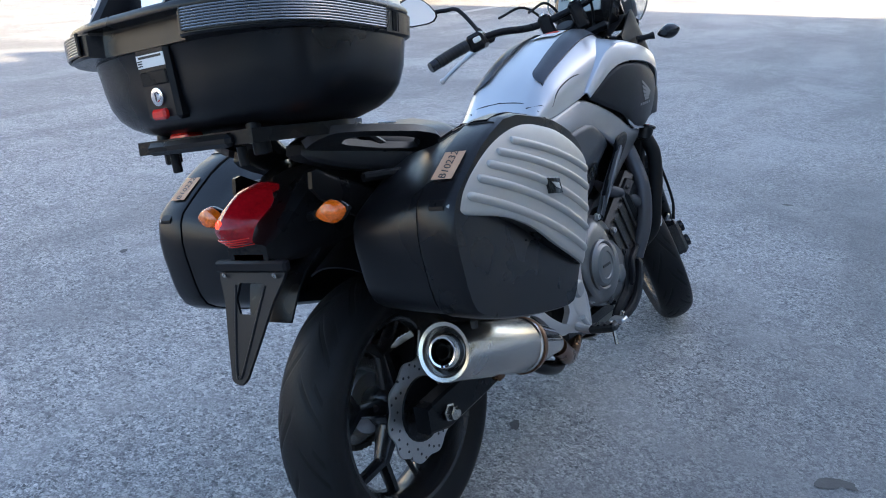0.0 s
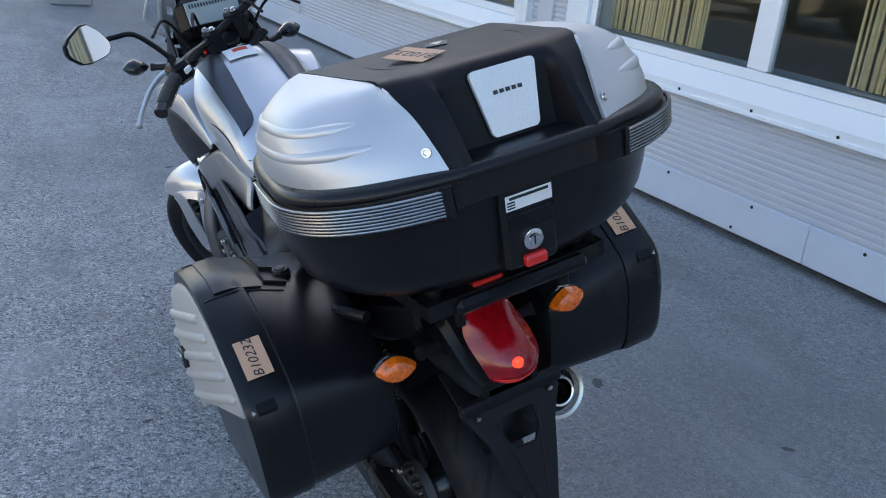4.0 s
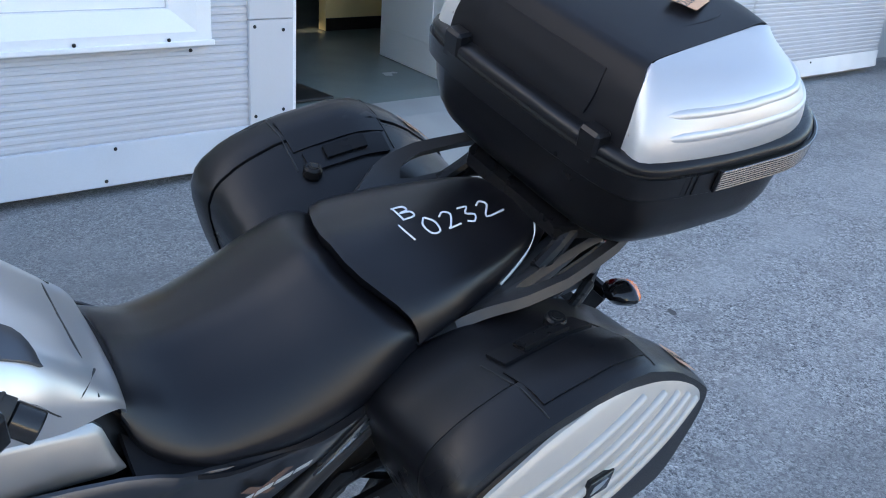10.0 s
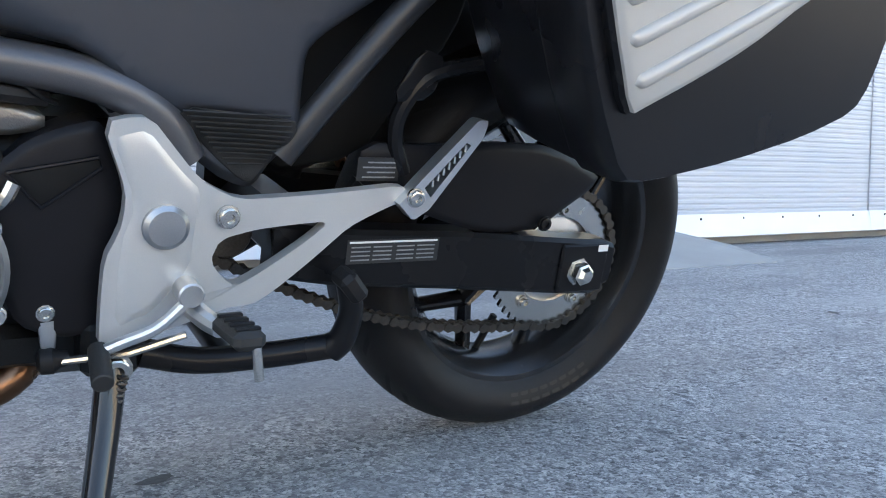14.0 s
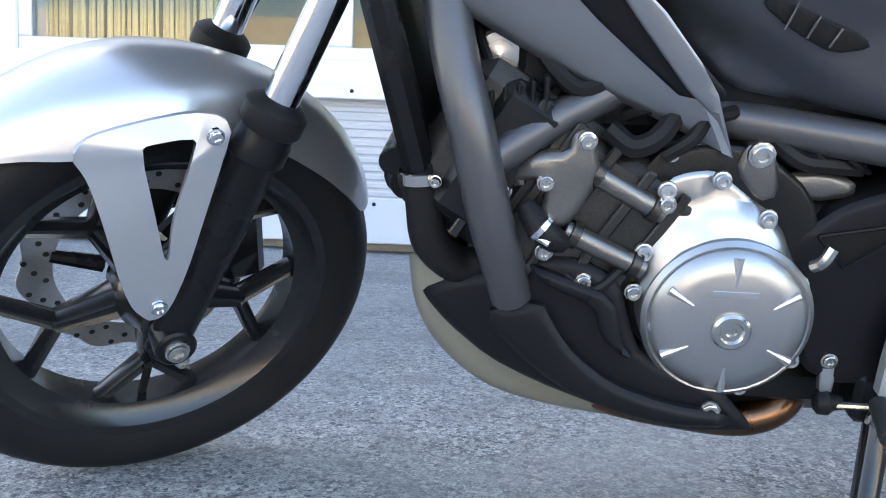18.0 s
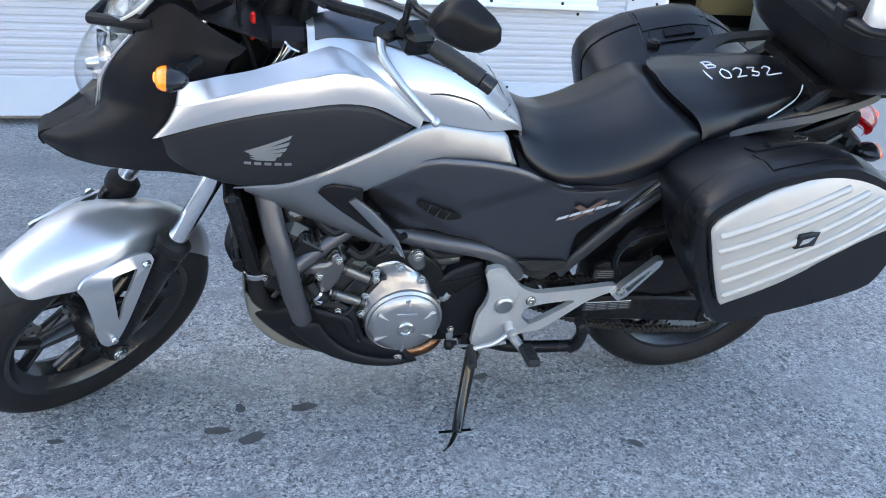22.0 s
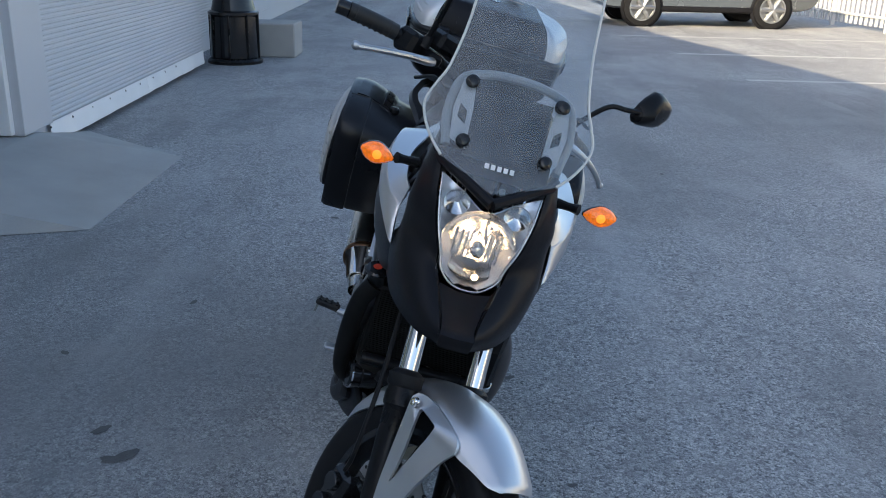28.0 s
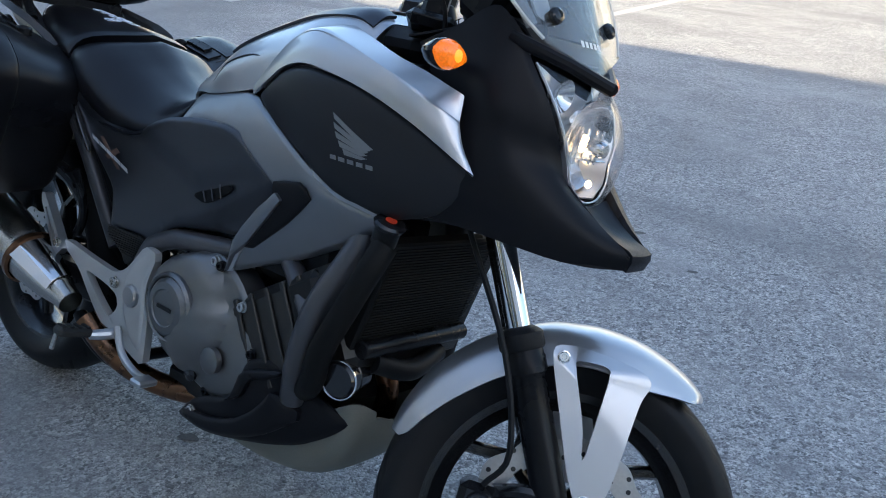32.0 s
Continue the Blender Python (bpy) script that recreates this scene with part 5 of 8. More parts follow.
part("throttle_body", rod((1.088, .03, .628), (1.088, .108, .628), .030, 24), ROUGH_ALLOY, bike)
part("throttle_cap", lathe([(0, .024), (.004, .024), (.005, .016), (.009, .016), (.010, .006), (.012, .0001)], (1.088, .108, .628), (0, 1, 0), 18), STEEL, bike)
part("intake", rbox((.92, -.10, .60), (1.15, .065, .74), .03), SATIN_BLACK, bike)
part("airbox", rbox((.55, -.12, .52), (1.10, .12, .80), .04), SATIN_BLACK, bike)
for pts in ([(1.07, .06, .60), (1.04, .09, .57), (1.02, .11, .60), (1.0, .10, .65)], [(.95, .12, .57), (.92, .14, .585), (.87, .12, .575), (.82, .13, .56)], [(1.09, .07, .60), (1.09, .10, .54), (1.07, .12, .47)], [(.80, .12, .545), (.74, .13, .535), (.68, .125, .54)]):
    part("hose", tube(pts, .008, 10), RUBBER, bike)
for x, z, y in ((.994, .555, .176), (1.033, .508, .172), (1.078, .493, .160), (1.03, .425, .16), (.985, .395, .166), (.93, .385, .165), (.96, .36, .16), (1.07, .60, .12), (.905, .487, .165)):
    part("engine_bolt", bolt((x, y, z), (0, 1, 0), .0085, .01), STEEL, bike)

# cables, looms and castings between the cylinders and the frame
for pts, r, mt in (([(1.115, .10, .66), (1.085, .13, .60), (1.05, .135, .575), (1.02, .12, .60)], .006, RUBBER), ([(1.06, .11, .66), (1.03, .135, .62), (1.0, .14, .60), (.965, .13, .615)], .010, RUBBER), ([(1.03, .14, .585), (1.045, .15, .56), (1.065, .155, .53), (1.06, .16, .50)], .007, CHAIN_STEEL), ([(.97, .145, .56), (.945, .155, .545), (.92, .155, .555), (.90, .14, .58)], .012, RUBBER), ([(.91, .15, .535), (.885, .155, .555), (.87, .15, .575), (.84, .13, .58)], .008, RUBBER), ([(1.005, .165, .40), (.985, .172, .385), (.965, .172, .392), (.945, .165, .41)], .006, RUBBER), ([(.80, .13, .555), (.77, .145, .535), (.74, .14, .53), (.70, .13, .525)], .010, RUBBER)):
    part("loom", tube(pts, r, 8), mt, bike)
for k in range(5):
    part("head_fin", rbox((1.035 + k * .014, .13, .575 - k * .004), (1.041 + k * .014, .162, .615 - k * .004), .002), DARK_ALLOY, bike)
part("mounting_lug", panel(rounded([(.828, .548), (.806, .553), (.793, .535), (.786, .495), (.806, .488), (.834, .520)], 1), lambda x, z: .152, .03, .006, .005, .02), ENGINE_GREY, bike, "cast engine mounting lug")
part("lug_bolt", bolt((.812, .153, .541), (0, 1, 0), .012, .010), STEEL, bike)
part("upper_casting", panel(rounded([(.912, .545), (.872, .552), (.848, .545), (.846, .522), (.862, .518), (.90, .512), (.914, .522)], 1), lambda x, z: .138, .03, .006, .005, .02), ENGINE_GREY, bike)
part("casting_bolt", bolt((.901, .138, .534), (0, 1, 0), .008, .008), STEEL, bike)
part("starter_casting", panel(rounded([(.785, .515), (.735, .520), (.700, .508), (.700, .492), (.740, .484), (.78, .492)], 1), lambda x, z: .132, .03, .008, .006, .02), ENGINE_GREY, bike)
for k in range(3):
    part("wiring_tie", tube([(.79 - .03 * k, .138, .553), (.78 - .03 * k, .146, .540), (.765 - .03 * k, .142, .528), (.75 - .03 * k, .128, .520)], .0035, 6), RUBBER, bike)
part("cover_gasket", panel(rounded([(.925, .535), (.86, .548), (.81, .545), (.75, .50), (.73, .44), (.735, .36), (.76, .32), (.83, .30), (.90, .30), (.935, .34), (.94, .45)], 1), lambda x, z: .146, .03, .006, .004, .03), DARK_ALLOY, bike)
part("cylinder_side", panel(rounded([(1.02, .535), (.99, .515), (.915, .475), (.928, .415), (1.0, .45), (1.04, .47), (1.05, .52)], 1), lambda x, z: .142, .02, .006, .006, .020), ROUGH_ALLOY, bike, "ribbed cast cylinder side")
for k in range(4):
    fx, fz = .934 + .024 * k, .462 + .0125 * k
    part("cylinder_web", tube([(fx, .146, fz), (fx + .010, .147, fz - .032)], .0035, 6, smooth=False), ROUGH_ALLOY, bike)

# left: alternator cover
cov = rounded([(.903, .512), (.885, .520), (.858, .524), (.842, .516), (.808, .491), (.780, .464), (.765, .430), (.745, .39), (.739, .335), (.752, .295), (.785, .274), (.820, .268), (.870, .277), (.905, .305), (.922, .345), (.927, .38), (.926, .447), (.915, .488)], 1)


def dome(x, z):
    r = math.hypot(x - .829, z - .362)
    return .150 + .030 * max(0, 1 - (r / .125) ** 2) ** .5 * (1 if r < .1 else .9) + (.006 if r < .088 else 0)


cover = part("alternator_cover", panel(cov, dome, .06, .010, .008, .016), COVER_SILVER, bike, "brushed silver round engine cover")
part("cover_ring", ring_y((.829, .17, .362), [(.083, -.02), (.092, -.02), (.0925, .008), (.087, .013), (.083, .011)], 48), COVER_SILVER, cover)
part("cover_face", lathe([(0, .084), (.012, .084), (.020, .078), (.026, .06), (.029, .03), (.030, .0001)], (.829, .172, .362), (0, 1, 0), 48), COVER_SILVER, cover)
part("cover_plug", lathe([(0, .021), (.006, .021), (.009, .018), (.009, .013), (.006, .011), (.006, .006), (.003, .005), (.003, .0001)], (.829, .199, .360), (0, 1, 0), 28), STEEL, cover)
for k in range(6):
    a = 2 * math.pi * k / 6 + math.pi / 2
    part("cover_notch", tube([(.829 + .048 * math.cos(a), .198, .362 + .048 * math.sin(a)), (.829 + .078 * math.cos(a), .193, .362 + .078 * math.sin(a))], [.002, .0055], 8, smooth=False), ALLOY, cover)
for x, z in ((.902, .353), (.905, .500), (.850, .514), (.797, .474), (.752, .40), (.748, .31), (.922, .43), (.80, .272), (.88, .285)):
    part("cover_bolt", bolt((x, .158 if (x, z) != (.902, .353) else .174, z), (0, 1, 0), .0085 if x != .902 else .012, .012), ALLOY, cover)
part("maker_plate", rbox((.805, .199, .398), (.853, .2005, .405), .0004), ALLOY, cover)
part("sensor_pipe", tube([(.748, .18, .43), (.742, .19, .44), (.735, .19, .455)], .007, 8), STEEL, cover)
box = rounded([(.766, .445), (.742, .464), (.718, .485), (.687, .499), (.654, .508), (.644, .495), (.622, .434), (.627, .39), (.636, .354), (.635, .275), (.69, .272), (.727, .290), (.742, .33), (.748, .39)], 1)
sp = part("sprocket_cover", panel(box, lambda x, z: .150, .05, .01, .007, .03), BLACK_PLASTIC, bike, "black moulded sprocket cover")
win = [(.738, .454), (.653, .471), (.650, .460), (.706, .419)]
part("cover_recess", panel(win, lambda x, z: .1515, .004, .002, .001, .02), VENT_BLACK, sp)
part("recess_rim", tube([(x, .152, z) for x, z in win + win[:1]], .0022, 6, smooth=False), BLACK_PLASTIC, sp)
part("shift_arm", panel(rounded([(.714, .312), (.692, .316), (.689, .290), (.690, .258), (.703, .256), (.707, .288)], 1), lambda x, z: .150, .010, .003, .002, .02), ALLOY, bike, "alloy gear shift arm")
part("arm_bolt", bolt((.701, .150, .305), (0, 1, 0), .008, .008), STEEL, bike)
part("joint_boot", lathe([(-.012, .008), (-.008, .014), (.004, .015), (.010, .010), (.020, .008)], (.697, .150, .250), (-1, .1, .1), 14), RUBBER, bike)

# footrest brackets, both sides
brk = rounded([(.657, .513), (.614, .524), (.588, .492), (.559, .457), (.519, .435), (.46, .438), (.397, .443), (.312, .452), (.302, .437), (.340, .422), (.381, .402), (.42, .366), (.463, .330), (.492, .311), (.517, .312), (.538, .304), (.607, .283), (.654, .272), (.654, .317), (.651, .375), (.636, .403), (.631, .442)], 1)
hole = rounded([(.533, .391), (.494, .401), (.450, .406), (.405, .409), (.432, .386), (.470, .360), (.505, .338), (.519, .338), (.543, .365)], 1)
for side in (1, -1):
    b = part("footrest_bracket", framed(brk, hole, side * .168, side * .184), BRACKET, bike, "satin alloy footrest hanger", 30)
    part("hanger_rib", panel(rounded([(.650, .502), (.615, .512), (.578, .468), (.554, .445), (.560, .40), (.562, .36), (.60, .31), (.642, .29), (.638, .39), (.624, .43)], 1), lambda x, z: .187, .004, .012, .004, .03, side), BRACKET, b)
    part("cap", lathe([(0, .024), (.006, .024), (.010, .019), (.011, .0001)], (.593, side * .187, .408), (0, side, 0), 28), COVER_SILVER, b, "round silver cap")
    part("hanger_bolt", bolt((.527, side * .186, .417), (0, side, 0), .011, .009), STEEL, b)
    # rider's peg
    peg = part("footrest", tube([(.56, side * .19, .315), (.552, side * .215, .312), (.545, side * .242, .312)], [.012, .012, .010], 10), ALLOY, bike, "folding footrest with a black rubber pad")
    part("peg_pad", rbox((-.017, -.038, -.014), (.017, .038, .006), .006).moved(Matrix.Translation((.538, side * .275, .326)) @ Matrix.Rotation(radians(side * 8), 4, "X")), GRIP_RUBBER, peg)
    rb = Shape()
    for k in range(4):
        rb += rbox((-.013, -.032 + k * .018, .005), (.013, -.024 + k * .018, .009), .001).moved(Matrix.Translation((.538, side * .275, .326)) @ Matrix.Rotation(radians(side * 8), 4, "X"))
    part("pad_ribs", rb, RUBBER, peg)
    part("peg_feeler", rod((.530, side * .306, .322), (.526, side * .312, .284), .005, 10), STEEL, peg)
    # pillion peg
    pp = part("pillion_peg", framed([(.326, .432), (.30, .462), (.232, .536), (.218, .535), (.222, .515), (.285, .425), (.305, .412)], [(.295, .452), (.245, .508), (.238, .505), (.285, .44)], side * .178, side * .198), ALLOY, bike, "folded serrated alloy pillion peg", 30)
    tt = Shape()
    for k in range(8):
        tt += rbox((.236 + k * .0065, side * .188 - .008, .503 - k * .0072), (.239 + k * .0065, side * .188 + .008, .512 - k * .0072), .0005)
    part("teeth", tt, ALLOY, pp)
    part("pivot", bolt((.305, side * .196, .440), (0, side, 0), .010, .008), STEEL, pp)
# gear and brake pedals
lever = part("gear_lever", tube([(.568, .205, .333), (.60, .207, .304), (.635, .203, .288), (.656, .200, .278)], .0065, 10), ALLOY, bike, "alloy gear lever")
part("gear_peg", rod((.656, .192, .278), (.662, .248, .266), .011, 12), GRIP_RUBBER, lever)
part("lever_boss", rod((.568, .18, .338), (.568, .212, .338), .014), ALLOY, lever)
part("link_rod", tube([(.690, .155, .250), (.62, .175, .262), (.565, .19, .285)], .0045, 8, smooth=False), STEEL, lever)
pedal = part("brake_pedal", tube([(.575, -.20, .335), (.61, -.205, .29), (.66, -.205, .268), (.72, -.215, .275)], .008, 10), ALLOY, bike, "alloy brake pedal")
part("pedal_pad", rbox((.71, -.25, .270), (.745, -.205, .284), .004), ALLOY, pedal)

# stands
stand = part("side_stand", tube([(.632, .150, .245), (.645, .185, .18), (.668, .245, .10), (.684, .287, .078)], [.017, .016, .014, .013], 12), GLOSS_BLACK, bike, "black side stand swung out")
part("stand_foot", rbox((.640, .272, .066), (.730, .318, .076), .004), GLOSS_BLACK, stand)
part("stand_pivot", bolt((.632, .160, .238), (0, 1, 0), .016, .014), STEEL, stand)
part("stand_bracket", rbox((.60, .07, .225), (.665, .155, .29), .008), DARK_ALLOY, stand)
spr = [(.625 + .035 * f + .006 * math.cos(f * 130), .172 + .028 * f + .006 * math.sin(f * 130), .235 - .125 * f) for f in [i / 110 for i in range(111)]]
part("stand_spring", tube(spr, .0018, 5, 1), CHAIN_STEEL, stand)
part("stand_tang", tube([(.69, .295, .082), (.715, .335, .085), (.735, .355, .09)], .006, 8), GLOSS_BLACK, stand)
cst = part("centre_stand", tube([(.60, .14, .245), (.54, .15, .233), (.46, .165, .238), (.385, .178, .248)], [.017, .016, .016, .016], 12), SATIN_BLACK, bike, "folded black centre stand")
part("stand_bar", tube([(.56, -.14, .255), (.50, -.15, .225), (.42, -.16, .25), (.36, -.155, .285)], .016, 12), SATIN_BLACK, cst)
part("stand_cross", rod((.50, -.15, .225), (.50, .15, .225), .014), SATIN_BLACK, cst)
part("stand_lever", tube([(.385, .178, .245), (.374, .186, .262), (.370, .192, .30), (.380, .196, .335)], [.019, .017, .015, .014], 12), SATIN_BLACK, cst)
part("lever_pad", rbox((-.020, -.020, -.012), (.020, .020, .012), .006).moved(Matrix.Translation((.379, .198, .335)) @ Matrix.Rotation(radians(-50), 4, "Y")), RUBBER, cst)

# swing arm, chain, guard
arm = part("swing_arm", loft([[(x, y * .0 + yy, zc + zz) for yy, zz in ((.118, -h), (.150, -h), (.155, -h + .006), (.155, h - .006), (.150, h), (.118, h))] for x, y, zc, h in ((.46, 0, .365, .035), (.38, 0, .352, .036), (.2, 0, .340, .040), (0.0, 0, .322, .042), (-.045, 0, .320, .042), (-.07, 0, .325, .030))]), SATIN_BLACK, bike, "black box-section swing arm")
part("swing_arm_side", loft([[(x, yy, zc + zz) for yy, zz in ((-.118, -h), (-.150, -h), (-.155, -h + .006), (-.155, h - .006), (-.150, h), (-.118, h))] for x, zc, h in ((.46, .365, .035), (.2, .340, .040), (0.0, .322, .042), (-.07, .325, .030))]), SATIN_BLACK, arm)
part("swing_arm_bridge", rbox((.36, -.12, .32), (.44, .12, .39), .02), SATIN_BLACK, arm)
part("axle_plate", rbox((-.055, .154, .285), (.03, .160, .358), .003), SATIN_BLACK, arm)
for side in (1, -1):
    part("axle_nut", lathe([(0, .021), (.002, .021), (.003, .0165), (.016, .0165), (.018, .013), (.024, .009), (.024, .0001)], (-.003, side * .160, .318), (0, side, 0), 6, True), STEEL, arm, "plated axle nut", 20)
part("axle_washer", lathe([(0, .019), (.002, .019)], (-.003, .1595, .318), (0, 1, 0), 24), STEEL, arm)
part("adjuster", rod((-.075, .14, .335), (-.045, .14, .335), .006), STEEL, arm)
lab = part("warning_label", rbox((.236, .1552, .344), (.366, .1556, .375), .0001), LABEL_BLACK, arm, "small black label with plain white bars")
for k in range(4):
    for x0, x1 in ((.242, .268), (.272, .297), (.304, .330), (.334, .360)):
        part("label_bar", rbox((x0, .1556, .348 + k * .0055), (x1, .1559, .3498 + k * .0055), .0001), SILVER_PRINT, lab)
part("label_bar", rbox((.239, .1556, .3705), (.363, .1559, .3730), .0001), LABEL_WHITE, lab)
part("end_label", rbox((-.052, .1605, .347), (-.034, .161, .357), .0001), LABEL_WHITE, arm)
cg = rounded([(.36, .44), (.356, .493), (.265, .493), (.18, .498), (.06, .494), (-.042, .452), (-.03, .43), (.02, .40), (.06, .375), (.14, .372), (.19, .382), (.25, .40)], 1)
chg = part("chain_guard", panel(cg, lambda x, z: .142 + .012 * math.sin((x - .1) * 9), .01, .012, .006, .03), BLACK_PLASTIC, bike, "black moulded chain guard")
part("guard_bolt", bolt((.062, .146, .387), (0, 1, 0), .009, .006), SATIN_BLACK, chg)
lb = part("warning_label", rbox((.309, .1555, .449), (.365, .1563, .478), .0001), LABEL_BLACK, chg)
for k in range(4):
    part("label_bar", rbox((.314, .1563, .453 + k * .006), (.358 - .006 * (k % 2), .1566, .4548 + k * .006), .0001), SILVER_PRINT, lb)
# hugger over the rear tyre
rows = []
for a in (62, 80, 100, 125, 150, 165):
    rows.append([(RC[0] + (.345 - .03 * abs(f) ** 2) * math.cos(radians(a)), f * .09, RC[2] + (.345 - .03 * abs(f) ** 2) * math.sin(radians(a))) for f in (-1, -.5, 0, .5, 1)])
part("inner_mudguard", sheet([[(p[0] + .10, p[1], p[2] + .07) for p in r] for r in rows[:4]], .004), BLACK_PLASTIC, bike, "black inner rear mudguard")
# chain of links round two sprockets
FS = Vector((.50, SPROCKET_Y, .372)); FR = .034
chain = part("drive_chain", rod(FS + Vector((0, -.01, 0)), FS + Vector((0, .008, 0)), FR - .004), CHAIN_STEEL, bike, "oiled steel drive chain")
link = Shape()
for dy in (-.009, .0055):
    link += solid([(-.0140, 0), (-.0122, .0046), (-.0076, .0066), (-.0034, .0046), (0, .0034), (.0034, .0046), (.0076, .0066), (.0122, .0046), (.0140, 0), (.0122, -.0046), (.0076, -.0066), (.0034, -.0046), (0, -.0034), (-.0034, -.0046), (-.0076, -.0066), (-.0122, -.0046)], dy, dy + .003, .0005)
link += rod((-.0075, -.006, 0), (-.0075, .0055, 0), .0045, 8)
link += rod((.0075, -.006, 0), (.0075, .0055, 0), .0045, 8)
link_mesh = mesh_of("chain_link", link, CHAIN_STEEL, 30)
RR = .106
dvec = FS - Vector((RC[0], SPROCKET_Y, RC[2])); D = dvec.length; base_a = math.atan2(dvec.z, dvec.x)
gam = math.acos((RR - FR) / D)
path = []
cR = Vector((RC[0], SPROCKET_Y, RC[2]))
a_top, a_bot = base_a + gam, base_a - gam
for i in range(40):
    a = a_top + (2 * math.pi - 2 * gam) * i / 39
    path.append(cR + Vector((math.cos(a), 0, math.sin(a))) * RR)
p0, p1 = path[-1], FS + Vector((math.cos(a_bot), 0, math.sin(a_bot))) * FR
for i in range(1, 12):
    path.append(p0.lerp(p1, i / 12) - Vector((0, 0, .034 * math.sin(math.pi * i / 12))))
for i in range(14):
    a = a_bot + 2 * gam * i / 13
    path.append(FS + Vector((math.cos(a), 0, math.sin(a))) * FR)
p0, p1 = path[-1], path[0]
for i in range(1, 12):
    path.append(p0.lerp(p1, i / 12))
L, pos = 0, []
for a, b in zip(path, path[1:] + path[:1]):
    d = (b - a).length
    while L < d:
        pos.append((a + (b - a) * (L / d), math.atan2((b - a).z, (b - a).x))); L += .0152
    L -= d
for q, a in pos:
    o = new("chain_link", link_mesh)
    o.parent = chain
    o.matrix_basis = Matrix.Translation(q + Vector((0, .0016 if pos.index((q, a)) % 2 else -.0016, 0))) @ Matrix.Rotation(-a, 4, "Y")

# right: clutch cover
cov_r = rounded([(.82, .555), (.78, .56), (.70, .53), (.655, .49), (.64, .44), (.66, .39), (.70, .34), (.76, .30), (.86, .28), (.93, .30), (.965, .36), (.955, .42), (.92, .48), (.87, .53)], 1)


def dome_r(x, z):
    return .155 + .045 * max(0, 1 - (math.hypot(x - .735, z - .43) / .13) ** 2) ** .5 + .02 * max(0, 1 - ((x - .85) / .12) ** 2 - ((z - .37) / .1) ** 2) ** .5


cr = part("clutch_cover", panel(cov_r, dome_r, .05, .012, .009, .018, -1), CLUTCH_GREY, bike, "silver cast clutch cover")
part("clutch_ring", ring_y((.735, -.19, .432), [(.062, .01), (.070, .01), (.071, -.010), (.066, -.016), (.062, -.013)], 40), CLUTCH_GREY, cr)
part("clutch_cap", lathe([(0, .060), (.012, .06), (.020, .052), (.022, .038), (.0195, .036), (.0195, .0001)], (.735, -.190, .432), (0, -1, 0), 40), CLUTCH_GREY, cr)
part("maker_plate", rbox((.712, -.2115, .428), (.758, -.2095, .436), .0004), DARK_ALLOY, cr)
part("oil_cap", lathe([(0, .026), (.012, .026), (.016, .02), (.016, .0001)], (.865, -.178, .368), (0, -1, 0), 24), CLUTCH_GREY, cr)
part("oil_window", lathe([(0, .016), (.006, .016), (.008, .01), (.008, .0001)], (.80, -.172, .315), (0, -1, 0), 20), GLOSS_BLACK, cr)
for k, (x, z) in enumerate(cov_r[::3]):
    x, z = x + (.81 - x) * .05, z + (.42 - z) * .05
    part("cover_bolt", bolt((x, -.158, z), (0, -1, 0), .009, .012), SATIN_BLACK if k % 2 else ALLOY, cr)
part("oil_filter", lathe([(0, .032), (.035, .033), (.038, .030), (.040, .033), (.06, .033), (.066, .028), (.066, .0001)], (1.160, -.105, .447), (.25, -1, 0), 28), GLOSS_BLACK, bike, "black canister oil filter")
part("filter_ring", lathe([(.058, .0335), (.058, .0352), (.062, .0352), (.062, .0335)], (1.160, -.105, .447), (.25, -1, 0), 28, False), CHROME, bike)

# radiator
rad = part("radiator", rbox((-.012, -.155, -.105), (.016, .150, .105), .004).moved(Matrix.Translation((1.192, 0, .605)) @ Matrix.Rotation(radians(14.5), 4, "Y")), VENT_BLACK, bike, "black finned radiator")
for k in range(34):
    part("cooling_fin", rbox((.016, -.145, -.098 + k * .0058), (.0185, .14, -.0957 + k * .0058), .0003).moved(Matrix.Translation((1.192, 0, .605)) @ Matrix.Rotation(radians(14.5), 4, "Y")), VENT_BLACK, rad)
part("side_tank", rbox((-.016, .118, -.108), (.018, .162, .108), .010).moved(Matrix.Translation((1.192, 0, .605)) @ Matrix.Rotation(radians(14.5), 4, "Y")), SATIN_BLACK, rad)
part("filler_neck", rod((1.212, -.160, .70), (1.225, -.168, .735), .022), DARK_ALLOY, rad)
part("radiator_cap", lathe([(0, .026), (.006, .028), (.010, .024), (.012, .0001)], (1.225, -.168, .732), (.3, -.1, .94), 20), GLOSS_BLACK, rad)
part("cap_label", lathe([(0, .010), (.0006, .010), (.0007, .0001)], (1.2287, -.1693, .7435), (.3, -.1, .94), 18), RED_PRINT, rad)
part("lower_hose", tube([(1.168, .140, .515), (1.164, .142, .47), (1.155, .136, .42), (1.12, .115, .385), (1.06, .11, .40)], [.021, .021, .022, .022, .02], 14), RUBBER, rad, "thick black coolant hose")
part("hose_band", lathe([(-.007, .0245), (-.006, .0262), (.006, .0262), (.007, .0245)], (1.167, .1405, .500), (.08, 0, 1), 24, False), STEEL, rad)
part("band_screw", bolt((1.150, .160, .500), (0, 1, 0), .006, .01), STEEL, rad)
part("upper_hose", tube([(1.222, -.165, .70), (1.215, -.185, .655), (1.188, -.193, .582), (1.150, -.193, .495), (1.135, -.185, .435), (1.10, -.16, .40)], .022, 14), VENT_BLACK, rad)
part("crossover_hose", tube([(1.19, -.10, .475), (1.21, -.02, .455), (1.19, .08, .47)], .019, 14), RUBBER, rad)
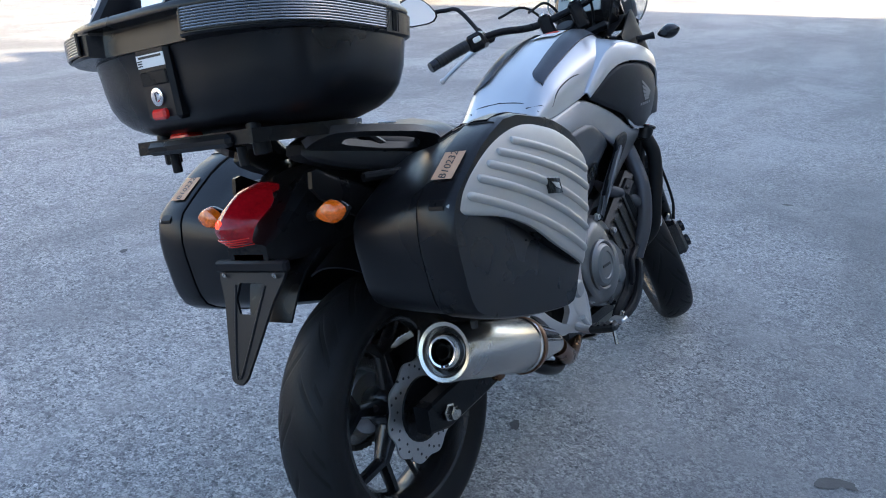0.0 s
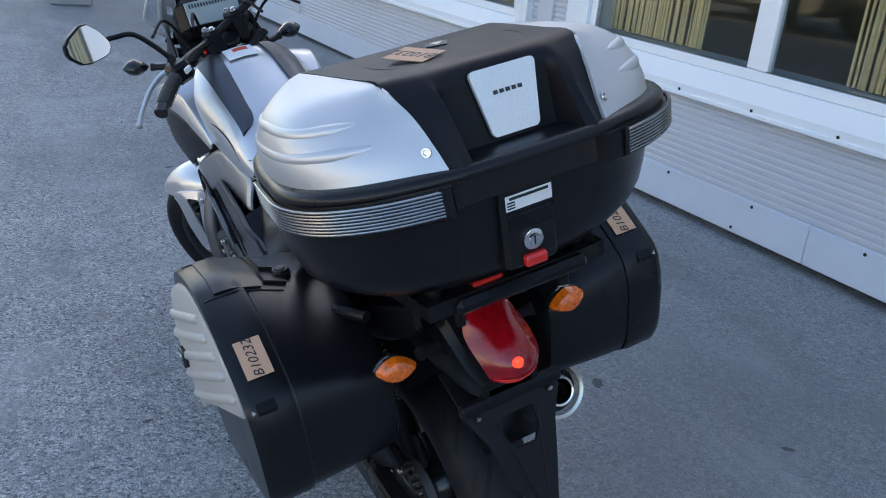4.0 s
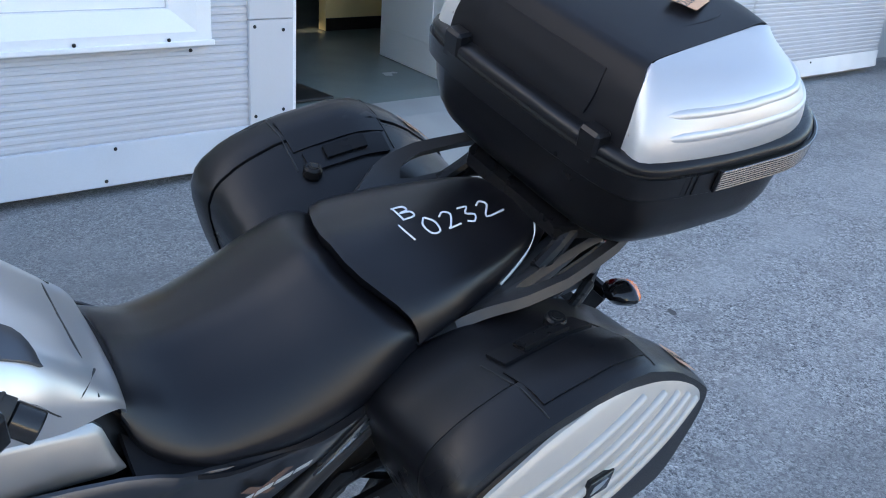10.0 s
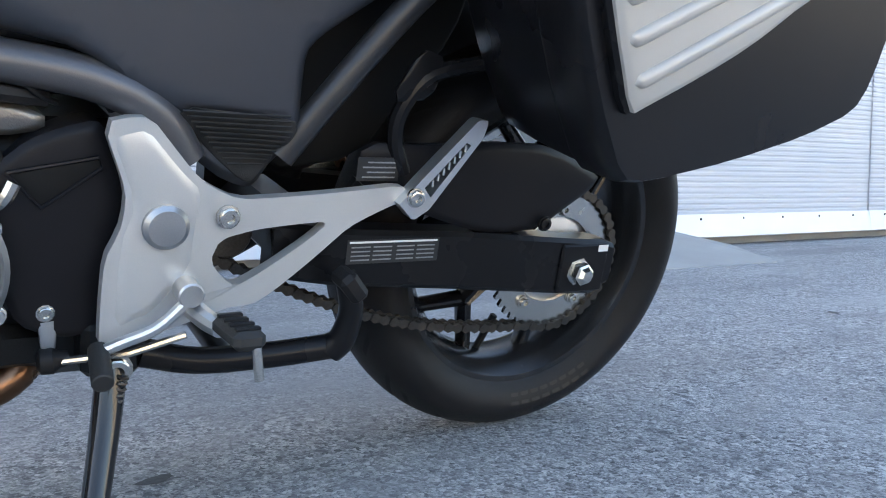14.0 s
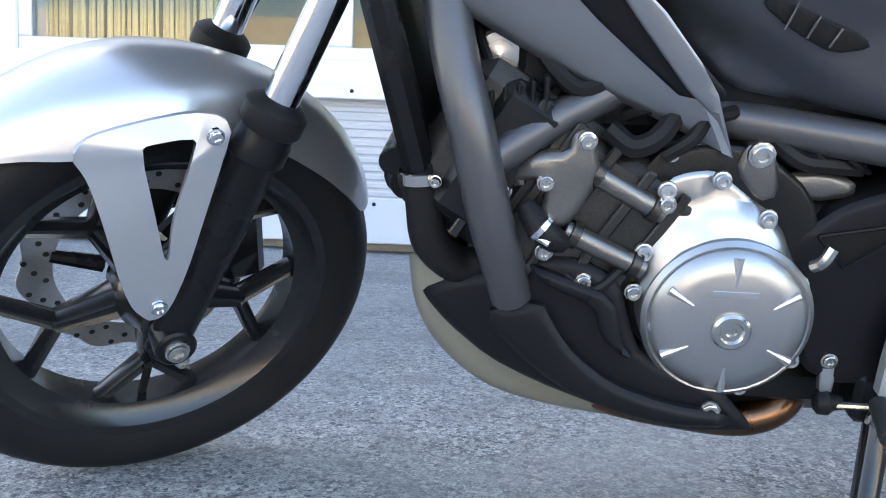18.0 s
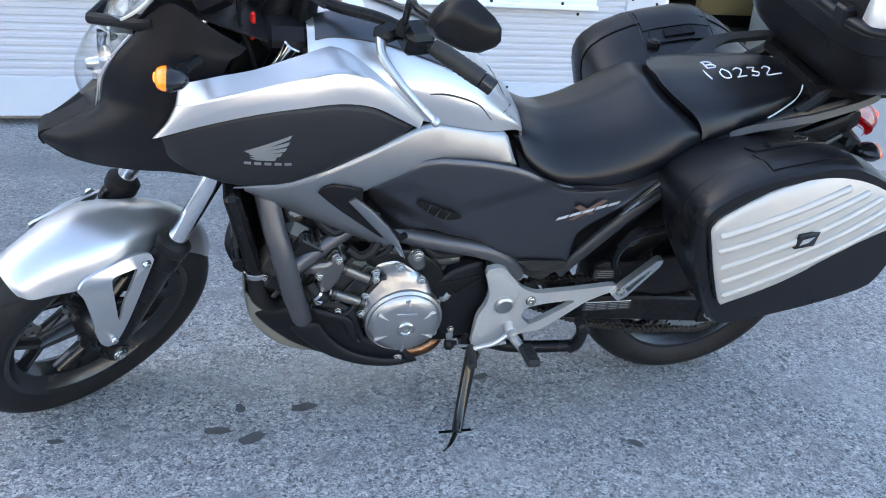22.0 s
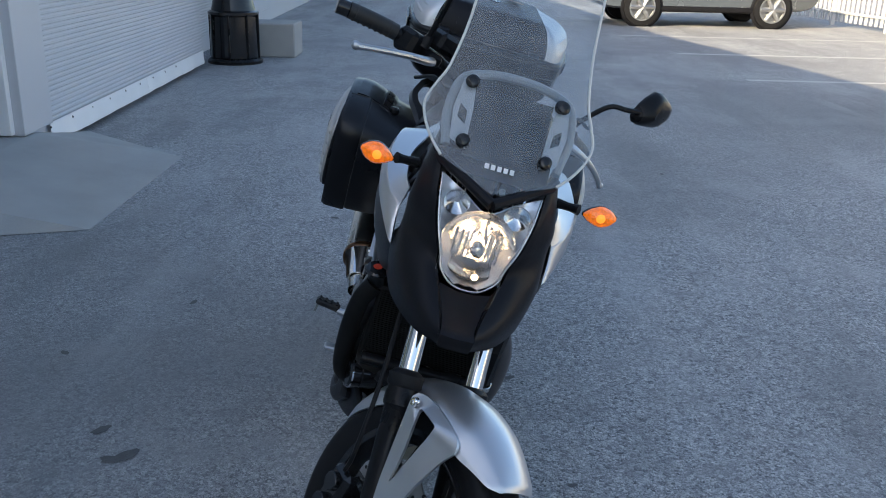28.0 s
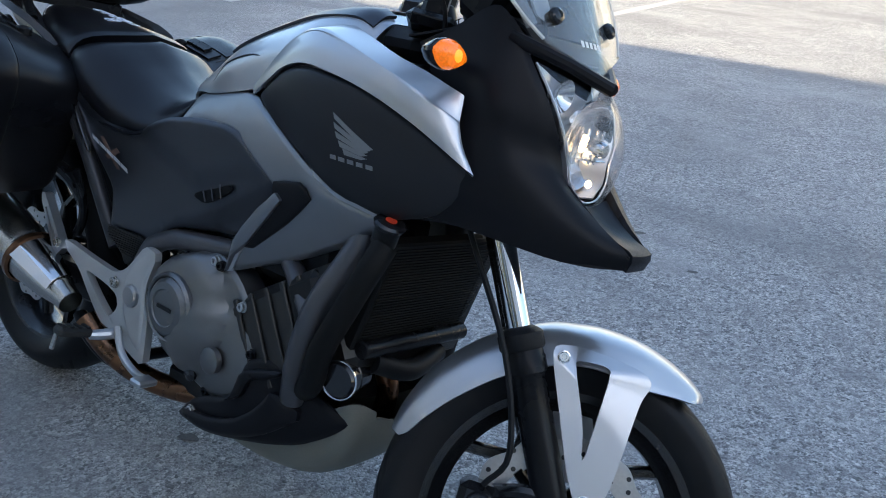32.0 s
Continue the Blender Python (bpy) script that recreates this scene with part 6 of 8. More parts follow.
part("steel_pipe", rod((1.20, -.15, .508), (1.20, .13, .510), .016), SATIN_BLACK, rad)

# belly pan
belly = rounded([(1.168, .350), (1.128, .374), (1.082, .389), (1.034, .418), (.988, .418), (.946, .397), (.930, .345), (.915, .311), (.828, .279), (.79, .238), (.778, .222), (.854, .219), (.91, .228), (.97, .243), (1.028, .258), (1.085, .278), (1.135, .312), (1.16, .336)], 1)
for side in (1, -1):
    bl = part("belly_pan", panel(belly, fit_surface([(1.17, .36, .115), (1.09, .385, .15), (1.04, .41, .162), (.94, .39, .165), (.925, .31, .182), (.83, .275, .186), (.78, .22, .18), (.90, .222, .178), (1.005, .285, .165), (1.09, .335, .14), (1.0, .35, .172), (.9, .26, .19)]), .006, .012, .008, .025, side), BLACK_PLASTIC, bike, "black belly pan wing")
    wing_y = fit_surface([(1.10, .342, .156), (1.03, .37, .182), (1.0, .32, .190), (.946, .28, .198), (.882, .26, .202), (.82, .25, .200), (.92, .246, .200), (1.02, .289, .184)])
    part("pan_wing", panel(rounded([(1.10, .342), (1.03, .372), (1.012, .34), (.99, .312), (.946, .281), (.882, .262), (.815, .254), (.812, .236), (.87, .234), (.93, .243), (.99, .262), (1.03, .284)], 1), wing_y, .010, .010, .007, .02, side), BLACK_PLASTIC, bl)
    part("pan_rim", panel(rounded([(1.045, .412), (1.015, .404), (.951, .383), (.94, .33), (.925, .315), (.935, .315), (.962, .335), (.972, .372), (1.02, .388), (1.04, .40)], 1), fit_surface([(1.04, .41, .176), (1.0, .40, .182), (.95, .38, .188), (.93, .32, .196), (.97, .36, .188)]), .010, .006, .005, .02, side), BLACK_PLASTIC, bl)
    part("pan_bolt", bolt((.835, side * .188, .254), (0, side, 0), .010, .008), STEEL, bl)
skid = []
for x, w, zt, zb in ((1.183, .06, .372, .345), (1.172, .10, .390, .30), (1.14, .112, .372, .250), (1.08, .112, .33, .202), (1.0, .108, .29, .178), (.92, .103, .25, .165), (.85, .10, .225, .165)):
    skid.append([(x, y, z) for y, z in ((-w, zt), (-w * .95, (zt + zb) / 2), (-w * .75, zb + .012), (0, zb), (w * .75, zb + .012), (w * .95, (zt + zb) / 2), (w, zt))])
part("skid_plate", sheet(skid, .005, 3, 3), SKID_GREY, bike, "beige-grey plastic skid plate")
part("sump", rbox((.62, -.11, .20), (.98, .11, .29), .03), DARK_ALLOY, bike)

# exhaust on the right
part("header_pipe", tube([(1.10, .0, .47), (1.14, .02, .38), (1.08, .05, .26), (.95, .08, .205), (.83, .095, .190), (.76, .10, .193), (.715, .085, .215), (.69, .03, .245), (.66, -.05, .24)], .021, 14), BRONZE, bike, "heat-tinted exhaust header")
part("link_pipe", tube([(.86, .03, .225), (.75, -.07, .225), (.62, -.12, .215), (.52, -.165, .25), (.44, -.19, .305)], .025, 14), BRONZE, bike, "bronzed exhaust link pipe")
E0, E1 = Vector((-.075, -.232, .487)), Vector((.40, -.205, .330))
ed = (E1 - E0).normalized()
muf = part("silencer", lathe([(.0, .054), (.003, .059), (.012, .0615), (.30, .0625), (.31, .060), (.312, .0635), (.322, .0635), (.324, .060), (.34, .056), (.42, .043), (.47, .030), (.50, .027)], E0, ed, 40, False), STEEL, bike, "polished stainless silencer")
part("end_cone", lathe([(.001, .060), (-.004, .0625), (-.008, .060), (-.006, .052), (.018, .040), (.022, .034)], E0, ed, 40, False), STEEL, muf)
part("dark_ring", lathe([(-.003, .055), (.014, .038)], E0, ed, 40, False), GLOSS_BLACK, muf)
part("outlet_collar", lathe([(.02, .036), (-.008, .034), (-.014, .031), (-.013, .027), (.0, .0215), (.02, .02)], E0, ed, 36, False), CHROME, muf)
part("tailpipe", lathe([(-.010, .0165), (-.013, .015), (-.010, .0135), (.06, .0135), (.06, .0001)], E0, ed, 28, False), DARK_ALLOY, muf)
part("heat_band", lathe([(.318, .0645), (.321, .067), (.333, .066), (.336, .060)], E0, ed, 40, False), BRONZE, muf)
part("silencer_lug", rbox((.09, -.24, .355), (.115, -.215, .40), .005), BRONZE, muf)
part("heat_shield", sheet([[E0 + ed * (.335 + .13 * u) + Vector((0, -math.cos(k), math.sin(k))) * (.064 - .024 * u) for k in (.3, .9, 1.5, 2.0)] for u in (0, .5, 1)], .003), CHROME, muf)
# rear brake caliper
part("rear_caliper", rbox((.07, -.115, .36), (.15, -.06, .42), .012), SATIN_BLACK, bike, "black rear brake caliper")
part("caliper_tag", rbox((.10, -.1165, .385), (.125, -.1155, .40), .0003), RED_PRINT, bike)
part("shock_absorber", tube([(.40, 0, .42), (.36, 0, .60), (.34, 0, .70)], .03, 14), SATIN_BLACK, bike)
coil = [(.40 - .055 * f + .042 * math.cos(f * 50), .042 * math.sin(f * 50), .43 + .25 * f) for f in [i / 90 for i in range(91)]]
part("shock_spring", tube(coil, .006, 6, 1), DARK_ALLOY, bike)


# ---- bodywork ----
shroud_y = fit_surface([(1.355, .848, .160), (1.28, .978, .178), (1.11, .896, .226), (.86, .88, .165), (.94, .84, .186), (1.21, .739, .162), (1.11, .752, .180), (1.02, .955, .207), (1.226, .755, .166), (.90, .93, .178), (1.15, .945, .216), (1.32, .79, .160), (1.02, .81, .200)])
wing_out = rounded([(1.358, .846), (1.263, .903), (1.145, .943), (1.021, .953), (.956, .938), (.875, .888), (.857, .877), (.939, .838), (1.015, .809), (1.058, .780), (1.111, .752), (1.21, .738), (1.29, .764), (1.34, .80)], 1)
lower_y = fit_surface([(1.21, .735, .158), (1.05, .77, .190), (.94, .833, .182), (.83, .881, .152), (.684, .851, .132), (.65, .844, .128), (.622, .775, .168), (.713, .79, .172), (.81, .798, .174), (.95, .732, .172), (.988, .71, .168), (.879, .618, .166), (.845, .54, .152), (.906, .565, .150), (1.005, .607, .142), (1.112, .644, .134)])
lower_out = rounded([(1.213, .734), (1.111, .748), (1.053, .774), (.938, .834), (.829, .882), (.75, .866), (.684, .852), (.650, .845), (.634, .80), (.622, .776), (.713, .790), (.81, .797), (.883, .769), (.950, .731), (.990, .710), (.935, .665), (.879, .616), (.858, .575), (.840, .536), (.906, .565), (1.005, .607), (1.112, .664)], 1)
cover_y = fit_surface([(.95, .72, .162), (.81, .79, .172), (.62, .77, .174), (.733, .658, .170), (.372, .691, .175), (.512, .646, .167), (.29, .765, .180), (.51, .73, .180), (.435, .458, .163), (.53, .447, .170), (.63, .54, .165), (.856, .604, .160), (.6, .62, .176)])
cover_out = rounded([(.952, .726), (.890, .780), (.815, .812), (.712, .806), (.618, .788), (.51, .731), (.375, .730), (.29, .768), (.262, .772), (.305, .712), (.334, .684), (.385, .648), (.432, .612), (.446, .594), (.447, .55), (.445, .508), (.462, .470), (.482, .437), (.498, .436), (.53, .450), (.60, .508), (.632, .54), (.668, .578), (.76, .592), (.856, .606), (.90, .645), (.933, .684)], 1)


def cover_relief(x, z):
    """The cover's folds: it falls in below one crease and swells out above another."""
    low = float(np.interp(x, (.40, .423, .489, .604, .689, .737, .795, .853, .95), (.46, .489, .52, .541, .594, .613, .655, .690, .74)))
    high = float(np.interp(x, (.35, .60, .735, .86), (.80, .712, .668, .72)))
    return -min(.026, .55 * max(0, low - z)) + min(.010, .28 * max(0, z - high))


for side in (1, -1):
    w = part("side_fairing", panel(wing_out, shroud_y, .006, .010, .006, .03, side), FAIRING_DARK, bike, "graphite side fairing with a pale wing emblem")
    # plain wing emblem: five feathers that fan out from a root
    fe = Shape()
    root = (1.206, .838)
    for k, (ex, ez) in enumerate(((1.109, .891), (1.112, .876), (1.117, .862), (1.125, .849), (1.135, .838))):
        sx, sz = root[0] + (ex - root[0]) * (.10 + .05 * k), root[1] + (ez - root[1]) * (.10 + .05 * k) + .003 * (2 - k)
        fe += panel([(sx, sz), (ex, ez), (ex + .004, ez - .0095), (sx - .012, sz - .004)], lambda x, z: shroud_y(x, z) + .0012, .001, 0, 0, .02, side)
    part("wing_emblem", fe, SILVER_PRINT, w, "pale grey feathered emblem", 0)
    ba = Shape()
    for k in range(5):
        ba += panel([(1.107 + .019 * k, .816), (1.120 + .019 * k, .816), (1.120 + .019 * k, .823), (1.107 + .019 * k, .823)], lambda x, z: shroud_y(x, z) + .0012, .001, 0, 0, .02, side)
    part("emblem_bars", ba, SILVER_PRINT, w, "", 0)
    lo = part("side_trim", panel(lower_out, lower_y, .006, .010, .006, .03, side), GREY_SILVER, bike, "dark silver side trim")
    part("trim_scoop", panel([(1.048, .731), (1.036, .748), (1.021, .755), (.985, .749), (.957, .741), (.954, .703), (.905, .653), (.862, .610), (.860, .600), (.872, .597), (.906, .602), (.950, .638), (.993, .674), (1.025, .705)], lambda x, z: lower_y(x, z) + .007, .009, .005, .003, .02, side), BLACK_PLASTIC, lo)
    part("trim_edge", panel([(1.215, .737), (1.111, .7505), (1.058, .774), (1.05, .786), (1.10, .762), (1.213, .741)], lambda x, z: lower_y(x, z) + .005, .003, 0, 0, .03, side), SILVER, lo)
    part("trim_strip", panel([(.972, .724), (.931, .686), (.892, .640), (.870, .607), (.852, .556), (.844, .540), (.864, .577), (.900, .610), (.950, .670), (.985, .714)], lambda x, z: lower_y(x, z) + .015, .010, .003, .002, .02, side), GREY_SILVER, lo)
    part("trim_tip", panel([(.866, .6), (.842, .538), (.853, .542), (.875, .585), (.885, .598)], lambda x, z: lower_y(x, z) + .003, .003, 0, 0, .03, side), SILVER, lo)
    sc = part("side_cover", panel(cover_out, cover_y, .006, .012, .007, .014, side, relief=cover_relief), GRAPHITE, bike, "matt graphite side cover with a slotted vent")
    part("vent", panel(rounded([(.840, .694), (.828, .703), (.800, .690), (.737, .666), (.732, .656), (.766, .650), (.800, .666)], 1), lambda x, z: cover_y(x, z) + .0075 + cover_relief(x, z), .003, .002, .001, .012, side), VENT_BLACK, sc, "black slotted vent")
    for k in range(3):
        vx, vz = .812 - .022 * k, .6715 - .0075 * k
        part("vent_slat", tube([(vx - .006, side * (cover_y(vx, vz) + .0105 + cover_relief(vx, vz)), vz + .026 - .004 * k), (vx + .004, side * (cover_y(vx, vz) + .0105 + cover_relief(vx, vz)), vz)], .0016, 6), GRAPHITE, sc)
    pad = part("rubber_pad", panel(rounded([(.594, .531), (.455, .523), (.452, .506), (.472, .466), (.488, .444), (.502, .446), (.53, .470)], 1), lambda x, z: cover_y(x, z) + .006 + cover_relief(x, z), .003, .002, .001, .015, side), GRIP_RUBBER, sc, "ribbed black knee pad")
    for k in range(11):
        pz = .466 + .006 * k
        x0, x1 = float(np.interp(pz, (.46, .531), (.520, .588))), float(np.interp(pz, (.45, .466, .506, .523), (.482, .472, .452, .456)))
        part("pad_rib", tube([(x, side * (cover_y(x, pz) + .0085 + cover_relief(x, pz)), pz) for x in (x0 - .006, (x0 + x1) / 2, x1 + .006)], .0014, 5, 2), GRIP_RUBBER, pad)
    # model mark: slanted plain bars
    nm = Shape()
    for k in range(5):
        x, z = (.514 - k * .0285, .646 + k * .0092)
        for p in ([(x, z + .003), (x - .024, z + .0108), (x - .028, z + .0195), (x - .004, z + .0117)],):
            nm += panel(p, lambda x, z: cover_y(x, z) + .009, .001, 0, 0, .02, side)
    part("model_mark", nm, MARK_SILVER, sc, "slanted pale mark bars", 0)
    xm = Shape()
    for p in ([(.484, .649), (.472, .648), (.402, .703), (.414, .706)], [(.425, .668), (.437, .662), (.478, .684), (.466, .692)]):
        xm += panel(p, lambda x, z: cover_y(x, z) + .0078, .001, 0, 0, .02, side)
    part("model_cross", xm, BRONZE_PRINT, sc, "copper crossed strokes", 0)

    # upper silver fairing that rolls over to the tank
    rows = [[(1.358, .158, .846), (1.331, .163, .882), (1.315, .162, .916), (1.313, .160, .921), (1.306, .150, .958)],
            [(1.345, .166, .856), (1.325, .170, .888), (1.310, .169, .920), (1.308, .166, .925), (1.300, .154, .962)],
            [(1.30, .186, .884), (1.294, .188, .910), (1.287, .186, .934), (1.286, .183, .938), (1.276, .160, .969)],
            [(1.25, .204, .910), (1.247, .205, .932), (1.244, .202, .953), (1.243, .198, .957), (1.236, .164, .980)],
            [(1.18, .215, .934), (1.18, .214, .955), (1.177, .209, .975), (1.176, .204, .979), (1.172, .164, .994)],
            [(1.10, .217, .949), (1.10, .213, .972), (1.096, .204, .996), (1.095, .198, 1.000), (1.09, .144, 1.014)],
            [(1.02, .208, .955), (1.02, .204, .984), (1.018, .193, 1.008), (1.017, .187, 1.012), (1.015, .125, 1.026)],
            [(.955, .194, .940), (.955, .191, .962), (.952, .183, .981), (.952, .178, .984), (.95, .138, .992)],
            [(.90, .179, .907), (.898, .177, .922), (.896, .172, .934), (.895, .168, .937), (.892, .146, .940)],
            [(.855, .166, .878), (.853, .165, .883), (.850, .162, .888), (.849, .160, .890), (.842, .144, .886)]]
    rows = [[(x, side * y, z) for x, y, z in r] for r in rows]
    part("upper_fairing", sheet(rows if side > 0 else [r[::-1] for r in rows], .005, 4, 4), SILVER, bike, "bright silver upper fairing")

# tank lid
sec = [(.608, .108, .815, .104, .825, .072, .836, .840), (.614, .114, .838, .108, .850, .076, .864, .869), (.636, .122, .848, .116, .868, .082, .884, .890), (.684, .136, .852, .128, .893, .094, .925, .934), (.73, .142, .860, .140, .915, .100, .957, .966), (.80, .150, .876, .148, .942, .104, .990, 1.000), (.87, .160, .894, .156, .964, .107, 1.017, 1.028), (.95, .170, .910, .164, .984, .110, 1.043, 1.055), (1.03, .168, .922, .158, .992, .106, 1.052, 1.066), (1.075, .150, .93, .138, .985, .090, 1.040, 1.052)]
tank_rows = [[(x, -y0, z0), (x, -y1, z1), (x, -y2, z2), (x, -y2 * .5, (z2 * .3 + zc * .7)), (x, 0, zc), (x, y2 * .5, (z2 * .3 + zc * .7)), (x, y2, z2), (x, y1, z1), (x, y0, z0)] for x, y0, z0, y1, z1, y2, z2, zc in sec]
tank = part("tank_lid", sheet([r[::-1] for r in tank_rows], .006, 5, 5), SILVER, bike, "silver luggage lid in the tank's place")


def tank_top(x, y):
    xs = [s[0] for s in sec]
    cols = list(zip(*sec))
    g = [float(np.interp(x, xs, c)) for c in cols]
    ys = [0, g[5] * .5, g[5], g[3], g[1]]
    return float(np.interp(abs(y), ys, [g[7], g[6] * .3 + g[7] * .7, g[6], g[4], g[2]]))


for side in (1, -1):
    rows = []
    for x, a, b in ((.707, .104, .108), (.728, .071, .109), (.78, .068, .112), (.85, .065, .116), (.93, .062, .119), (1.02, .058, .118), (1.06, .058, .110)):
        rows.append([(x, side * (a + (b - a) * f), tank_top(x, a + (b - a) * f) + .0045) for f in (0, .5, 1)])
    part("tank_stripe", sheet(rows if side > 0 else [r[::-1] for r in rows], .006, 3, 4), GRAPHITE, tank, "matt black tapered inlay")
    part("lid_gap", tube([(x, side * y, tank_top(x, y) + .0008) for x, y in ((1.04, .160), (.95, .166), (.87, .157), (.80, .148), (.73, .139), (.69, .133), (.664, .118), (.640, .085))], .0019, 6), LABEL_BLACK, tank)
    # seam along the lid's rear step
    part("lid_seam", tube([(.655, 0, tank_top(.655, 0) + .0005), (.652, side * .07, tank_top(.652, .07) + .0005), (.646, side * .118, tank_top(.646, .118) + .0005)], .0016, 6), LABEL_BLACK, tank)
part("lid_sticker", sheet([[(x, y, tank_top(x, y) + .005) for y in (-.035, 0, .045)] for x in (.955, .99, 1.03)], .001, 3, 3), LABEL_WHITE, tank, "white lid sticker with a red mark")
part("sticker_mark", sheet([[(x, y, tank_top(x, y) + .0065) for y in (-.02, 0, .02)] for x in (1.0, 1.02)], .001, 3, 3), RED_PRINT, tank)
part("lid_lock", lathe([(0, .016), (.004, .016), (.005, .009), (.005, .0001)], (1.085, -.02, 1.062), (.1, 0, 1), 20), STEEL, tank)
part("lid_hinge_cover", rbox((1.06, -.10, .99), (1.16, .10, 1.045), .02), BLACK_PLASTIC, bike, "black cockpit infill")

# cowl round the headlamp with the beak
cowl = [[(1.572, .030, .757), (1.50, .088, .752), (1.40, .135, .762), (1.28, .150, .764), (1.20, .150, .742)],
        [(1.578, .032, .780), (1.51, .090, .795), (1.41, .143, .820), (1.30, .164, .835), (1.22, .160, .82)],
        [(1.525, .045, .815), (1.478, .095, .840), (1.40, .146, .865), (1.31, .152, .87), (1.23, .140, .86)],
        [(1.466, .066, .862), (1.440, .100, .885), (1.38, .146, .905), (1.315, .147, .91), (1.24, .138, .90)],
        [(1.452, .074, .897), (1.425, .108, .915), (1.37, .148, .93), (1.31, .145, .935), (1.235, .138, .93)],
        [(1.444, .089, .936), (1.415, .116, .950), (1.365, .150, .962), (1.305, .143, .968), (1.23, .140, .97)],
        [(1.418, .102, .987), (1.395, .120, 1.000), (1.35, .142, 1.008), (1.29, .142, 1.005), (1.22, .140, 1.0)],
        [(1.380, .108, 1.038), (1.366, .122, 1.045), (1.33, .135, 1.045), (1.27, .136, 1.03), (1.20, .136, 1.012)],
        [(1.368, .112, 1.062), (1.345, .120, 1.085), (1.31, .125, 1.10), (1.25, .130, 1.06), (1.19, .138, 1.025)]]
cw = part("cowl", sheet(cowl, .005, 4, 4), BLACK_PLASTIC, bike, "matt black headlamp cowl with a pointed beak")
part("cowl_half", sheet([[(x, -y, z) for x, y, z in r[::-1]] for r in cowl], .005, 4, 4), BLACK_PLASTIC, cw)
nose = [[(1.572, y, .757) for y in (.030, 0, -.030)], [(1.578, .032, .780), (1.581, 0, .779), (1.578, -.032, .780)], [(1.552, .032, .790), (1.552, 0, .788), (1.552, -.032, .790)], [(1.515, .040, .808), (1.512, 0, .802), (1.515, -.040, .808)], [(1.474, .052, .836), (1.474, 0, .826), (1.474, -.052, .836)]]
part("beak_front", sheet([r[::-1] for r in nose][::-1], .005, 3, 3), BLACK_PLASTIC, cw)
for side in (1, -1):
    ed = [[(1.578, side * .032, .780), (1.578, side * .032, .779)], [(1.525, side * .045, .815), (1.552, side * .030, .788)], [(1.468, side * .062, .862), (1.480, side * .045, .828)]]
    part("beak_inner", sheet(ed if side < 0 else [r[::-1] for r in ed], .003, 3, 4), SATIN_BLACK, cw)
part("beak_underside", sheet([[(1.572, y, .757) for y in (.03, 0, -.03)], [(1.50, .088, .752), (1.50, 0, .742), (1.50, -.088, .752)], [(1.34, .145, .765), (1.34, 0, .76), (1.34, -.145, .765)], [(1.22, .15, .745), (1.22, 0, .76), (1.22, -.15, .745)]], .004, 3, 3), BLACK_PLASTIC, cw)
for sg in (1, -1):
    part("lamp_brow", tube([(1.350, sg * .124, 1.062), (1.372, sg * .113, 1.053), (1.420, sg * .062, 1.036), (1.466, 0, 1.012)], [.008, .011, .011, .0115], 10, 5, False), BLACK_PLASTIC, cw)
# headlamp
half_lens = [[(1.390, .096, 1.029), (1.434, .05, 1.009), (1.470, 0, .987)], [(1.425, .090, .985), (1.466, .048, .972), (1.488, 0, .958)], [(1.452, .077, .934), (1.488, .042, .925), (1.503, 0, .918)], [(1.460, .062, .893), (1.490, .034, .884), (1.502, 0, .878)], [(1.466, .052, .862), (1.483, .026, .848), (1.489, 0, .842)], [(1.471, .022, .838), (1.477, .011, .834), (1.480, 0, .832)]]
half_lens = [[(x, y * 1.05, z) for x, y, z in r] for r in half_lens]
lens_rows = [r + [(x, -y, z) for x, y, z in r[::-1][1:]] for r in half_lens]
shell_rows = []
for i, r in enumerate(lens_rows):
    wide = max(p[1] for p in r)
    deep = .094 * math.sin(math.pi * (i + .25) / 5.5) ** .6
    shell_rows.append([(x - .004 - deep * (1 - (abs(y) / wide) ** 4), y * .985, .93 + (z - .93) * .985) for x, y, z in r[::-1]])
lamp = part("headlamp", sheet(shell_rows, .003, 4, 4), LAMP_SHELL, bike, "lit clear headlamp with a chromed reflector")
ln = part("lens", sheet([r[::-1] for r in lens_rows], .0025, 4, 4), LENS, lamp)
ln.visible_shadow = False
part("reflector_bowl", lathe([(0, .012), (.004, .034), (.014, .056), (.03, .070), (.040, .0745), (.036, .071)], (1.408, 0, .925), (1, 0, -.12), 32, False), REFLECTOR, lamp)
part("bulb_shield", lathe([(0, .012), (.02, .014), (.03, .011), (.034, .0001)], (1.452, 0, .922), (1, 0, -.12), 18), CHROME, lamp)
part("bulb", lathe([(0, .005), (.005, .014), (.014, .014), (.020, .005)], (1.428, 0, .924), (1, 0, -.12), 14), WARM_GLOW, lamp)
for y in (.055, -.055):
    part("side_reflector", lathe([(0, .006), (.006, .018), (.016, .026)], (1.41, y * 1.1, .99), (1, 0, -.1), 20, False), REFLECTOR, lamp)
fl = Shape()
for k in range(9):
    fl += tube([(1.437 + .012 * math.sin(k), -.045 + k * .011, .895), (1.445 + .01 * math.sin(k), -.045 + k * .011, .95)], .0028, 6, smooth=False)
fl.v = [p + Vector((-.006, 0, -.004)) for p in fl.v]
part("reflector_flutes", fl, REFLECTOR, lamp)
# plate added under the bulb to keep its light off the beak
part("glare_shield", rbox((1.425, -.026, .899), (1.472, .026, .902), .001), REFLECTOR, lamp)
part("position_lamp", lathe([(0, .004), (.004, .007), (.008, .004)], (1.455, .012, .862), (1, 0, 0), 12), WARM_GLOW, lamp)
edge = [r[0] for r in half_lens]
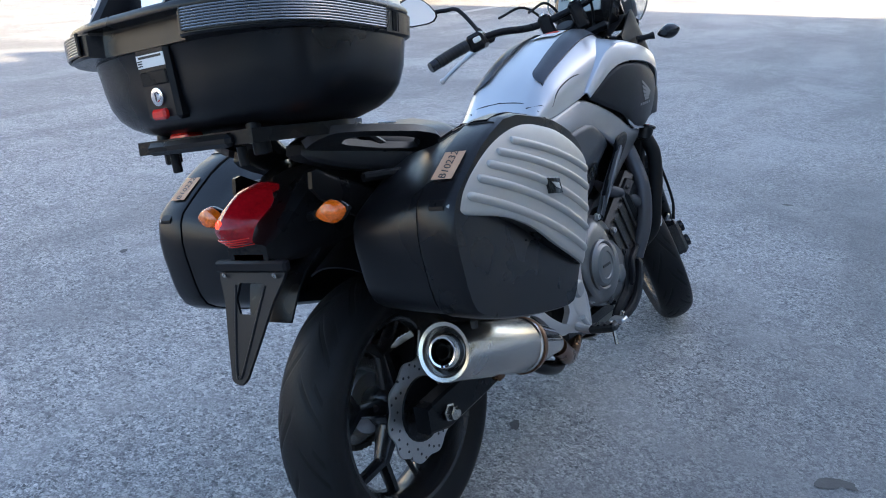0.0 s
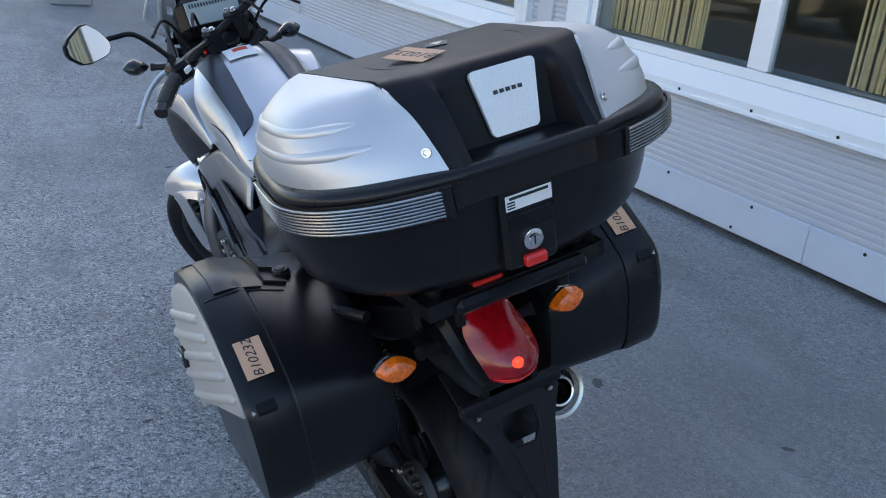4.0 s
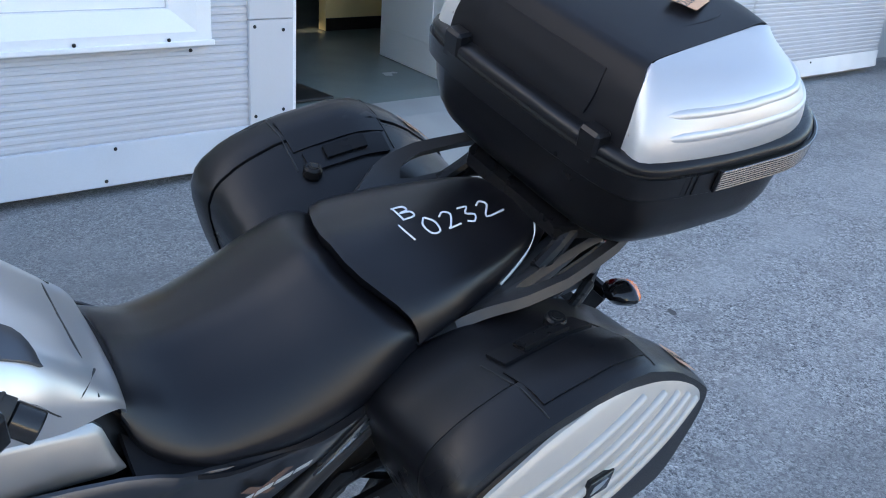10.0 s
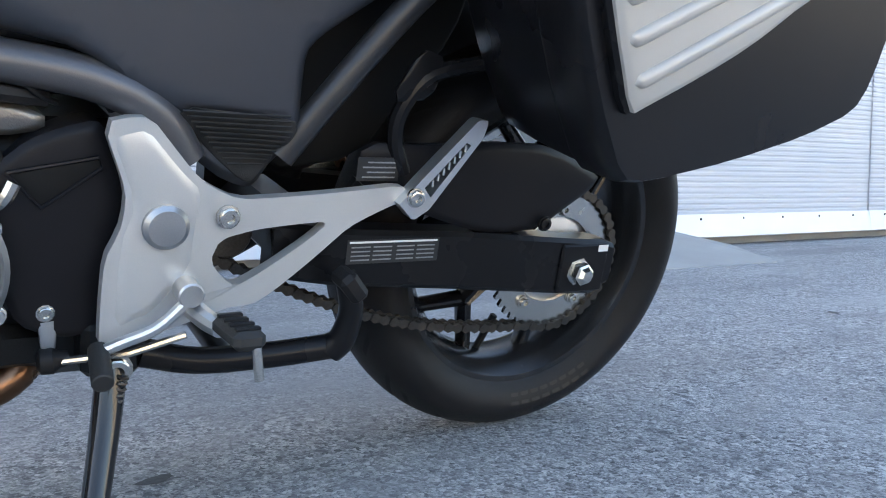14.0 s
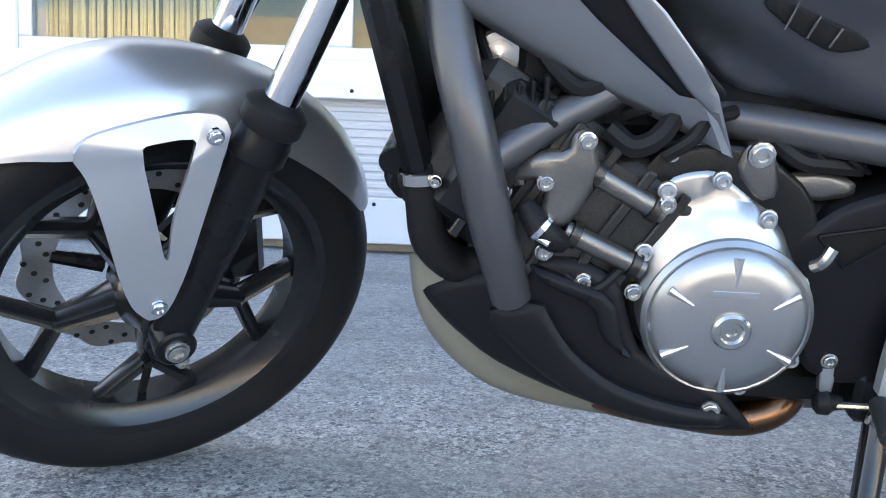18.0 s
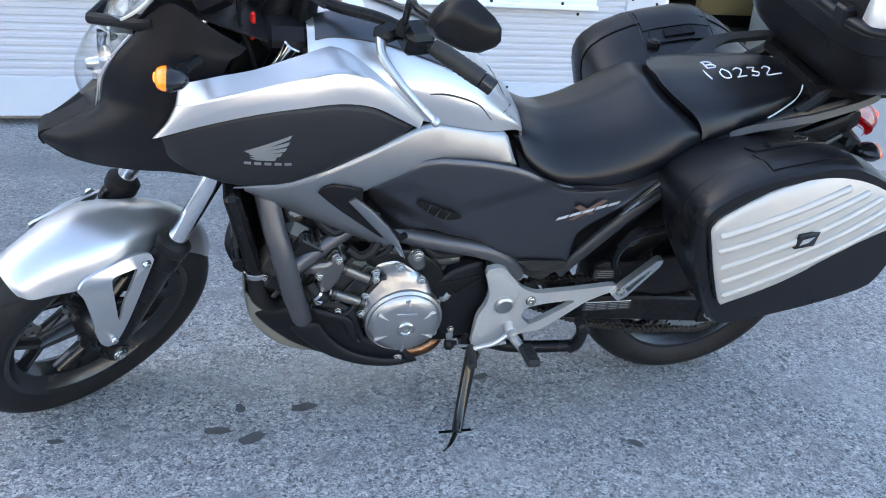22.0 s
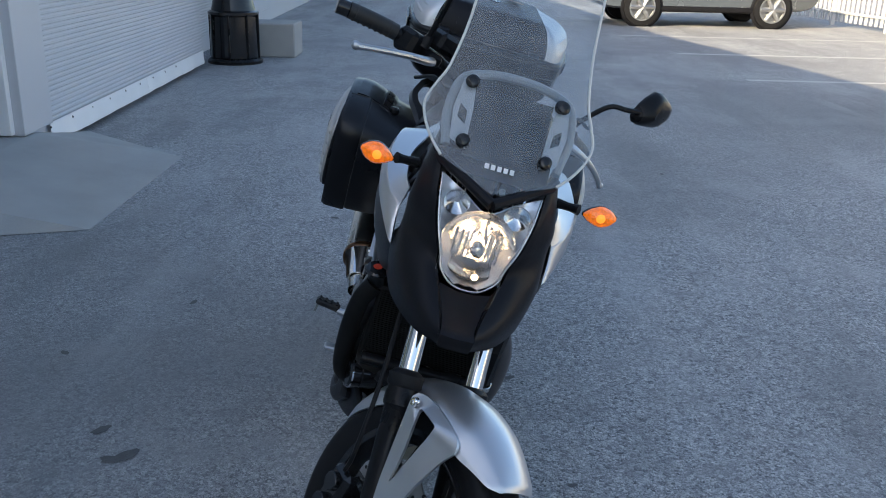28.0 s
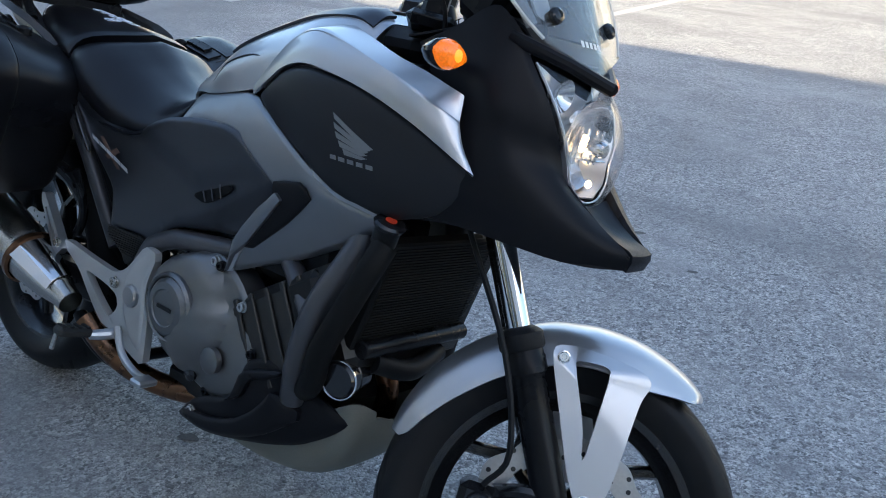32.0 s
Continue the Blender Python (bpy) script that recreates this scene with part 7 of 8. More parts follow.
part("lamp_rim", tube(edge + [(x, -y, z) for x, y, z in edge[::-1]], .0018, 8), LAMP_SHELL, lamp)


def indicator(tip, root, out, lit, fr):
    """A winker: stalk, housing shaped like a leaf, amber lens facing fr (+1 forward, -1 back)."""
    tip, root = Vector(tip), Vector(root)
    d = (tip - root).normalized()
    ind = part("indicator", tube([root, root.lerp(tip, .35), root.lerp(tip, .55)], [.011, .009, .012], 10), RUBBER, bike, "amber indicator on a black rubber stalk")
    c = tip
    m = facing(c, (0, out, .12), (fr, 0, .05))
    ring = [(-.036, 0), (-.02, .014), (.004, .024), (.026, .017), (.042, 0), (.026, -.017), (.004, -.024), (-.02, -.014)]
    ring = rounded(ring, 1)
    part("housing", loft([[(x * k, y * k, z) for x, y in ring] for k, z in ((.35, -.034), (.75, -.024), (1.0, -.006), (1.02, .0), (.98, .003))]).moved(m), GLOSS_BLACK, ind)
    part("lens", loft([[(x * k, y * k, z) for x, y in ring] for k, z in ((.96, .002), (.93, .010), (.75, .018), (.4, .022), (.05, .023))]).moved(m), AMBER if lit else AMBER_DIM, ind, "lit amber lens" if lit else "")
    if lit:
        part("bulb", lathe([(0, .004), (.002, .0095), (.004, .006), (.0045, .0001)], m @ Vector((.002, 0, .0205)), m.to_3x3() @ Vector((0, 0, 1)), 12), AMBER_GLOW, ind)
    return ind


for side in (1, -1):
    indicator((1.325, side * .232, 1.014), (1.275, side * .15, 1.005), side, True, 1)
    indicator((-.243, side * .160, .818), (-.20, side * .05, .80), side, False, -1)

# windscreen and its carrier
zs = [(1.064, .116), (1.085, .140), (1.115, .163), (1.145, .172), (1.18, .160), (1.22, .143), (1.30, .130), (1.38, .126), (1.46, .122), (1.52, .100), (1.55, .06)]


def screen_x(y, z):
    return 1.398 - (z - 1.10) * .585 - 1.1 * y * y + .10 * max(0, z - 1.3) ** 2


rows = [[(screen_x(w * f, q), w * f, q) for f, q in [(f, z - .038 * (1 - abs(f)) * max(0, 1 - (z - 1.064) / .08)) for f in (-1, -.8, -.4, 0, .4, .8, 1)]] for z, w in zs]
screen = part("windscreen", sheet(rows, .004, 3, 4), SCREEN, bike, "tall clear windscreen")
screen.visible_shadow = False
edge = [(screen_x(w, z) - .002, w, z) for z, w in zs]
part("screen_edge", tube(edge + [(screen_x(0, 1.56), 0, 1.56)] + [(x, -y, z) for x, y, z in edge[::-1]], .0030, 6), material("frosted_edge", (0.62, 0.62, 0.58), 0.35), screen)
for y, z in ((.088, 1.204), (-.092, 1.204), (.083, 1.101), (-.084, 1.098)):
    p = Vector((screen_x(y, z), y, z))
    part("screen_screw", lathe([(0, .0125), (.006, .0125), (.009, .010), (.009, .006), (.006, .005), (.006, .0001)], p, (.86, .1 * y, .5), 20), GLOSS_BLACK, screen, "black screw with a bright socket")
    part("screw_socket", lathe([(0, .005), (.001, .005), (.0012, .0001)], p + Vector((.0056, 0, .0033)), (.86, 0, .5), 6), STEEL, screen)
    part("grommet", lathe([(-.012, .010), (0, .012)], p, (.86, 0, .5), 16, False), RUBBER, screen)
part("carrier_hoop", tube([(1.375, .112, 1.08), (1.33, .125, 1.14), (1.30, .112, 1.20), (1.30, .06, 1.222), (1.305, 0, 1.228), (1.30, -.06, 1.222), (1.30, -.112, 1.20), (1.33, -.125, 1.14), (1.375, -.112, 1.08)], .009, 10), material("grey_hoop", (0.30, 0.31, 0.32), 0.4), bike, "grey screen carrier hoop")
for side in (1, -1):
    pl = framed([(.074, 1.085), (.108, 1.095), (.116, 1.15), (.108, 1.205), (.086, 1.215), (.078, 1.16)], [(.086, 1.125), (.104, 1.135), (.104, 1.16), (.088, 1.15)], 0, .004)
    pl.v = [Vector((screen_x(p.x, p.z) - .014 + p.y, side * p.x, p.z)) for p in pl.v]
    part("screen_bracket", pl, FENCE_WHITE, bike, "pale perforated screen bracket", 30)
part("instrument_cover", sheet([[(screen_x(y, z) - .03, y, z) for y in (.076, .03, -.03, -.076)] for z in (1.07, 1.12, 1.17, 1.195)], .006, 3, 3), SATIN_BLACK, bike, "dark panel behind the screen")
for side in (1, -1):
    for x, y, z in ((1.325, .093, 1.203), (1.389, .082, 1.100)):
        part("screen_bolt", lathe([(0, .013), (.004, .0135), (.009, .011), (.011, .006), (.009, .005), (.009, .0001)], (screen_x(y, z) + .001, side * y, z), (.85, side * .12, .5), 16), GLOSS_BLACK, screen)
logo = Shape()
for k in range(5):
    y0 = -.030 + k * .0125
    logo.add([(screen_x(y, z) + .0008, y, z) for y, z in ((y0, 1.066), (y0 + .0085, 1.066), (y0 + .0085, 1.075), (y0, 1.075))], [(0, 1, 2, 3)])
part("screen_mark", logo, LABEL_WHITE, screen, "plain pale maker bars", 0)
dash = part("instrument_panel", rbox((-.05, -.10, -.055), (.05, .10, .055), .022).moved(Matrix.Translation((1.262, 0, 1.118)) @ Matrix.Rotation(radians(28), 4, "Y")), SATIN_BLACK, bike, "black instrument box with a grey display")
part("display", rbox((-.054, -.075, -.032), (-.0505, .075, .036), .004).moved(Matrix.Translation((1.262, 0, 1.118)) @ Matrix.Rotation(radians(28), 4, "Y")), LCD, dash)
seg = Shape()
for k in range(16):
    seg += rbox((-.0555, -.066 + k * .0083, .018), (-.0542, -.061 + k * .0083, .024 + .0004 * k), .0002).moved(Matrix.Translation((1.262, 0, 1.118)) @ Matrix.Rotation(radians(28), 4, "Y"))
part("display_segments", seg, LABEL_BLACK, dash)
part("inner_panel", sheet([[(1.395, y, 1.04) for y in (.1, 0, -.1)], [(1.33, y * 1.05, 1.085) for y in (.1, 0, -.1)], [(1.25, y * 1.1, 1.06) for y in (.1, 0, -.1)], [(1.15, y * 1.2, 1.03) for y in (.1, 0, -.1)]], .004, 3, 3), BLACK_PLASTIC, bike)

# ---- handlebar, in the steered frame ----
bar = part("handlebar", tube([(.972, .395, 1.138), (1.01, .30, 1.150), (1.045, .20, 1.148), (1.085, .11, 1.125), (1.10, .05, 1.118), (1.10, -.05, 1.118), (1.085, -.11, 1.125), (1.045, -.20, 1.148), (1.01, -.30, 1.150), (.972, -.395, 1.138)], .0112, 14).moved(STEER), SATIN_BLACK, bike, "black tubular handlebar turned to the left")
part("upper_yoke", rbox((1.065, -.12, 1.02), (1.15, .12, 1.045), .012).moved(STEER), SATIN_BLACK, bike, "black upper fork yoke")
for y in (.05, -.05):
    part("bar_clamp", rbox((1.080, y - .02, 1.05), (1.122, y + .02, 1.140), .008).moved(STEER), SATIN_BLACK, bar)
    for dx in (-.014, .014):
        part("clamp_bolt", bolt((1.101 + dx, y, 1.139), (0, 0, 1), .007, .008).moved(STEER), CHROME, bar)
for side in (1, -1):
    gp = [(.972, side * .395, 1.138), (.99, side * .35, 1.145), (1.008, side * .295, 1.150)]
    g = part("grip", tube(gp, .0172, 16).moved(STEER), GRIP_RUBBER, bar, "ribbed black rubber grip")
    part("bar_end", rod((.972, side * .395, 1.138), (.962, side * .420, 1.133), .0165).moved(STEER), GLOSS_BLACK, bar)
    rg = Shape()
    for k in range(7):
        q = Vector(gp[0]).lerp(Vector(gp[2]), .12 + k * .12)
        rg += lathe([(-.002, .0176), (-.001, .0184), (.001, .0184), (.002, .0176)], q, Vector(gp[2]) - Vector(gp[0]), 16, False)
    part("grip_ribs", rg.moved(STEER), GRIP_RUBBER, g)
    part("switch_box", rbox((-.028, -.028, -.026), (.028, .028, .026), .010).moved(Matrix.Translation((1.022, side * .262, 1.148)) @ Matrix.Rotation(radians(side * -20), 4, "Z")).moved(STEER), SATIN_BLACK, bar, "black switch cluster")
    part("switch", rbox((-.035, -.012, -.004), (-.028, .012, .012), .003).moved(Matrix.Translation((1.022, side * .262, 1.148))).moved(STEER), LABEL_WHITE if side > 0 else RED_PRINT, bar)
    part("lever_perch", rbox((1.035, side * .225 - .018, 1.130), (1.085, side * .225 + .018, 1.158), .008).moved(STEER), SATIN_BLACK, bar)
    lv = part("lever", tube([(1.075, side * .225, 1.140), (1.10, side * .26, 1.135), (1.105, side * .31, 1.125), (1.095, side * .37, 1.105), (1.085, side * .402, 1.092)], [.010, .009, .0075, .0065, .0065], 10).moved(STEER), ALLOY, bar, "polished alloy hand lever")
    part("lever_ball", lathe([(-.008, .004), (-.005, .008), (0, .0095), (.005, .008), (.008, .004)], (1.083, side * .407, 1.091), (-.3, side, -.3), 14).moved(STEER), ALLOY, lv)
    if side < 0:
        part("fluid_reservoir", rbox((1.03, -.24, 1.165), (1.085, -.18, 1.205), .008).moved(STEER), SATIN_BLACK, bar, "black brake fluid box")
    # mirror
    shell = rounded([(-.068, -.010), (-.040, .026), (.006, .054), (.074, .016), (.074, -.018), (.030, -.046), (-.052, -.034)], 1)
    ct, sn = math.cos(radians(22)), math.sin(radians(22))

    def shell_ring(dx, k):
        return [(1.088 + dx - .12 * u, side * (.393 + (u * ct - v * sn) * k), 1.313 + (u * sn + v * ct) * k) for u, v in shell]
    mr = part("mirror", loft([shell_ring(dx, k) for dx, k in ((.0, .96), (.003, 1.0), (.012, .99), (.026, .86), (.036, .62), (.042, .3))]).moved(STEER), SATIN_BLACK, bar, "black mirror on a bent stalk")
    part("mirror_glass", loft([shell_ring(dx, k) for dx, k in ((.0005, .93), (-.0012, .92))]).moved(STEER), MIRROR, mr)
    part("mirror_stalk", tube([(1.045, side * .245, 1.16), (1.055, side * .252, 1.20), (1.085, side * .275, 1.265), (1.108, side * .31, 1.282), (1.115, side * .352, 1.296)], .0065, 10).moved(STEER), SATIN_BLACK, mr)
    part("stalk_boot", lathe([(0, .013), (.02, .011), (.03, .007)], (1.045, side * .245, 1.155), (.1, 0, 1), 12, False).moved(STEER), RUBBER, mr)
for k, y in enumerate((.17, .08, -.08, -.17)):
    part("cable", tube([(1.06, y * 1.2, 1.14), (1.14, y * .9, 1.16), (1.20, y * .6, 1.08), (1.17, y * .45, .96), (1.16, y * .5, .85)], .0042, 8), RUBBER, bike)
part("ignition_lock", rod((1.10, .0, 1.03), (1.088, .0, 1.062), .018), DARK_ALLOY, bike)
part("key_tag", rbox((1.168, .052, 1.005), (1.178, .064, 1.062), .004), RED_PLASTIC, bike, "red key fob")


# ---- seats and tail ----
def half_rings(stations, bulge=0.0, width=.16):
    rings = []
    for x, pts in stations:
        line = spline(pts, 4)
        row = [(p[0], p[1]) for p in line]
        full = [(-y, z) for y, z in row] + [(y, z) for y, z in row[::-1][1:]]
        b = bulge if not isinstance(bulge, dict) else bulge.get(x, 0)
        rings.append([(x + b * max(0, 1 - (y / width) ** 2), y, z) for y, z in full])
    return rings


rider = [(.632, [(.108, .808), (.112, .828), (.080, .846), (0, .852)]), (.59, [(.132, .758), (.137, .785), (.092, .828), (0, .842)]), (.53, [(.154, .728), (.156, .758), (.098, .804), (0, .826)]), (.46, [(.166, .726), (.168, .762), (.104, .814), (0, .838)]), (.39, [(.177, .738), (.179, .782), (.116, .840), (0, .866)]), (.32, [(.181, .766), (.184, .812), (.132, .868), (0, .896)]), (.265, [(.177, .803), (.179, .833), (.142, .884), (0, .913)]), (.222, [(.164, .832), (.166, .846), (.138, .880), (0, .908)]), (.185, [(.150, .828), (.152, .838), (.122, .868), (0, .895)])]
bul = {.632: -.03, .185: .06, .222: .06, .265: .045, .32: .02}
rings = half_rings(rider, bul)
seat = part("rider_seat", sheet(rings, .02, 1, 4), VINYL, bike, "black vinyl rider's seat")
pill = [(.212, [(.162, .842), (.164, .856), (.128, .898), (0, .924)]), (.19, [(.160, .848), (.163, .866), (.126, .907), (0, .930)]), (.13, [(.150, .860), (.153, .880), (.118, .918), (0, .936)]), (.05, [(.128, .876), (.131, .894), (.103, .929), (0, .944)]), (-.03, [(.102, .892), (.105, .908), (.084, .938), (0, .950)]), (-.085, [(.076, .908), (.078, .918), (.06, .938), (0, .946)]), (-.105, [(.058, .914), (.060, .922), (.045, .930), (0, .932)])]
bul2 = {.212: .062, .19: .056, .13: .03}
rings2 = half_rings(pill, bul2)
pseat = part("pillion_seat", sheet(rings2, .02, 1, 4), VINYL, bike, "black vinyl pillion seat marked in white chalk")
for sd in (1, -1):
    part("seat_base", sheet([[(x, sd * y, z) for y, z in ((yi, zi), ((yi + yo) / 2, (zi + zo) / 2 - .003), (yo, zo))][::-sd] for x, yi, zi, yo, zo in ((.62, .110, .792, .168, .770), (.56, .142, .742, .176, .748), (.50, .158, .730, .180, .728), (.42, .170, .733, .180, .727), (.36, .176, .752, .180, .735), (.30, .178, .780, .182, .762))], .006, 2, 3), BLACK_PLASTIC, seat)
part("seat_front_lip", loft([[(x + .0, y, z) for x, y, z in rings2[0]], [(x - .02, y * .97, z - .03) for x, y, z in rings2[0]]], cap=False, closed=False), VINYL, pseat)


def seat_z(x, y):
    xs = [s[0] for s in pill[::-1]]
    zc = float(np.interp(x, xs, [s[1][3][1] for s in pill[::-1]]))
    zs_, ys_ = float(np.interp(x, xs, [s[1][2][1] for s in pill[::-1]])), float(np.interp(x, xs, [s[1][2][0] for s in pill[::-1]]))
    f = min(1, abs(y) / ys_)
    return zc + (zs_ - zc) * f ** 2


part("piping", tube([(.040, .131, .886), (.0, .117, .902), (-.035, .100, .916), (-.058, .080, seat_z(-.058, .080) - .004), (-.072, .05, seat_z(-.072, .05) + .001), (-.078, .0, seat_z(-.078, 0) + .002), (-.072, -.05, seat_z(-.072, .05) + .001), (-.058, -.080, seat_z(-.058, .080) - .004), (-.035, -.100, .916)], .0022, 6), LABEL_WHITE, pseat, "white edge piping")


def chalk(strokes, u0, v0, k):
    """Hand-drawn strokes: letter coordinates to the seat; the writing runs towards the rear, its foot to the left."""
    s = Shape()
    for st_ in strokes:
        pts = []
        for a, b in st_:
            x, y = u0 - a * k, v0 - b * k
            pts.append((x, y, seat_z(x, y) + .0018))
        s += tube(pts, .0017, 6, 3)
    return s


DIG = {"B": [[(0, 0), (.02, 1)], [(-.05, 1), (.5, .95), (.55, .62), (.1, .52), (.6, .45), (.6, .08), (-.08, 0)]], "1": [[(.05, 1), (.2, 0)]], "0": [[(.3, 1), (.02, .6), (.1, .05), (.5, .05), (.6, .6), (.35, 1)]], "2": [[(0, .8), (.3, 1), (.52, .72), (.1, .1), (0, .02), (.6, .08)]], "3": [[(.05, .95), (.5, .9), (.2, .55), (.55, .35), (.3, 0), (0, .1)]], "2e": [[(0, .8), (.3, 1), (.5, .7), (.0, .05), (1.0, .15)]]}
ch = chalk(DIG["B"], .142, -.006, .034)
for i, d in enumerate(("1", "0", "2", "3", "2e")):
    ch += chalk(DIG[d], .160 - .0365 * i, .040, .038)
part("chalk_writing", ch, CHALK, pseat, "handwritten white B 10232")

tail_out = rounded([(.362, .658), (.30, .735), (.265, .775), (.20, .838), (.10, .872), (-.02, .898), (-.13, .925), (-.215, .948), (-.225, .918), (-.15, .885), (-.05, .858), (.05, .828), (.15, .782), (.22, .735), (.30, .68)], 1)
tail_y = fit_surface([(.36, .66, .176), (.26, .77, .184), (.10, .86, .162), (-.02, .89, .142), (-.2, .94, .105), (.15, .79, .176), (-.1, .88, .125)])
for side in (1, -1):
    tp = part("tail_panel", panel(tail_out, tail_y, .038, .010, .007, .03, side), GRAB_GREY, bike, "dark grey tail side panel")
    part("tail_strip", panel([(.362, .660), (.30, .737), (.268, .772), (.262, .765), (.292, .73), (.352, .664)], lambda x, z: tail_y(x, z) + .004, .004, 0, 0, .03, side), CHROME, tp, "bright edge strip")
    def rail(p):
        """A place on the grab rail: x, thickness, and v from its root on the tail to its outer edge."""
        x, w, v = p
        root = Vector((x, float(np.interp(x, (-.22, -.16, -.02, .10, .15), (.095, .105, .125, .150, .160))), float(np.interp(x, (-.22, -.16, -.02, .10, .15), (.940, .925, .893, .868, .855)))))
        edge_ = Vector((x, float(np.interp(x, (-.22, -.14, -.02, .06, .15), (.160, .186, .208, .204, .175))), float(np.interp(x, (-.22, -.14, .0, .06, .15), (.968, .955, .930, .915, .880)))))
        d = edge_ - root
        q = root + d * v + Vector((0, -d.z, d.y)).normalized() * w
        return Vector((q.x, side * q.y, q.z))
    hd = framed(rounded([(.150, 0), (.115, .62), (.075, .94), (.03, 1), (-.06, 1), (-.15, 1), (-.205, .95), (-.222, .5), (-.222, 0), (-.1, -.08), (0, -.08)], 1), rounded([(.040, .30), (.030, .62), (-.01, .76), (-.12, .78), (-.165, .66), (-.160, .36), (-.06, .26)], 1), -.010, .006)
    hd.v = [rail(p) for p in hd.v]
    part("grab_handle", hd, GRAB_GREY, bike, "dark grey cast grab handle", 40)
    part("tail_lower", panel(rounded([(.20, .73), (.0, .80), (-.15, .865), (-.22, .90), (-.23, .85), (-.12, .78), (.05, .70), (.18, .66)], 1), lambda x, z: .115, .01, .01, .006, .04, side), SATIN_BLACK, bike)
    part("pannier_mount", tube([(.300, side * .150, .458), (.316, side * .150, .497), (.313, side * .152, .538), (.279, side * .155, .580), (.193, side * .158, .602), (.10, side * .170, .622)], .0105, 10), SATIN_BLACK, bike, "black pannier support rod")
    part("mount_plate", panel(rounded([(.335, .545), (.30, .61), (.265, .60), (.28, .55)], 1), lambda x, z: .162, .005, .004, .002, .03, side), SATIN_BLACK, bike)
    part("mount_upper", tube([(.16, side * .165, .80), (.08, side * .20, .83), (-.04, side * .20, .85), (-.14, side * .16, .86)], .010, 10), SATIN_BLACK, bike)
# rack under the top case
    part("inner_guard", panel(rounded([(.50, .56), (.44, .66), (.33, .76), (.24, .79), (.19, .72), (.215, .62), (.27, .55), (.33, .46), (.46, .44)], 1), lambda x, z: .088, .008, .006, .004, .05, side), VENT_BLACK, bike, "dark inner mudguard")
rack = part("luggage_rack", framed([(-.39, -.15), (-.39, .15), (-.16, .16), (-.06, .12), (-.06, -.12), (-.16, -.16)], [(-.33, -.10), (-.33, .10), (-.16, .11), (-.12, .08), (-.12, -.08), (-.16, -.11)], -.012, .012).moved(Matrix.Translation((0, 0, .966)) @ Matrix.Rotation(radians(90), 4, "X")).moved(Matrix.Translation((-.2, 0, .966)) @ Matrix.Rotation(radians(5), 4, "Y") @ Matrix.Translation((.2, 0, -.966))), SATIN_BLACK, bike, "black cast luggage rack", 30)
part("rack_rail", rbox((-.405, -.11, .968), (-.382, .11, .992), .008), SATIN_BLACK, rack)
for y in (.12, -.12):
    part("rack_leg", tube([(-.10, y, .96), (-.07, y * 1.05, .93), (-.03, y * 1.1, .90)], .014, 10), SATIN_BLACK, rack)
    part("rack_foot", rod((-.34, y * 1.0, .945), (-.34, y * 1.0, .985), .016), SATIN_BLACK, rack)
    part("rack_stop", rod((-.36, y * .75, .93), (-.36, y * .75, .965), .009), SATIN_BLACK, rack)
# tail lamp, mudguard and plate bracket
part("rear_fender", loft([[(x, y * w, z0 + (z1 - z0) * h) for y, h in ((-1, .15), (-.85, 0), (.85, 0), (1, .15), (1, .85), (.8, 1), (-.8, 1), (-1, .85))] for x, w, z0, z1 in ((.18, .10, .78, .88), (.05, .09, .76, .90), (-.12, .078, .735, .905), (-.19, .072, .732, .885), (-.235, .066, .73, .845), (-.285, .060, .735, .800), (-.318, .052, .745, .778))]), SATIN_BLACK, bike, "black tail unit")
tl_rows = []
for z, w, x, fw in ((.882, .040, -.246, .004), (.876, .044, -.296, .030), (.858, .051, -.334, .060), (.838, .054, -.360, .062), (.820, .052, -.372, .045), (.802, .047, -.366, .028), (.786, .038, -.350, .014)):
    tl_rows.append([(x + fw * f * f, w * f, z - (.006 * f * f if z > .85 else 0)) for f in (-1, -.75, -.4, 0, .4, .75, 1)])
tl = part("tail_lamp", sheet(tl_rows, .01, 2, 3), RED_LENS, bike, "lit red tail lamp", 18)
part("tail_bulb", lathe([(0, .008), (.003, .010), (.006, .007), (.007, .0001)], (-.3630, .006, .826), (-1, .15, .3), 14), RED_GLOW, tl)
for k in range(4):
    z = .797 - .005 * k
    part("lens_line", tube([(-.366 + .016 * k / 3 + .030 * f * f - .001, (.045 - .007 * k / 3) * f, z) for f in (-.9, -.5, 0, .5, .9)], .0012, 6, 2), RED_PLASTIC, tl)
part("rear_reflector", rbox((-.318, -.042, .734), (-.306, .042, .762), .003), RED_PLASTIC, bike, "flat red reflector")


def plate_pt(y, t):
    """A place on the sloping bracket: t from its top edge to its tip."""
    return Vector((-.312 - .095 * t, y, .740 - .207 * t))


out = [(-.092, 0), (.092, 0), (.086, .12), (.064, .32), (.044, .62), (.020, .95), (.006, 1.0), (-.006, 1.0), (-.020, .95), (-.044, .62), (-.064, .32), (-.086, .12)]
inn = [(-.030, .16), (.030, .16), (.034, .30), (.018, .42), (-.018, .42), (-.034, .30)]
pb = framed(out, inn, 0, .006)
pb.v = [plate_pt(p.x, p.z) + Vector((p.y * .9, 0, -p.y * .4)) for p in pb.v]
plate = part("plate_bracket", pb, BLACK_PLASTIC, bike, "empty black plate bracket", 30)
part("bracket_ridge", tube([plate_pt(-.040, .18), plate_pt(-.01, .86), plate_pt(.0, .93), plate_pt(.01, .86), plate_pt(.040, .18)], .0028, 8), BLACK_PLASTIC, plate)
part("bracket_bar", rbox((-.325, -.095, .725), (-.305, .095, .748), .005), BLACK_PLASTIC, plate)
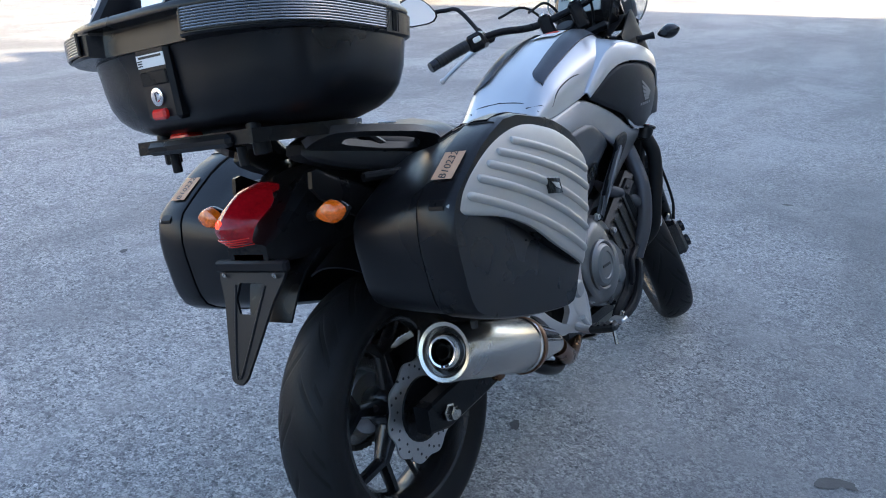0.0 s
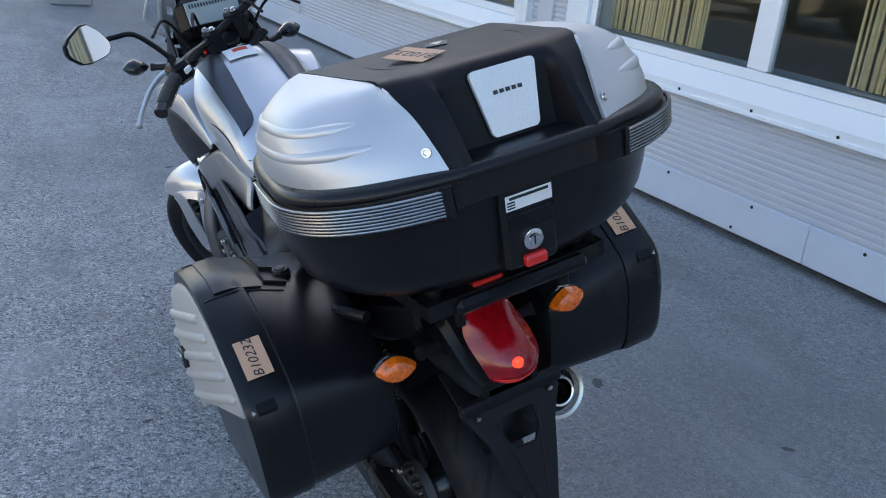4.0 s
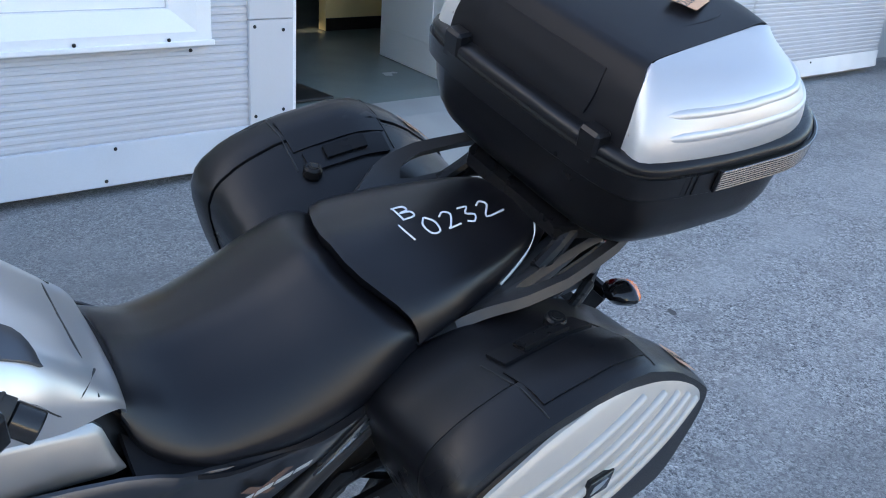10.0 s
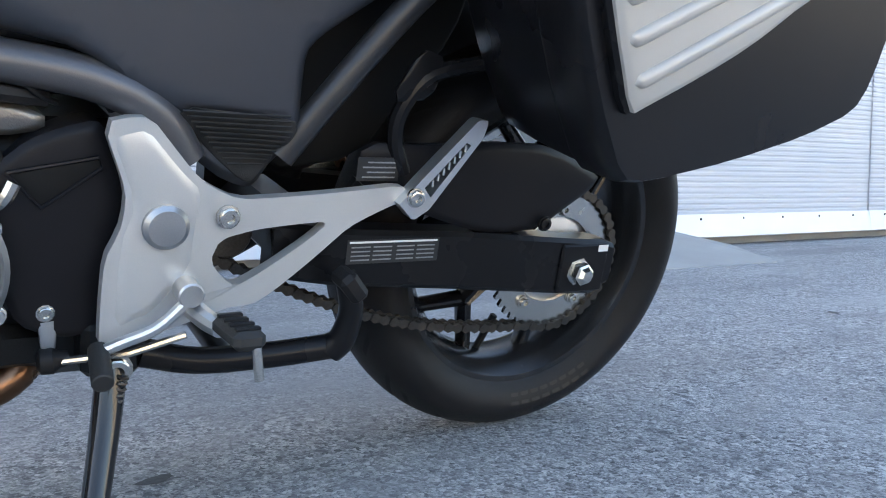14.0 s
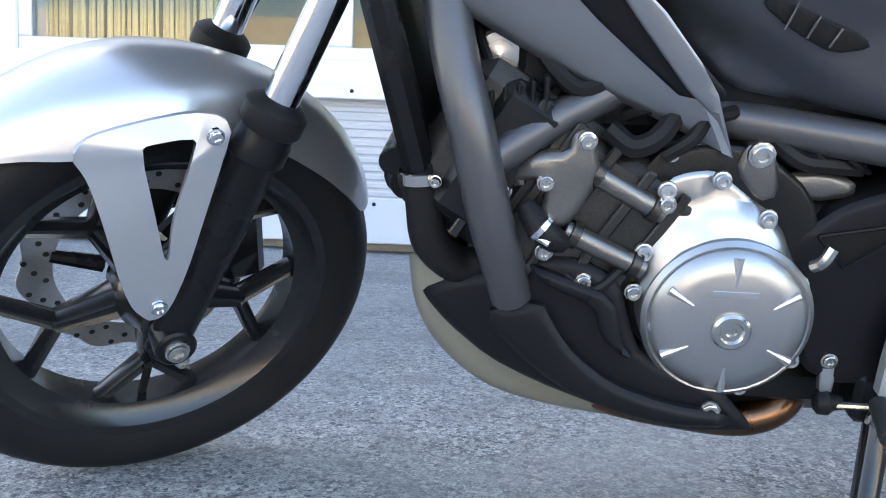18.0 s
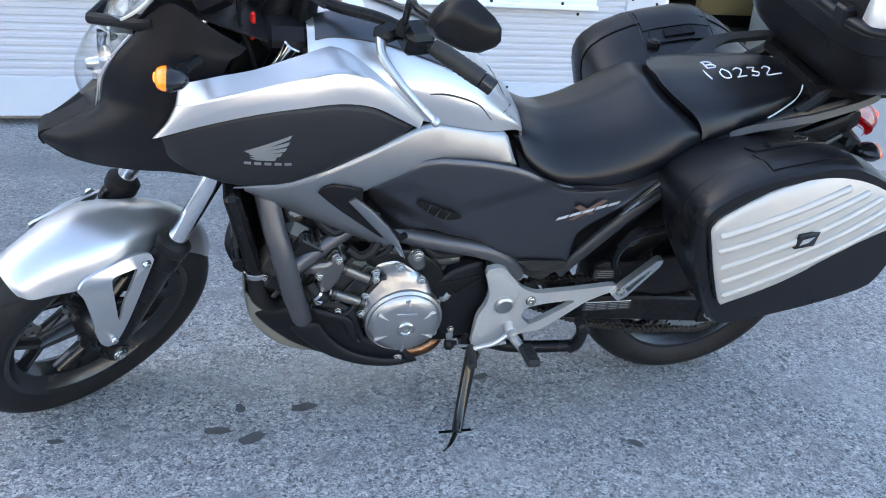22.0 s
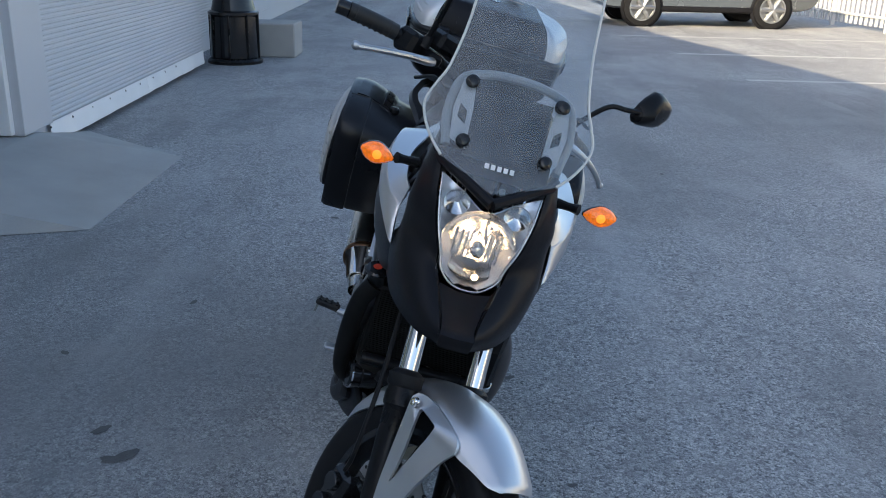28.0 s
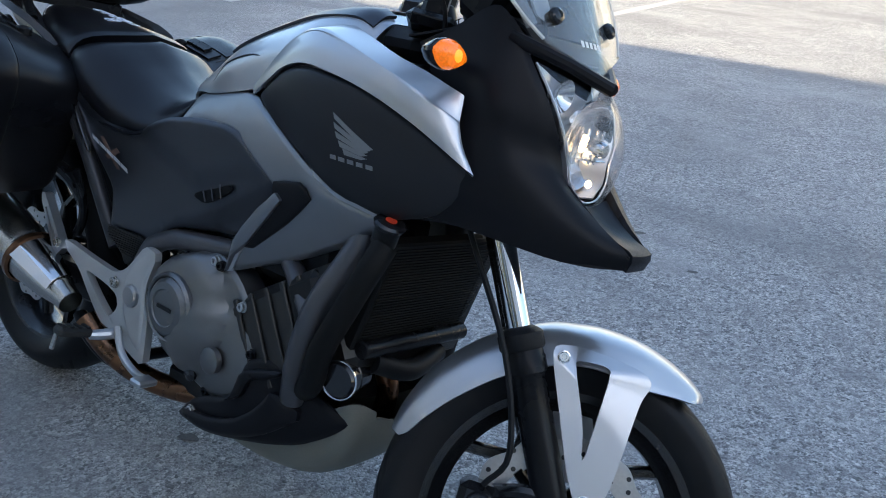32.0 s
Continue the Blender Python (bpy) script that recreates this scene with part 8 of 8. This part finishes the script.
for y in (.068, -.068):
    part("bracket_bolt", lathe([(0, .0055), (.003, .0055), (.003, .003), (.001, .003), (.001, .0001)], (-.3255, y, .722), (-1, 0, -.3), 14), STEEL, plate)
part("fender_flap", sheet([[(-.20, y, .74) for y in (-.075, 0, .075)], [(-.26, y, .70) for y in (-.07, 0, .07)], [(-.30, y, .62) for y in (-.055, 0, .055)]], .005, 3, 3), SATIN_BLACK, bike)


# ---- luggage ----
def sticker(name, p, x_dir, normal, parent, w=.055, h=.032, flip=1):
    m = facing(p, x_dir, normal)
    s = Shape().add([(-w / 2, -h / 2, 0), (w / 2, -h / 2, 0), (w / 2, h / 2, 0), (-w / 2, h / 2, 0), (-w / 2, -h / 2, .0006), (w / 2, -h / 2, .0006), (w / 2, h / 2, .0006), (-w / 2, h / 2, .0006)], [(0, 3, 2, 1), (4, 5, 6, 7), (0, 1, 5, 4), (1, 2, 6, 5), (2, 3, 7, 6), (3, 0, 4, 7)], m)
    st_ = part(name, s, PAPER, parent, "buff paper tag with a handwritten stock number", 0)
    letters("B10232", h * .52, m @ Matrix.Translation((0, 0, .0010)), LABEL_BLACK, "tag_writing", parent, .0002, .25)
    return st_


case_xz = [(.185, .512), (.236, .595), (.281, .69), (.312, .785), (.303, .83), (.257, .870), (.18, .905), (.02, .938), (-.078, .903), (-.158, .851), (-.205, .815), (-.217, .75), (-.203, .64), (-.183, .602), (-.10, .568), (.02, .535), (.145, .510)]
pan_xz = [(.203, .588), (.245, .675), (.280, .765), (.288, .79), (.275, .815), (.232, .847), (.175, .879), (.08, .907), (.01, .915), (-.055, .896), (-.124, .861), (-.19, .821), (-.207, .805), (-.194, .790), (-.077, .760), (.002, .720), (.071, .669), (.141, .626), (.185, .600)]


def bulge(x, z):
    return .438 - .5 * (x - .08) ** 2 - (1.7 if z > .76 else .3) * (z - .76) ** 2


RIBS = [((.270, .776), (.000, .886)), ((.262, .738), (-.051, .874)), ((.243, .696), (-.090, .859)), ((.229, .658), (-.126, .841)), ((.211, .619), (-.162, .817))]


def pannier(side):
    out = rounded(case_xz, 1)
    cx, cz = .02, .74

    def ring(y, kt, kb, kx):
        """The outline at half-width y, drawn in by its own share at the top, the foot and the ends."""
        return [(cx + (x - cx) * kx, side * y, cz + (z - cz) * (kt if z > cz else kb)) for x, z in out]
    P = part("pannier", loft([ring(.150, .56, .80, .86), ring(.158, .66, .89, .925), ring(.172, .72, .925, .945), ring(.235, .79, .955, .965), ring(.262, .85, .962, .972), ring(.295, .925, .970, .978), ring(.318, .962, .974, .980)]), CASE_BLACK, bike, "black side case with a ribbed silver panel", 28)
    part("lid_joint", loft([ring(.312, .955, .965, .972), ring(.326, .955, .965, .972)]), LABEL_BLACK, P)
    part("lid", loft([ring(.3215, .955, .968, .975), ring(.322, .985, .988, .988), ring(.330, .998, .998, .998), ring(.384, 1.0, 1.0, 1.0), ring(.393, .990, .990, .990), ring(.400, .974, .974, .974), ring(.401, .80, .80, .80)]), CASE_BLACK, P, "smooth black lid rim", 28)
    sp0 = part("silver_panel", panel(rounded(pan_xz, 1), bulge, .035, .008, .004, .016, side), PANEL_SILVER, P, "matt silver panel with raised ribs")
    for (ax, az), (bx, bz) in RIBS:
        ln_ = [(ax + (bx - ax) * t, az + (bz - az) * (t + .22 * t * (1 - t))) for t in [0, .008, .022] + [k / 12 for k in range(1, 12)] + [.978, .992, 1]]
        part("rib", tube([(x, side * (bulge(x, z) - .0022), z) for x, z in ln_], [.0015, .0058, .0086] + [.0088] * 11 + [.0086, .0058, .0015], 12, 2), PANEL_SILVER, sp0)
    part("panel_gap", panel(rounded([(cx + (x - cx) * 1.018, cz + (z - cz) * 1.02) for x, z in pan_xz], 1), lambda x, z: bulge(x, z) - .008, .03, .006, .004, .05, side), SATIN_BLACK, P)
    b = (.082, .781)
    def badge_ring(k, d, cs=((.024, -.020), (.020, .012), (-.024, .020), (-.020, -.012))):
        return [(b[0] + dx * k, side * (bulge(b[0] + dx * k, b[1] + dz * k) + d), b[1] + dz * k) for dx, dz in cs]
    bd = part("badge", loft([badge_ring(1, -.004), badge_ring(1, .0080), badge_ring(.92, .0090)]), GLOSS_BLACK, P, "small black badge with a silver wing")
    wing = ((.015, -.010), (.012, .003), (-.014, .010), (-.002, -.003))
    part("badge_wing", loft([badge_ring(1, .0085, wing), badge_ring(1, .0098, wing)]), SILVER, bd)
    # handle, lock and joint lines on the top
    kx = .034 if side > 0 else .158
    def crest(x, y):
        """Height of the case's top at x and half-width y."""
        k = float(np.interp(y, (.172, .235, .262, .295, .318, .322, .330, .384, .393), (.72, .79, .85, .925, .962, .985, .998, 1.0, .990)))
        q = cx + (x - cx) / float(np.interp(y, (.172, .318, .33), (.945, .98, 1.0)))
        best = max(az + (bz - az) * (q - ax) / (bx - ax) for (ax, az), (bx, bz) in zip(out, out[1:] + out[:1]) if abs(bx - ax) > 1e-9 and min(ax, bx) <= q <= max(ax, bx))
        return cz + (best - cz) * k

    def deck(x0, x1, y0, y1, d, n=5):
        rr = [[(x0 + (x1 - x0) * i / n, side * (y0 + (y1 - y0) * f), crest(x0 + (x1 - x0) * i / n, y0 + (y1 - y0) * f) + d) for f in (0, .33, .66, 1)] for i in range(n + 1)]
        return sheet(rr if side < 0 else [r[::-1] for r in rr], .008, 2, 2)
    part("top_latch", deck(-.012, .172, .292, .372, .0035), CASE_BLACK, P, "flat lid latch")
    part("latch_root", deck(.0, .160, .245, .283, .006), CASE_BLACK, P)
    part("handle", deck(.045, .125, .255, .278, .013, 4), SATIN_BLACK, P)
    part("lock", lathe([(0, .017), (.014, .017), (.018, .014), (.018, .010), (.020, .009), (.020, .0001)], (kx, side * .245, crest(kx, .245) - .002), (0, 0, 1), 20), SATIN_BLACK, P, "round lock with a bright key slot")
    part("key_slot", lathe([(0, .0065), (.002, .0065), (.0025, .0001)], (kx, side * .245, crest(kx, .245) + .0165), (0, 0, 1), 18), DARK_ALLOY, P)
    for x in (-.018, .178):
        part("joint_line", tube([(x, side * y, crest(x, y) + .0006) for y in (.258, .275, .289, .31, .335, .36, .38, .391)], .0014, 6, 2), LABEL_BLACK, P)
    part("foot", rod((-.10, side * .33, .565), (-.10, side * .33, .55), .007), GRIP_RUBBER, P)
    return P


pl_, pr_ = pannier(1), pannier(-1)
sticker("paper_tag", (-.140, .357, .8655), (.838, 0, .545), (-.545, 0, .838), pl_, .070, .044)
sticker("paper_tag", (-.136, -.357, .8685), (.838, 0, .545), (-.545, 0, .838), pr_, .070, .045)

# top case, tilted up towards the rear
TC = Matrix.Translation((-.25, 0, .985)) @ Matrix.Rotation(radians(7.5), 4, "Y")
plan = [(.226, 0), (.226, .10), (.218, .20), (.190, .252), (.10, .277), (.0, .289), (-.09, .293), (-.162, .266), (-.212, .208), (-.238, .135), (-.246, .08), (-.247, 0)]
pl = [tuple(q) for q in spline(plan, 4)]
ring_plan = pl + [(u, -y) for u, y in pl[::-1][1:-1]]


def case_ring(h, k, ku=None, du=0.0):
    ku = ku or k
    return [(u * ku + du, y * k, h) for u, y in ring_plan]


top = part("top_case", loft([case_ring(0, .54, .57, .014), case_ring(.006, .63, .65, .014), case_ring(.020, .77, .72, .016), case_ring(.036, .86, .77, .018), case_ring(.058, .925, .80, .019), case_ring(.09, .968, .82, .019), case_ring(.125, .984, .84, .018), case_ring(.142, .986, .86, .016)]).moved(TC), CASE_BLACK, bike, "large black top case with silver sides")
def band_ring(h, k, ku):
    """The rim's outline: between the two lenses it runs flush with the back of the case."""
    out_ = []
    for u, y in ring_plan:
        w = max(0, min(1, (abs(y) - .106) / .018)) if u < -.15 else 1
        out_.append((u * ku * w - .208 * (1 - w), y * k, h))
    return out_


part("rim", loft([case_ring(.139, .95, .86, .012), band_ring(.1395, .992, .985), band_ring(.143, 1.004, 1.002), band_ring(.179, 1.013, 1.010)]).moved(TC), CASE_BLACK, top, "black rim that holds the side lenses", 30)
part("rim_groove", loft([band_ring(.177, .995, .990), band_ring(.184, .995, .990)]).moved(TC), LABEL_BLACK, top)
part("lid_rim", loft([case_ring(.1825, .98, .96), case_ring(.183, 1.005, .985), case_ring(.187, 1.010, .990), case_ring(.1925, 1.004, .986), case_ring(.197, .990, .974), case_ring(.199, .965, .955), case_ring(.200, .90, .90)]).moved(TC), CASE_BLACK, top, "rounded black lid rim", 40)
LV = [(.194, [(.192, .200), (.182, .240), (.05, .272), (-.080, .274), (-.164, .230), (-.228, .114)]), (.225, [(.187, .193), (.176, .236), (.049, .272), (-.076, .276), (-.156, .226), (-.207, .120)]), (.258, [(.176, .176), (.164, .218), (.047, .262), (-.070, .264), (-.134, .216), (-.184, .128)]), (.279, [(.162, .169), (.152, .200), (.043, .243), (-.058, .243), (-.114, .198), (-.163, .136)]), (.293, [(.147, .167), (.138, .184), (.040, .212), (-.048, .208), (-.098, .178), (-.149, .141)]), (.300, [(.135, .166), (.126, .165), (.035, .158), (-.04, .152), (-.085, .148), (-.140, .145)])]



def lid_point(h, f):
    """A place on the silver side at height h, f from its front to its rear edge."""
    cols = [spline([(q[1][i][0], q[1][i][1], q[0]) for q in LV], 4) for i in range(6)]
    row = [(float(np.interp(h, [p[2] for p in c], [p[0] for p in c])), float(np.interp(h, [p[2] for p in c], [p[1] for p in c]))) for c in cols]
    line = spline(row, 8)
    return line[min(len(line) - 1, round(f * (len(line) - 1)))]


for side in (1, -1):
    rows = [[(u, side * y, h) for u, y in r] for h, r in LV]
    sp_ = part("silver_side", sheet(rows if side < 0 else [r[::-1] for r in rows], .005, 5, 4).moved(TC), CASE_SILVER, top, "brushed silver lid side with two ribs")
    for h0, f1 in ((.264, .84), (.238, .88)):
        hs = [h0 - .011 * max(0, (5 - k) / 5) ** 1.5 - (.003 * math.sin(math.pi * (k - 4) / 5) if k > 4 else 0) for k in range(10)]
        rr = [lid_point(hs[k], .20 + (f1 - .20) * k / 9) for k in range(10)]
        part("rib", tube([(u * 1.004, side * (y - .0036), hs[k] - .0010) for k, (u, y) in enumerate(rr)], [.0070] + [.0105] * 8 + [.0070], 16, 3).moved(TC), CASE_SILVER, sp_)
    for u, y, h in ((.187, .206, .222), (-.209, .133, .222)):
        part("screw", lathe([(0, .0070), (.002, .0064), (.002, .004), (.001, .0035), (.001, .0001)], TC @ Vector((u, side * y, h)), TC.to_3x3() @ Vector((.65 if u > 0 else -.8, side * .7, .35)), 16), STEEL, sp_)
    # ribbed side lens
    cols = [q for q in pl if -.2395 < q[0] < .1 and q[1] > .12]
    backing = [[(u * k, side * y * k, h) for u, y in cols] for k, h in ((1.010, .1455), (1.014, .163), (1.018, .1815))]
    le = part("ribbed_lens", sheet(backing if side < 0 else [r[::-1] for r in backing], .003, 1, 2).moved(TC), DARK_ALLOY, top, "smoked ribbed side lens", 20)
    for i in range(8):
        f = (i + .5) / 8
        k = 1.0215 + .009 * f
        part("lens_rib", tube([(u * k, side * y * k, .1465 + .035 * f) for u, y in cols], .0019, 8, 1, False).moved(TC), LENS_RIBBED, le)
    for e in (0, -1):
        u, y = cols[e]
        part("lens_end", tube([(u * 1.016, side * y * 1.016, .1455), (u * 1.026, side * y * 1.026, .1835)], .0034, 6, smooth=False).moved(TC), CASE_BLACK, top)
    part("hinge", rbox((.195, side * .16 - .02, .165), (.225, side * .16 + .02, .215), .005).moved(TC), CASE_BLACK, top)
    # fluted end piece in front of the lens
    for k in range(7):
        u = .112 + k * .0095
        part("flute", rod(TC @ Vector((u, side * (.2755 - .26 * (u - .11) - 2.0 * (u - .11) ** 2), .146)), TC @ Vector((u, side * (.278 - .26 * (u - .11) - 2.0 * (u - .11) ** 2), .180)), .004, 6), CASE_BLACK, top)


def band_width(u):
    return float(np.interp(u, (-.222, -.141, .138, .190), (.115, .145, .166, .200)))


band = [(.192, .193), (.186, .228), (.174, .262), (.157, .286), (.136, .298), (.03, .304), (-.06, .304), (-.122, .301), (-.141, .290), (-.163, .270), (-.192, .232), (-.222, .193)]
rows = []
for u, h in band:
    w = band_width(u)
    swell = .030 * max(0, min(1, (-.09 - u) / .045))
    floor = -.158 - .014 * (.292 - h) / .083
    flat = u > .13 or u < -.12
    rows.append([(floor if abs(y) < .082 and u < -.13 else u - swell * (1 - (y / w) ** 2), y, h - (0 if flat else .004 * (abs(y) / w) ** 3)) for y in (-w, -.104, -.090, -.080, -.04, 0, .04, .080, .090, .104, w)])
part("lid_band", sheet([r[::-1] for r in rows], .006, 2, 3).moved(TC), BLACK_PLASTIC, top, "black grained lid centre with a scooped back")
part("lid_front_pad", sheet([[(.1925, y, .212) for y in (.12, 0, -.12)], [(.186, y, .240) for y in (.125, 0, -.125)], [(.168, y, .276) for y in (.12, 0, -.12)]], .006, 3, 3).moved(TC), BLACK_PLASTIC, top, "backrest pad")
part("lid_outline", tube([(.10, .105, .3045), (.0, .112, .3075), (-.07, .105, .3078), (-.108, .07, .3064), (-.112, 0, .3070), (-.108, -.07, .3064), (-.07, -.105, .3078), (.0, -.112, .3075), (.10, -.105, .3045)], .0018, 6).moved(TC), BLACK_PLASTIC, top)


# name plate at the back in the scoop
def rear_pt(y, t):
    """On the floor of the scoop: t from the top to the rim."""
    return Vector((-.168 - .015 * t, y - .009, .294 - .088 * t))


plate_out = [(-.049, .07), (-.047, .02), (-.042, 0), (.042, 0), (.047, .02), (.049, .07), (.036, .95), (.031, 1), (-.031, 1), (-.036, .95)]
npl = Shape().add([rear_pt(y, t) + Vector((-.0045, 0, .001)) for y, t in plate_out] + [rear_pt(y * 1.02, t) for y, t in plate_out], [tuple(range(10))] + [(i, i + 10, (i + 1) % 10 + 10, (i + 1) % 10) for i in range(10)])
npo = part("name_plate", npl.moved(TC), material("bright_name_plate", (0.72, 0.74, 0.75), 0.3, 0.55), top, "pale silver name plate with plain black bars", 20)
for k in range(5):
    y0 = -.022 + k * .0092
    part("plate_bar", Shape().add([rear_pt(y, t) + Vector((-.0052, 0, .0010)) for y, t in ((y0, .34), (y0 + .0068, .34), (y0 + .0068, .40), (y0, .40))], [(0, 1, 2, 3)]).moved(TC), LABEL_BLACK, npo, "", 0)
# lock tongue below the rim
part("lock_tongue", rbox((-.4350, -.042, 1.028), (-.4010, .042, 1.158), .007), CASE_BLACK, top, "black lock tongue")
part("tongue_label", rbox((-.4362, -.036, 1.120), (-.4348, .036, 1.142), .0003), LABEL_WHITE, top, "white label with plain dark bars")
part("label_bar", rbox((-.4368, -.030, 1.1355), (-.4361, .030, 1.1395), .0001), LABEL_BLACK, top)
for k in range(3):
    part("label_bar", rbox((-.4368, .022, 1.123 + k * .004), (-.4361, .034, 1.125 + k * .004), .0001), LABEL_BLACK, top)
part("tongue_flap", rbox((-.4380, -.034, 1.090), (-.4330, .034, 1.114), .002), SATIN_BLACK, top)
part("lock", lathe([(0, .0155), (.004, .0155), (.005, .013), (.005, .009), (.007, .008), (.007, .0001)], (-.4350, 0, 1.070), (-1, 0, 0), 20), CHROME, top, "chromed key lock")
part("key_slit", rbox((-.4428, -.0012, 1.063), (-.4418, .0012, 1.077), .0002), LABEL_BLACK, top)
part("release_button", rbox((-.4460, -.018, 1.032), (-.4320, .018, 1.050), .004), RED_PLASTIC, top, "red release button")
part("base_button", rbox((-.13, .02, -.018), (-.09, .07, .0), .004).moved(TC), RED_PLASTIC, top)
for u in (.15, -.10):
    for y in (.12, -.12):
        part("case_foot", rod(TC @ Vector((u, y, -.022)), TC @ Vector((u, y, .008)), .014), SATIN_BLACK, top)
sticker("paper_tag", TC @ Vector((-.051, .056, .3160)), (1, .43, 0), (0, 0.02, 1), top, .074, .050)
part("lid_badge", rbox((-.022, -.016, .0), (.022, .016, .003), .001).moved(TC @ Matrix.Translation((.015, -.010, .3098)) @ Matrix.Rotation(radians(-25), 4, "Z")), GLOSS_BLACK, top, "small black badge")
part("badge_wing", Shape().add([(-.014, -.004, .0034), (.014, -.010, .0034), (.010, .010, .0034), (-.002, .004, .0034)], [(0, 1, 2, 3)], TC @ Matrix.Translation((.015, -.010, .3098)) @ Matrix.Rotation(radians(-25), 4, "Z")), SILVER, top, "", 0)
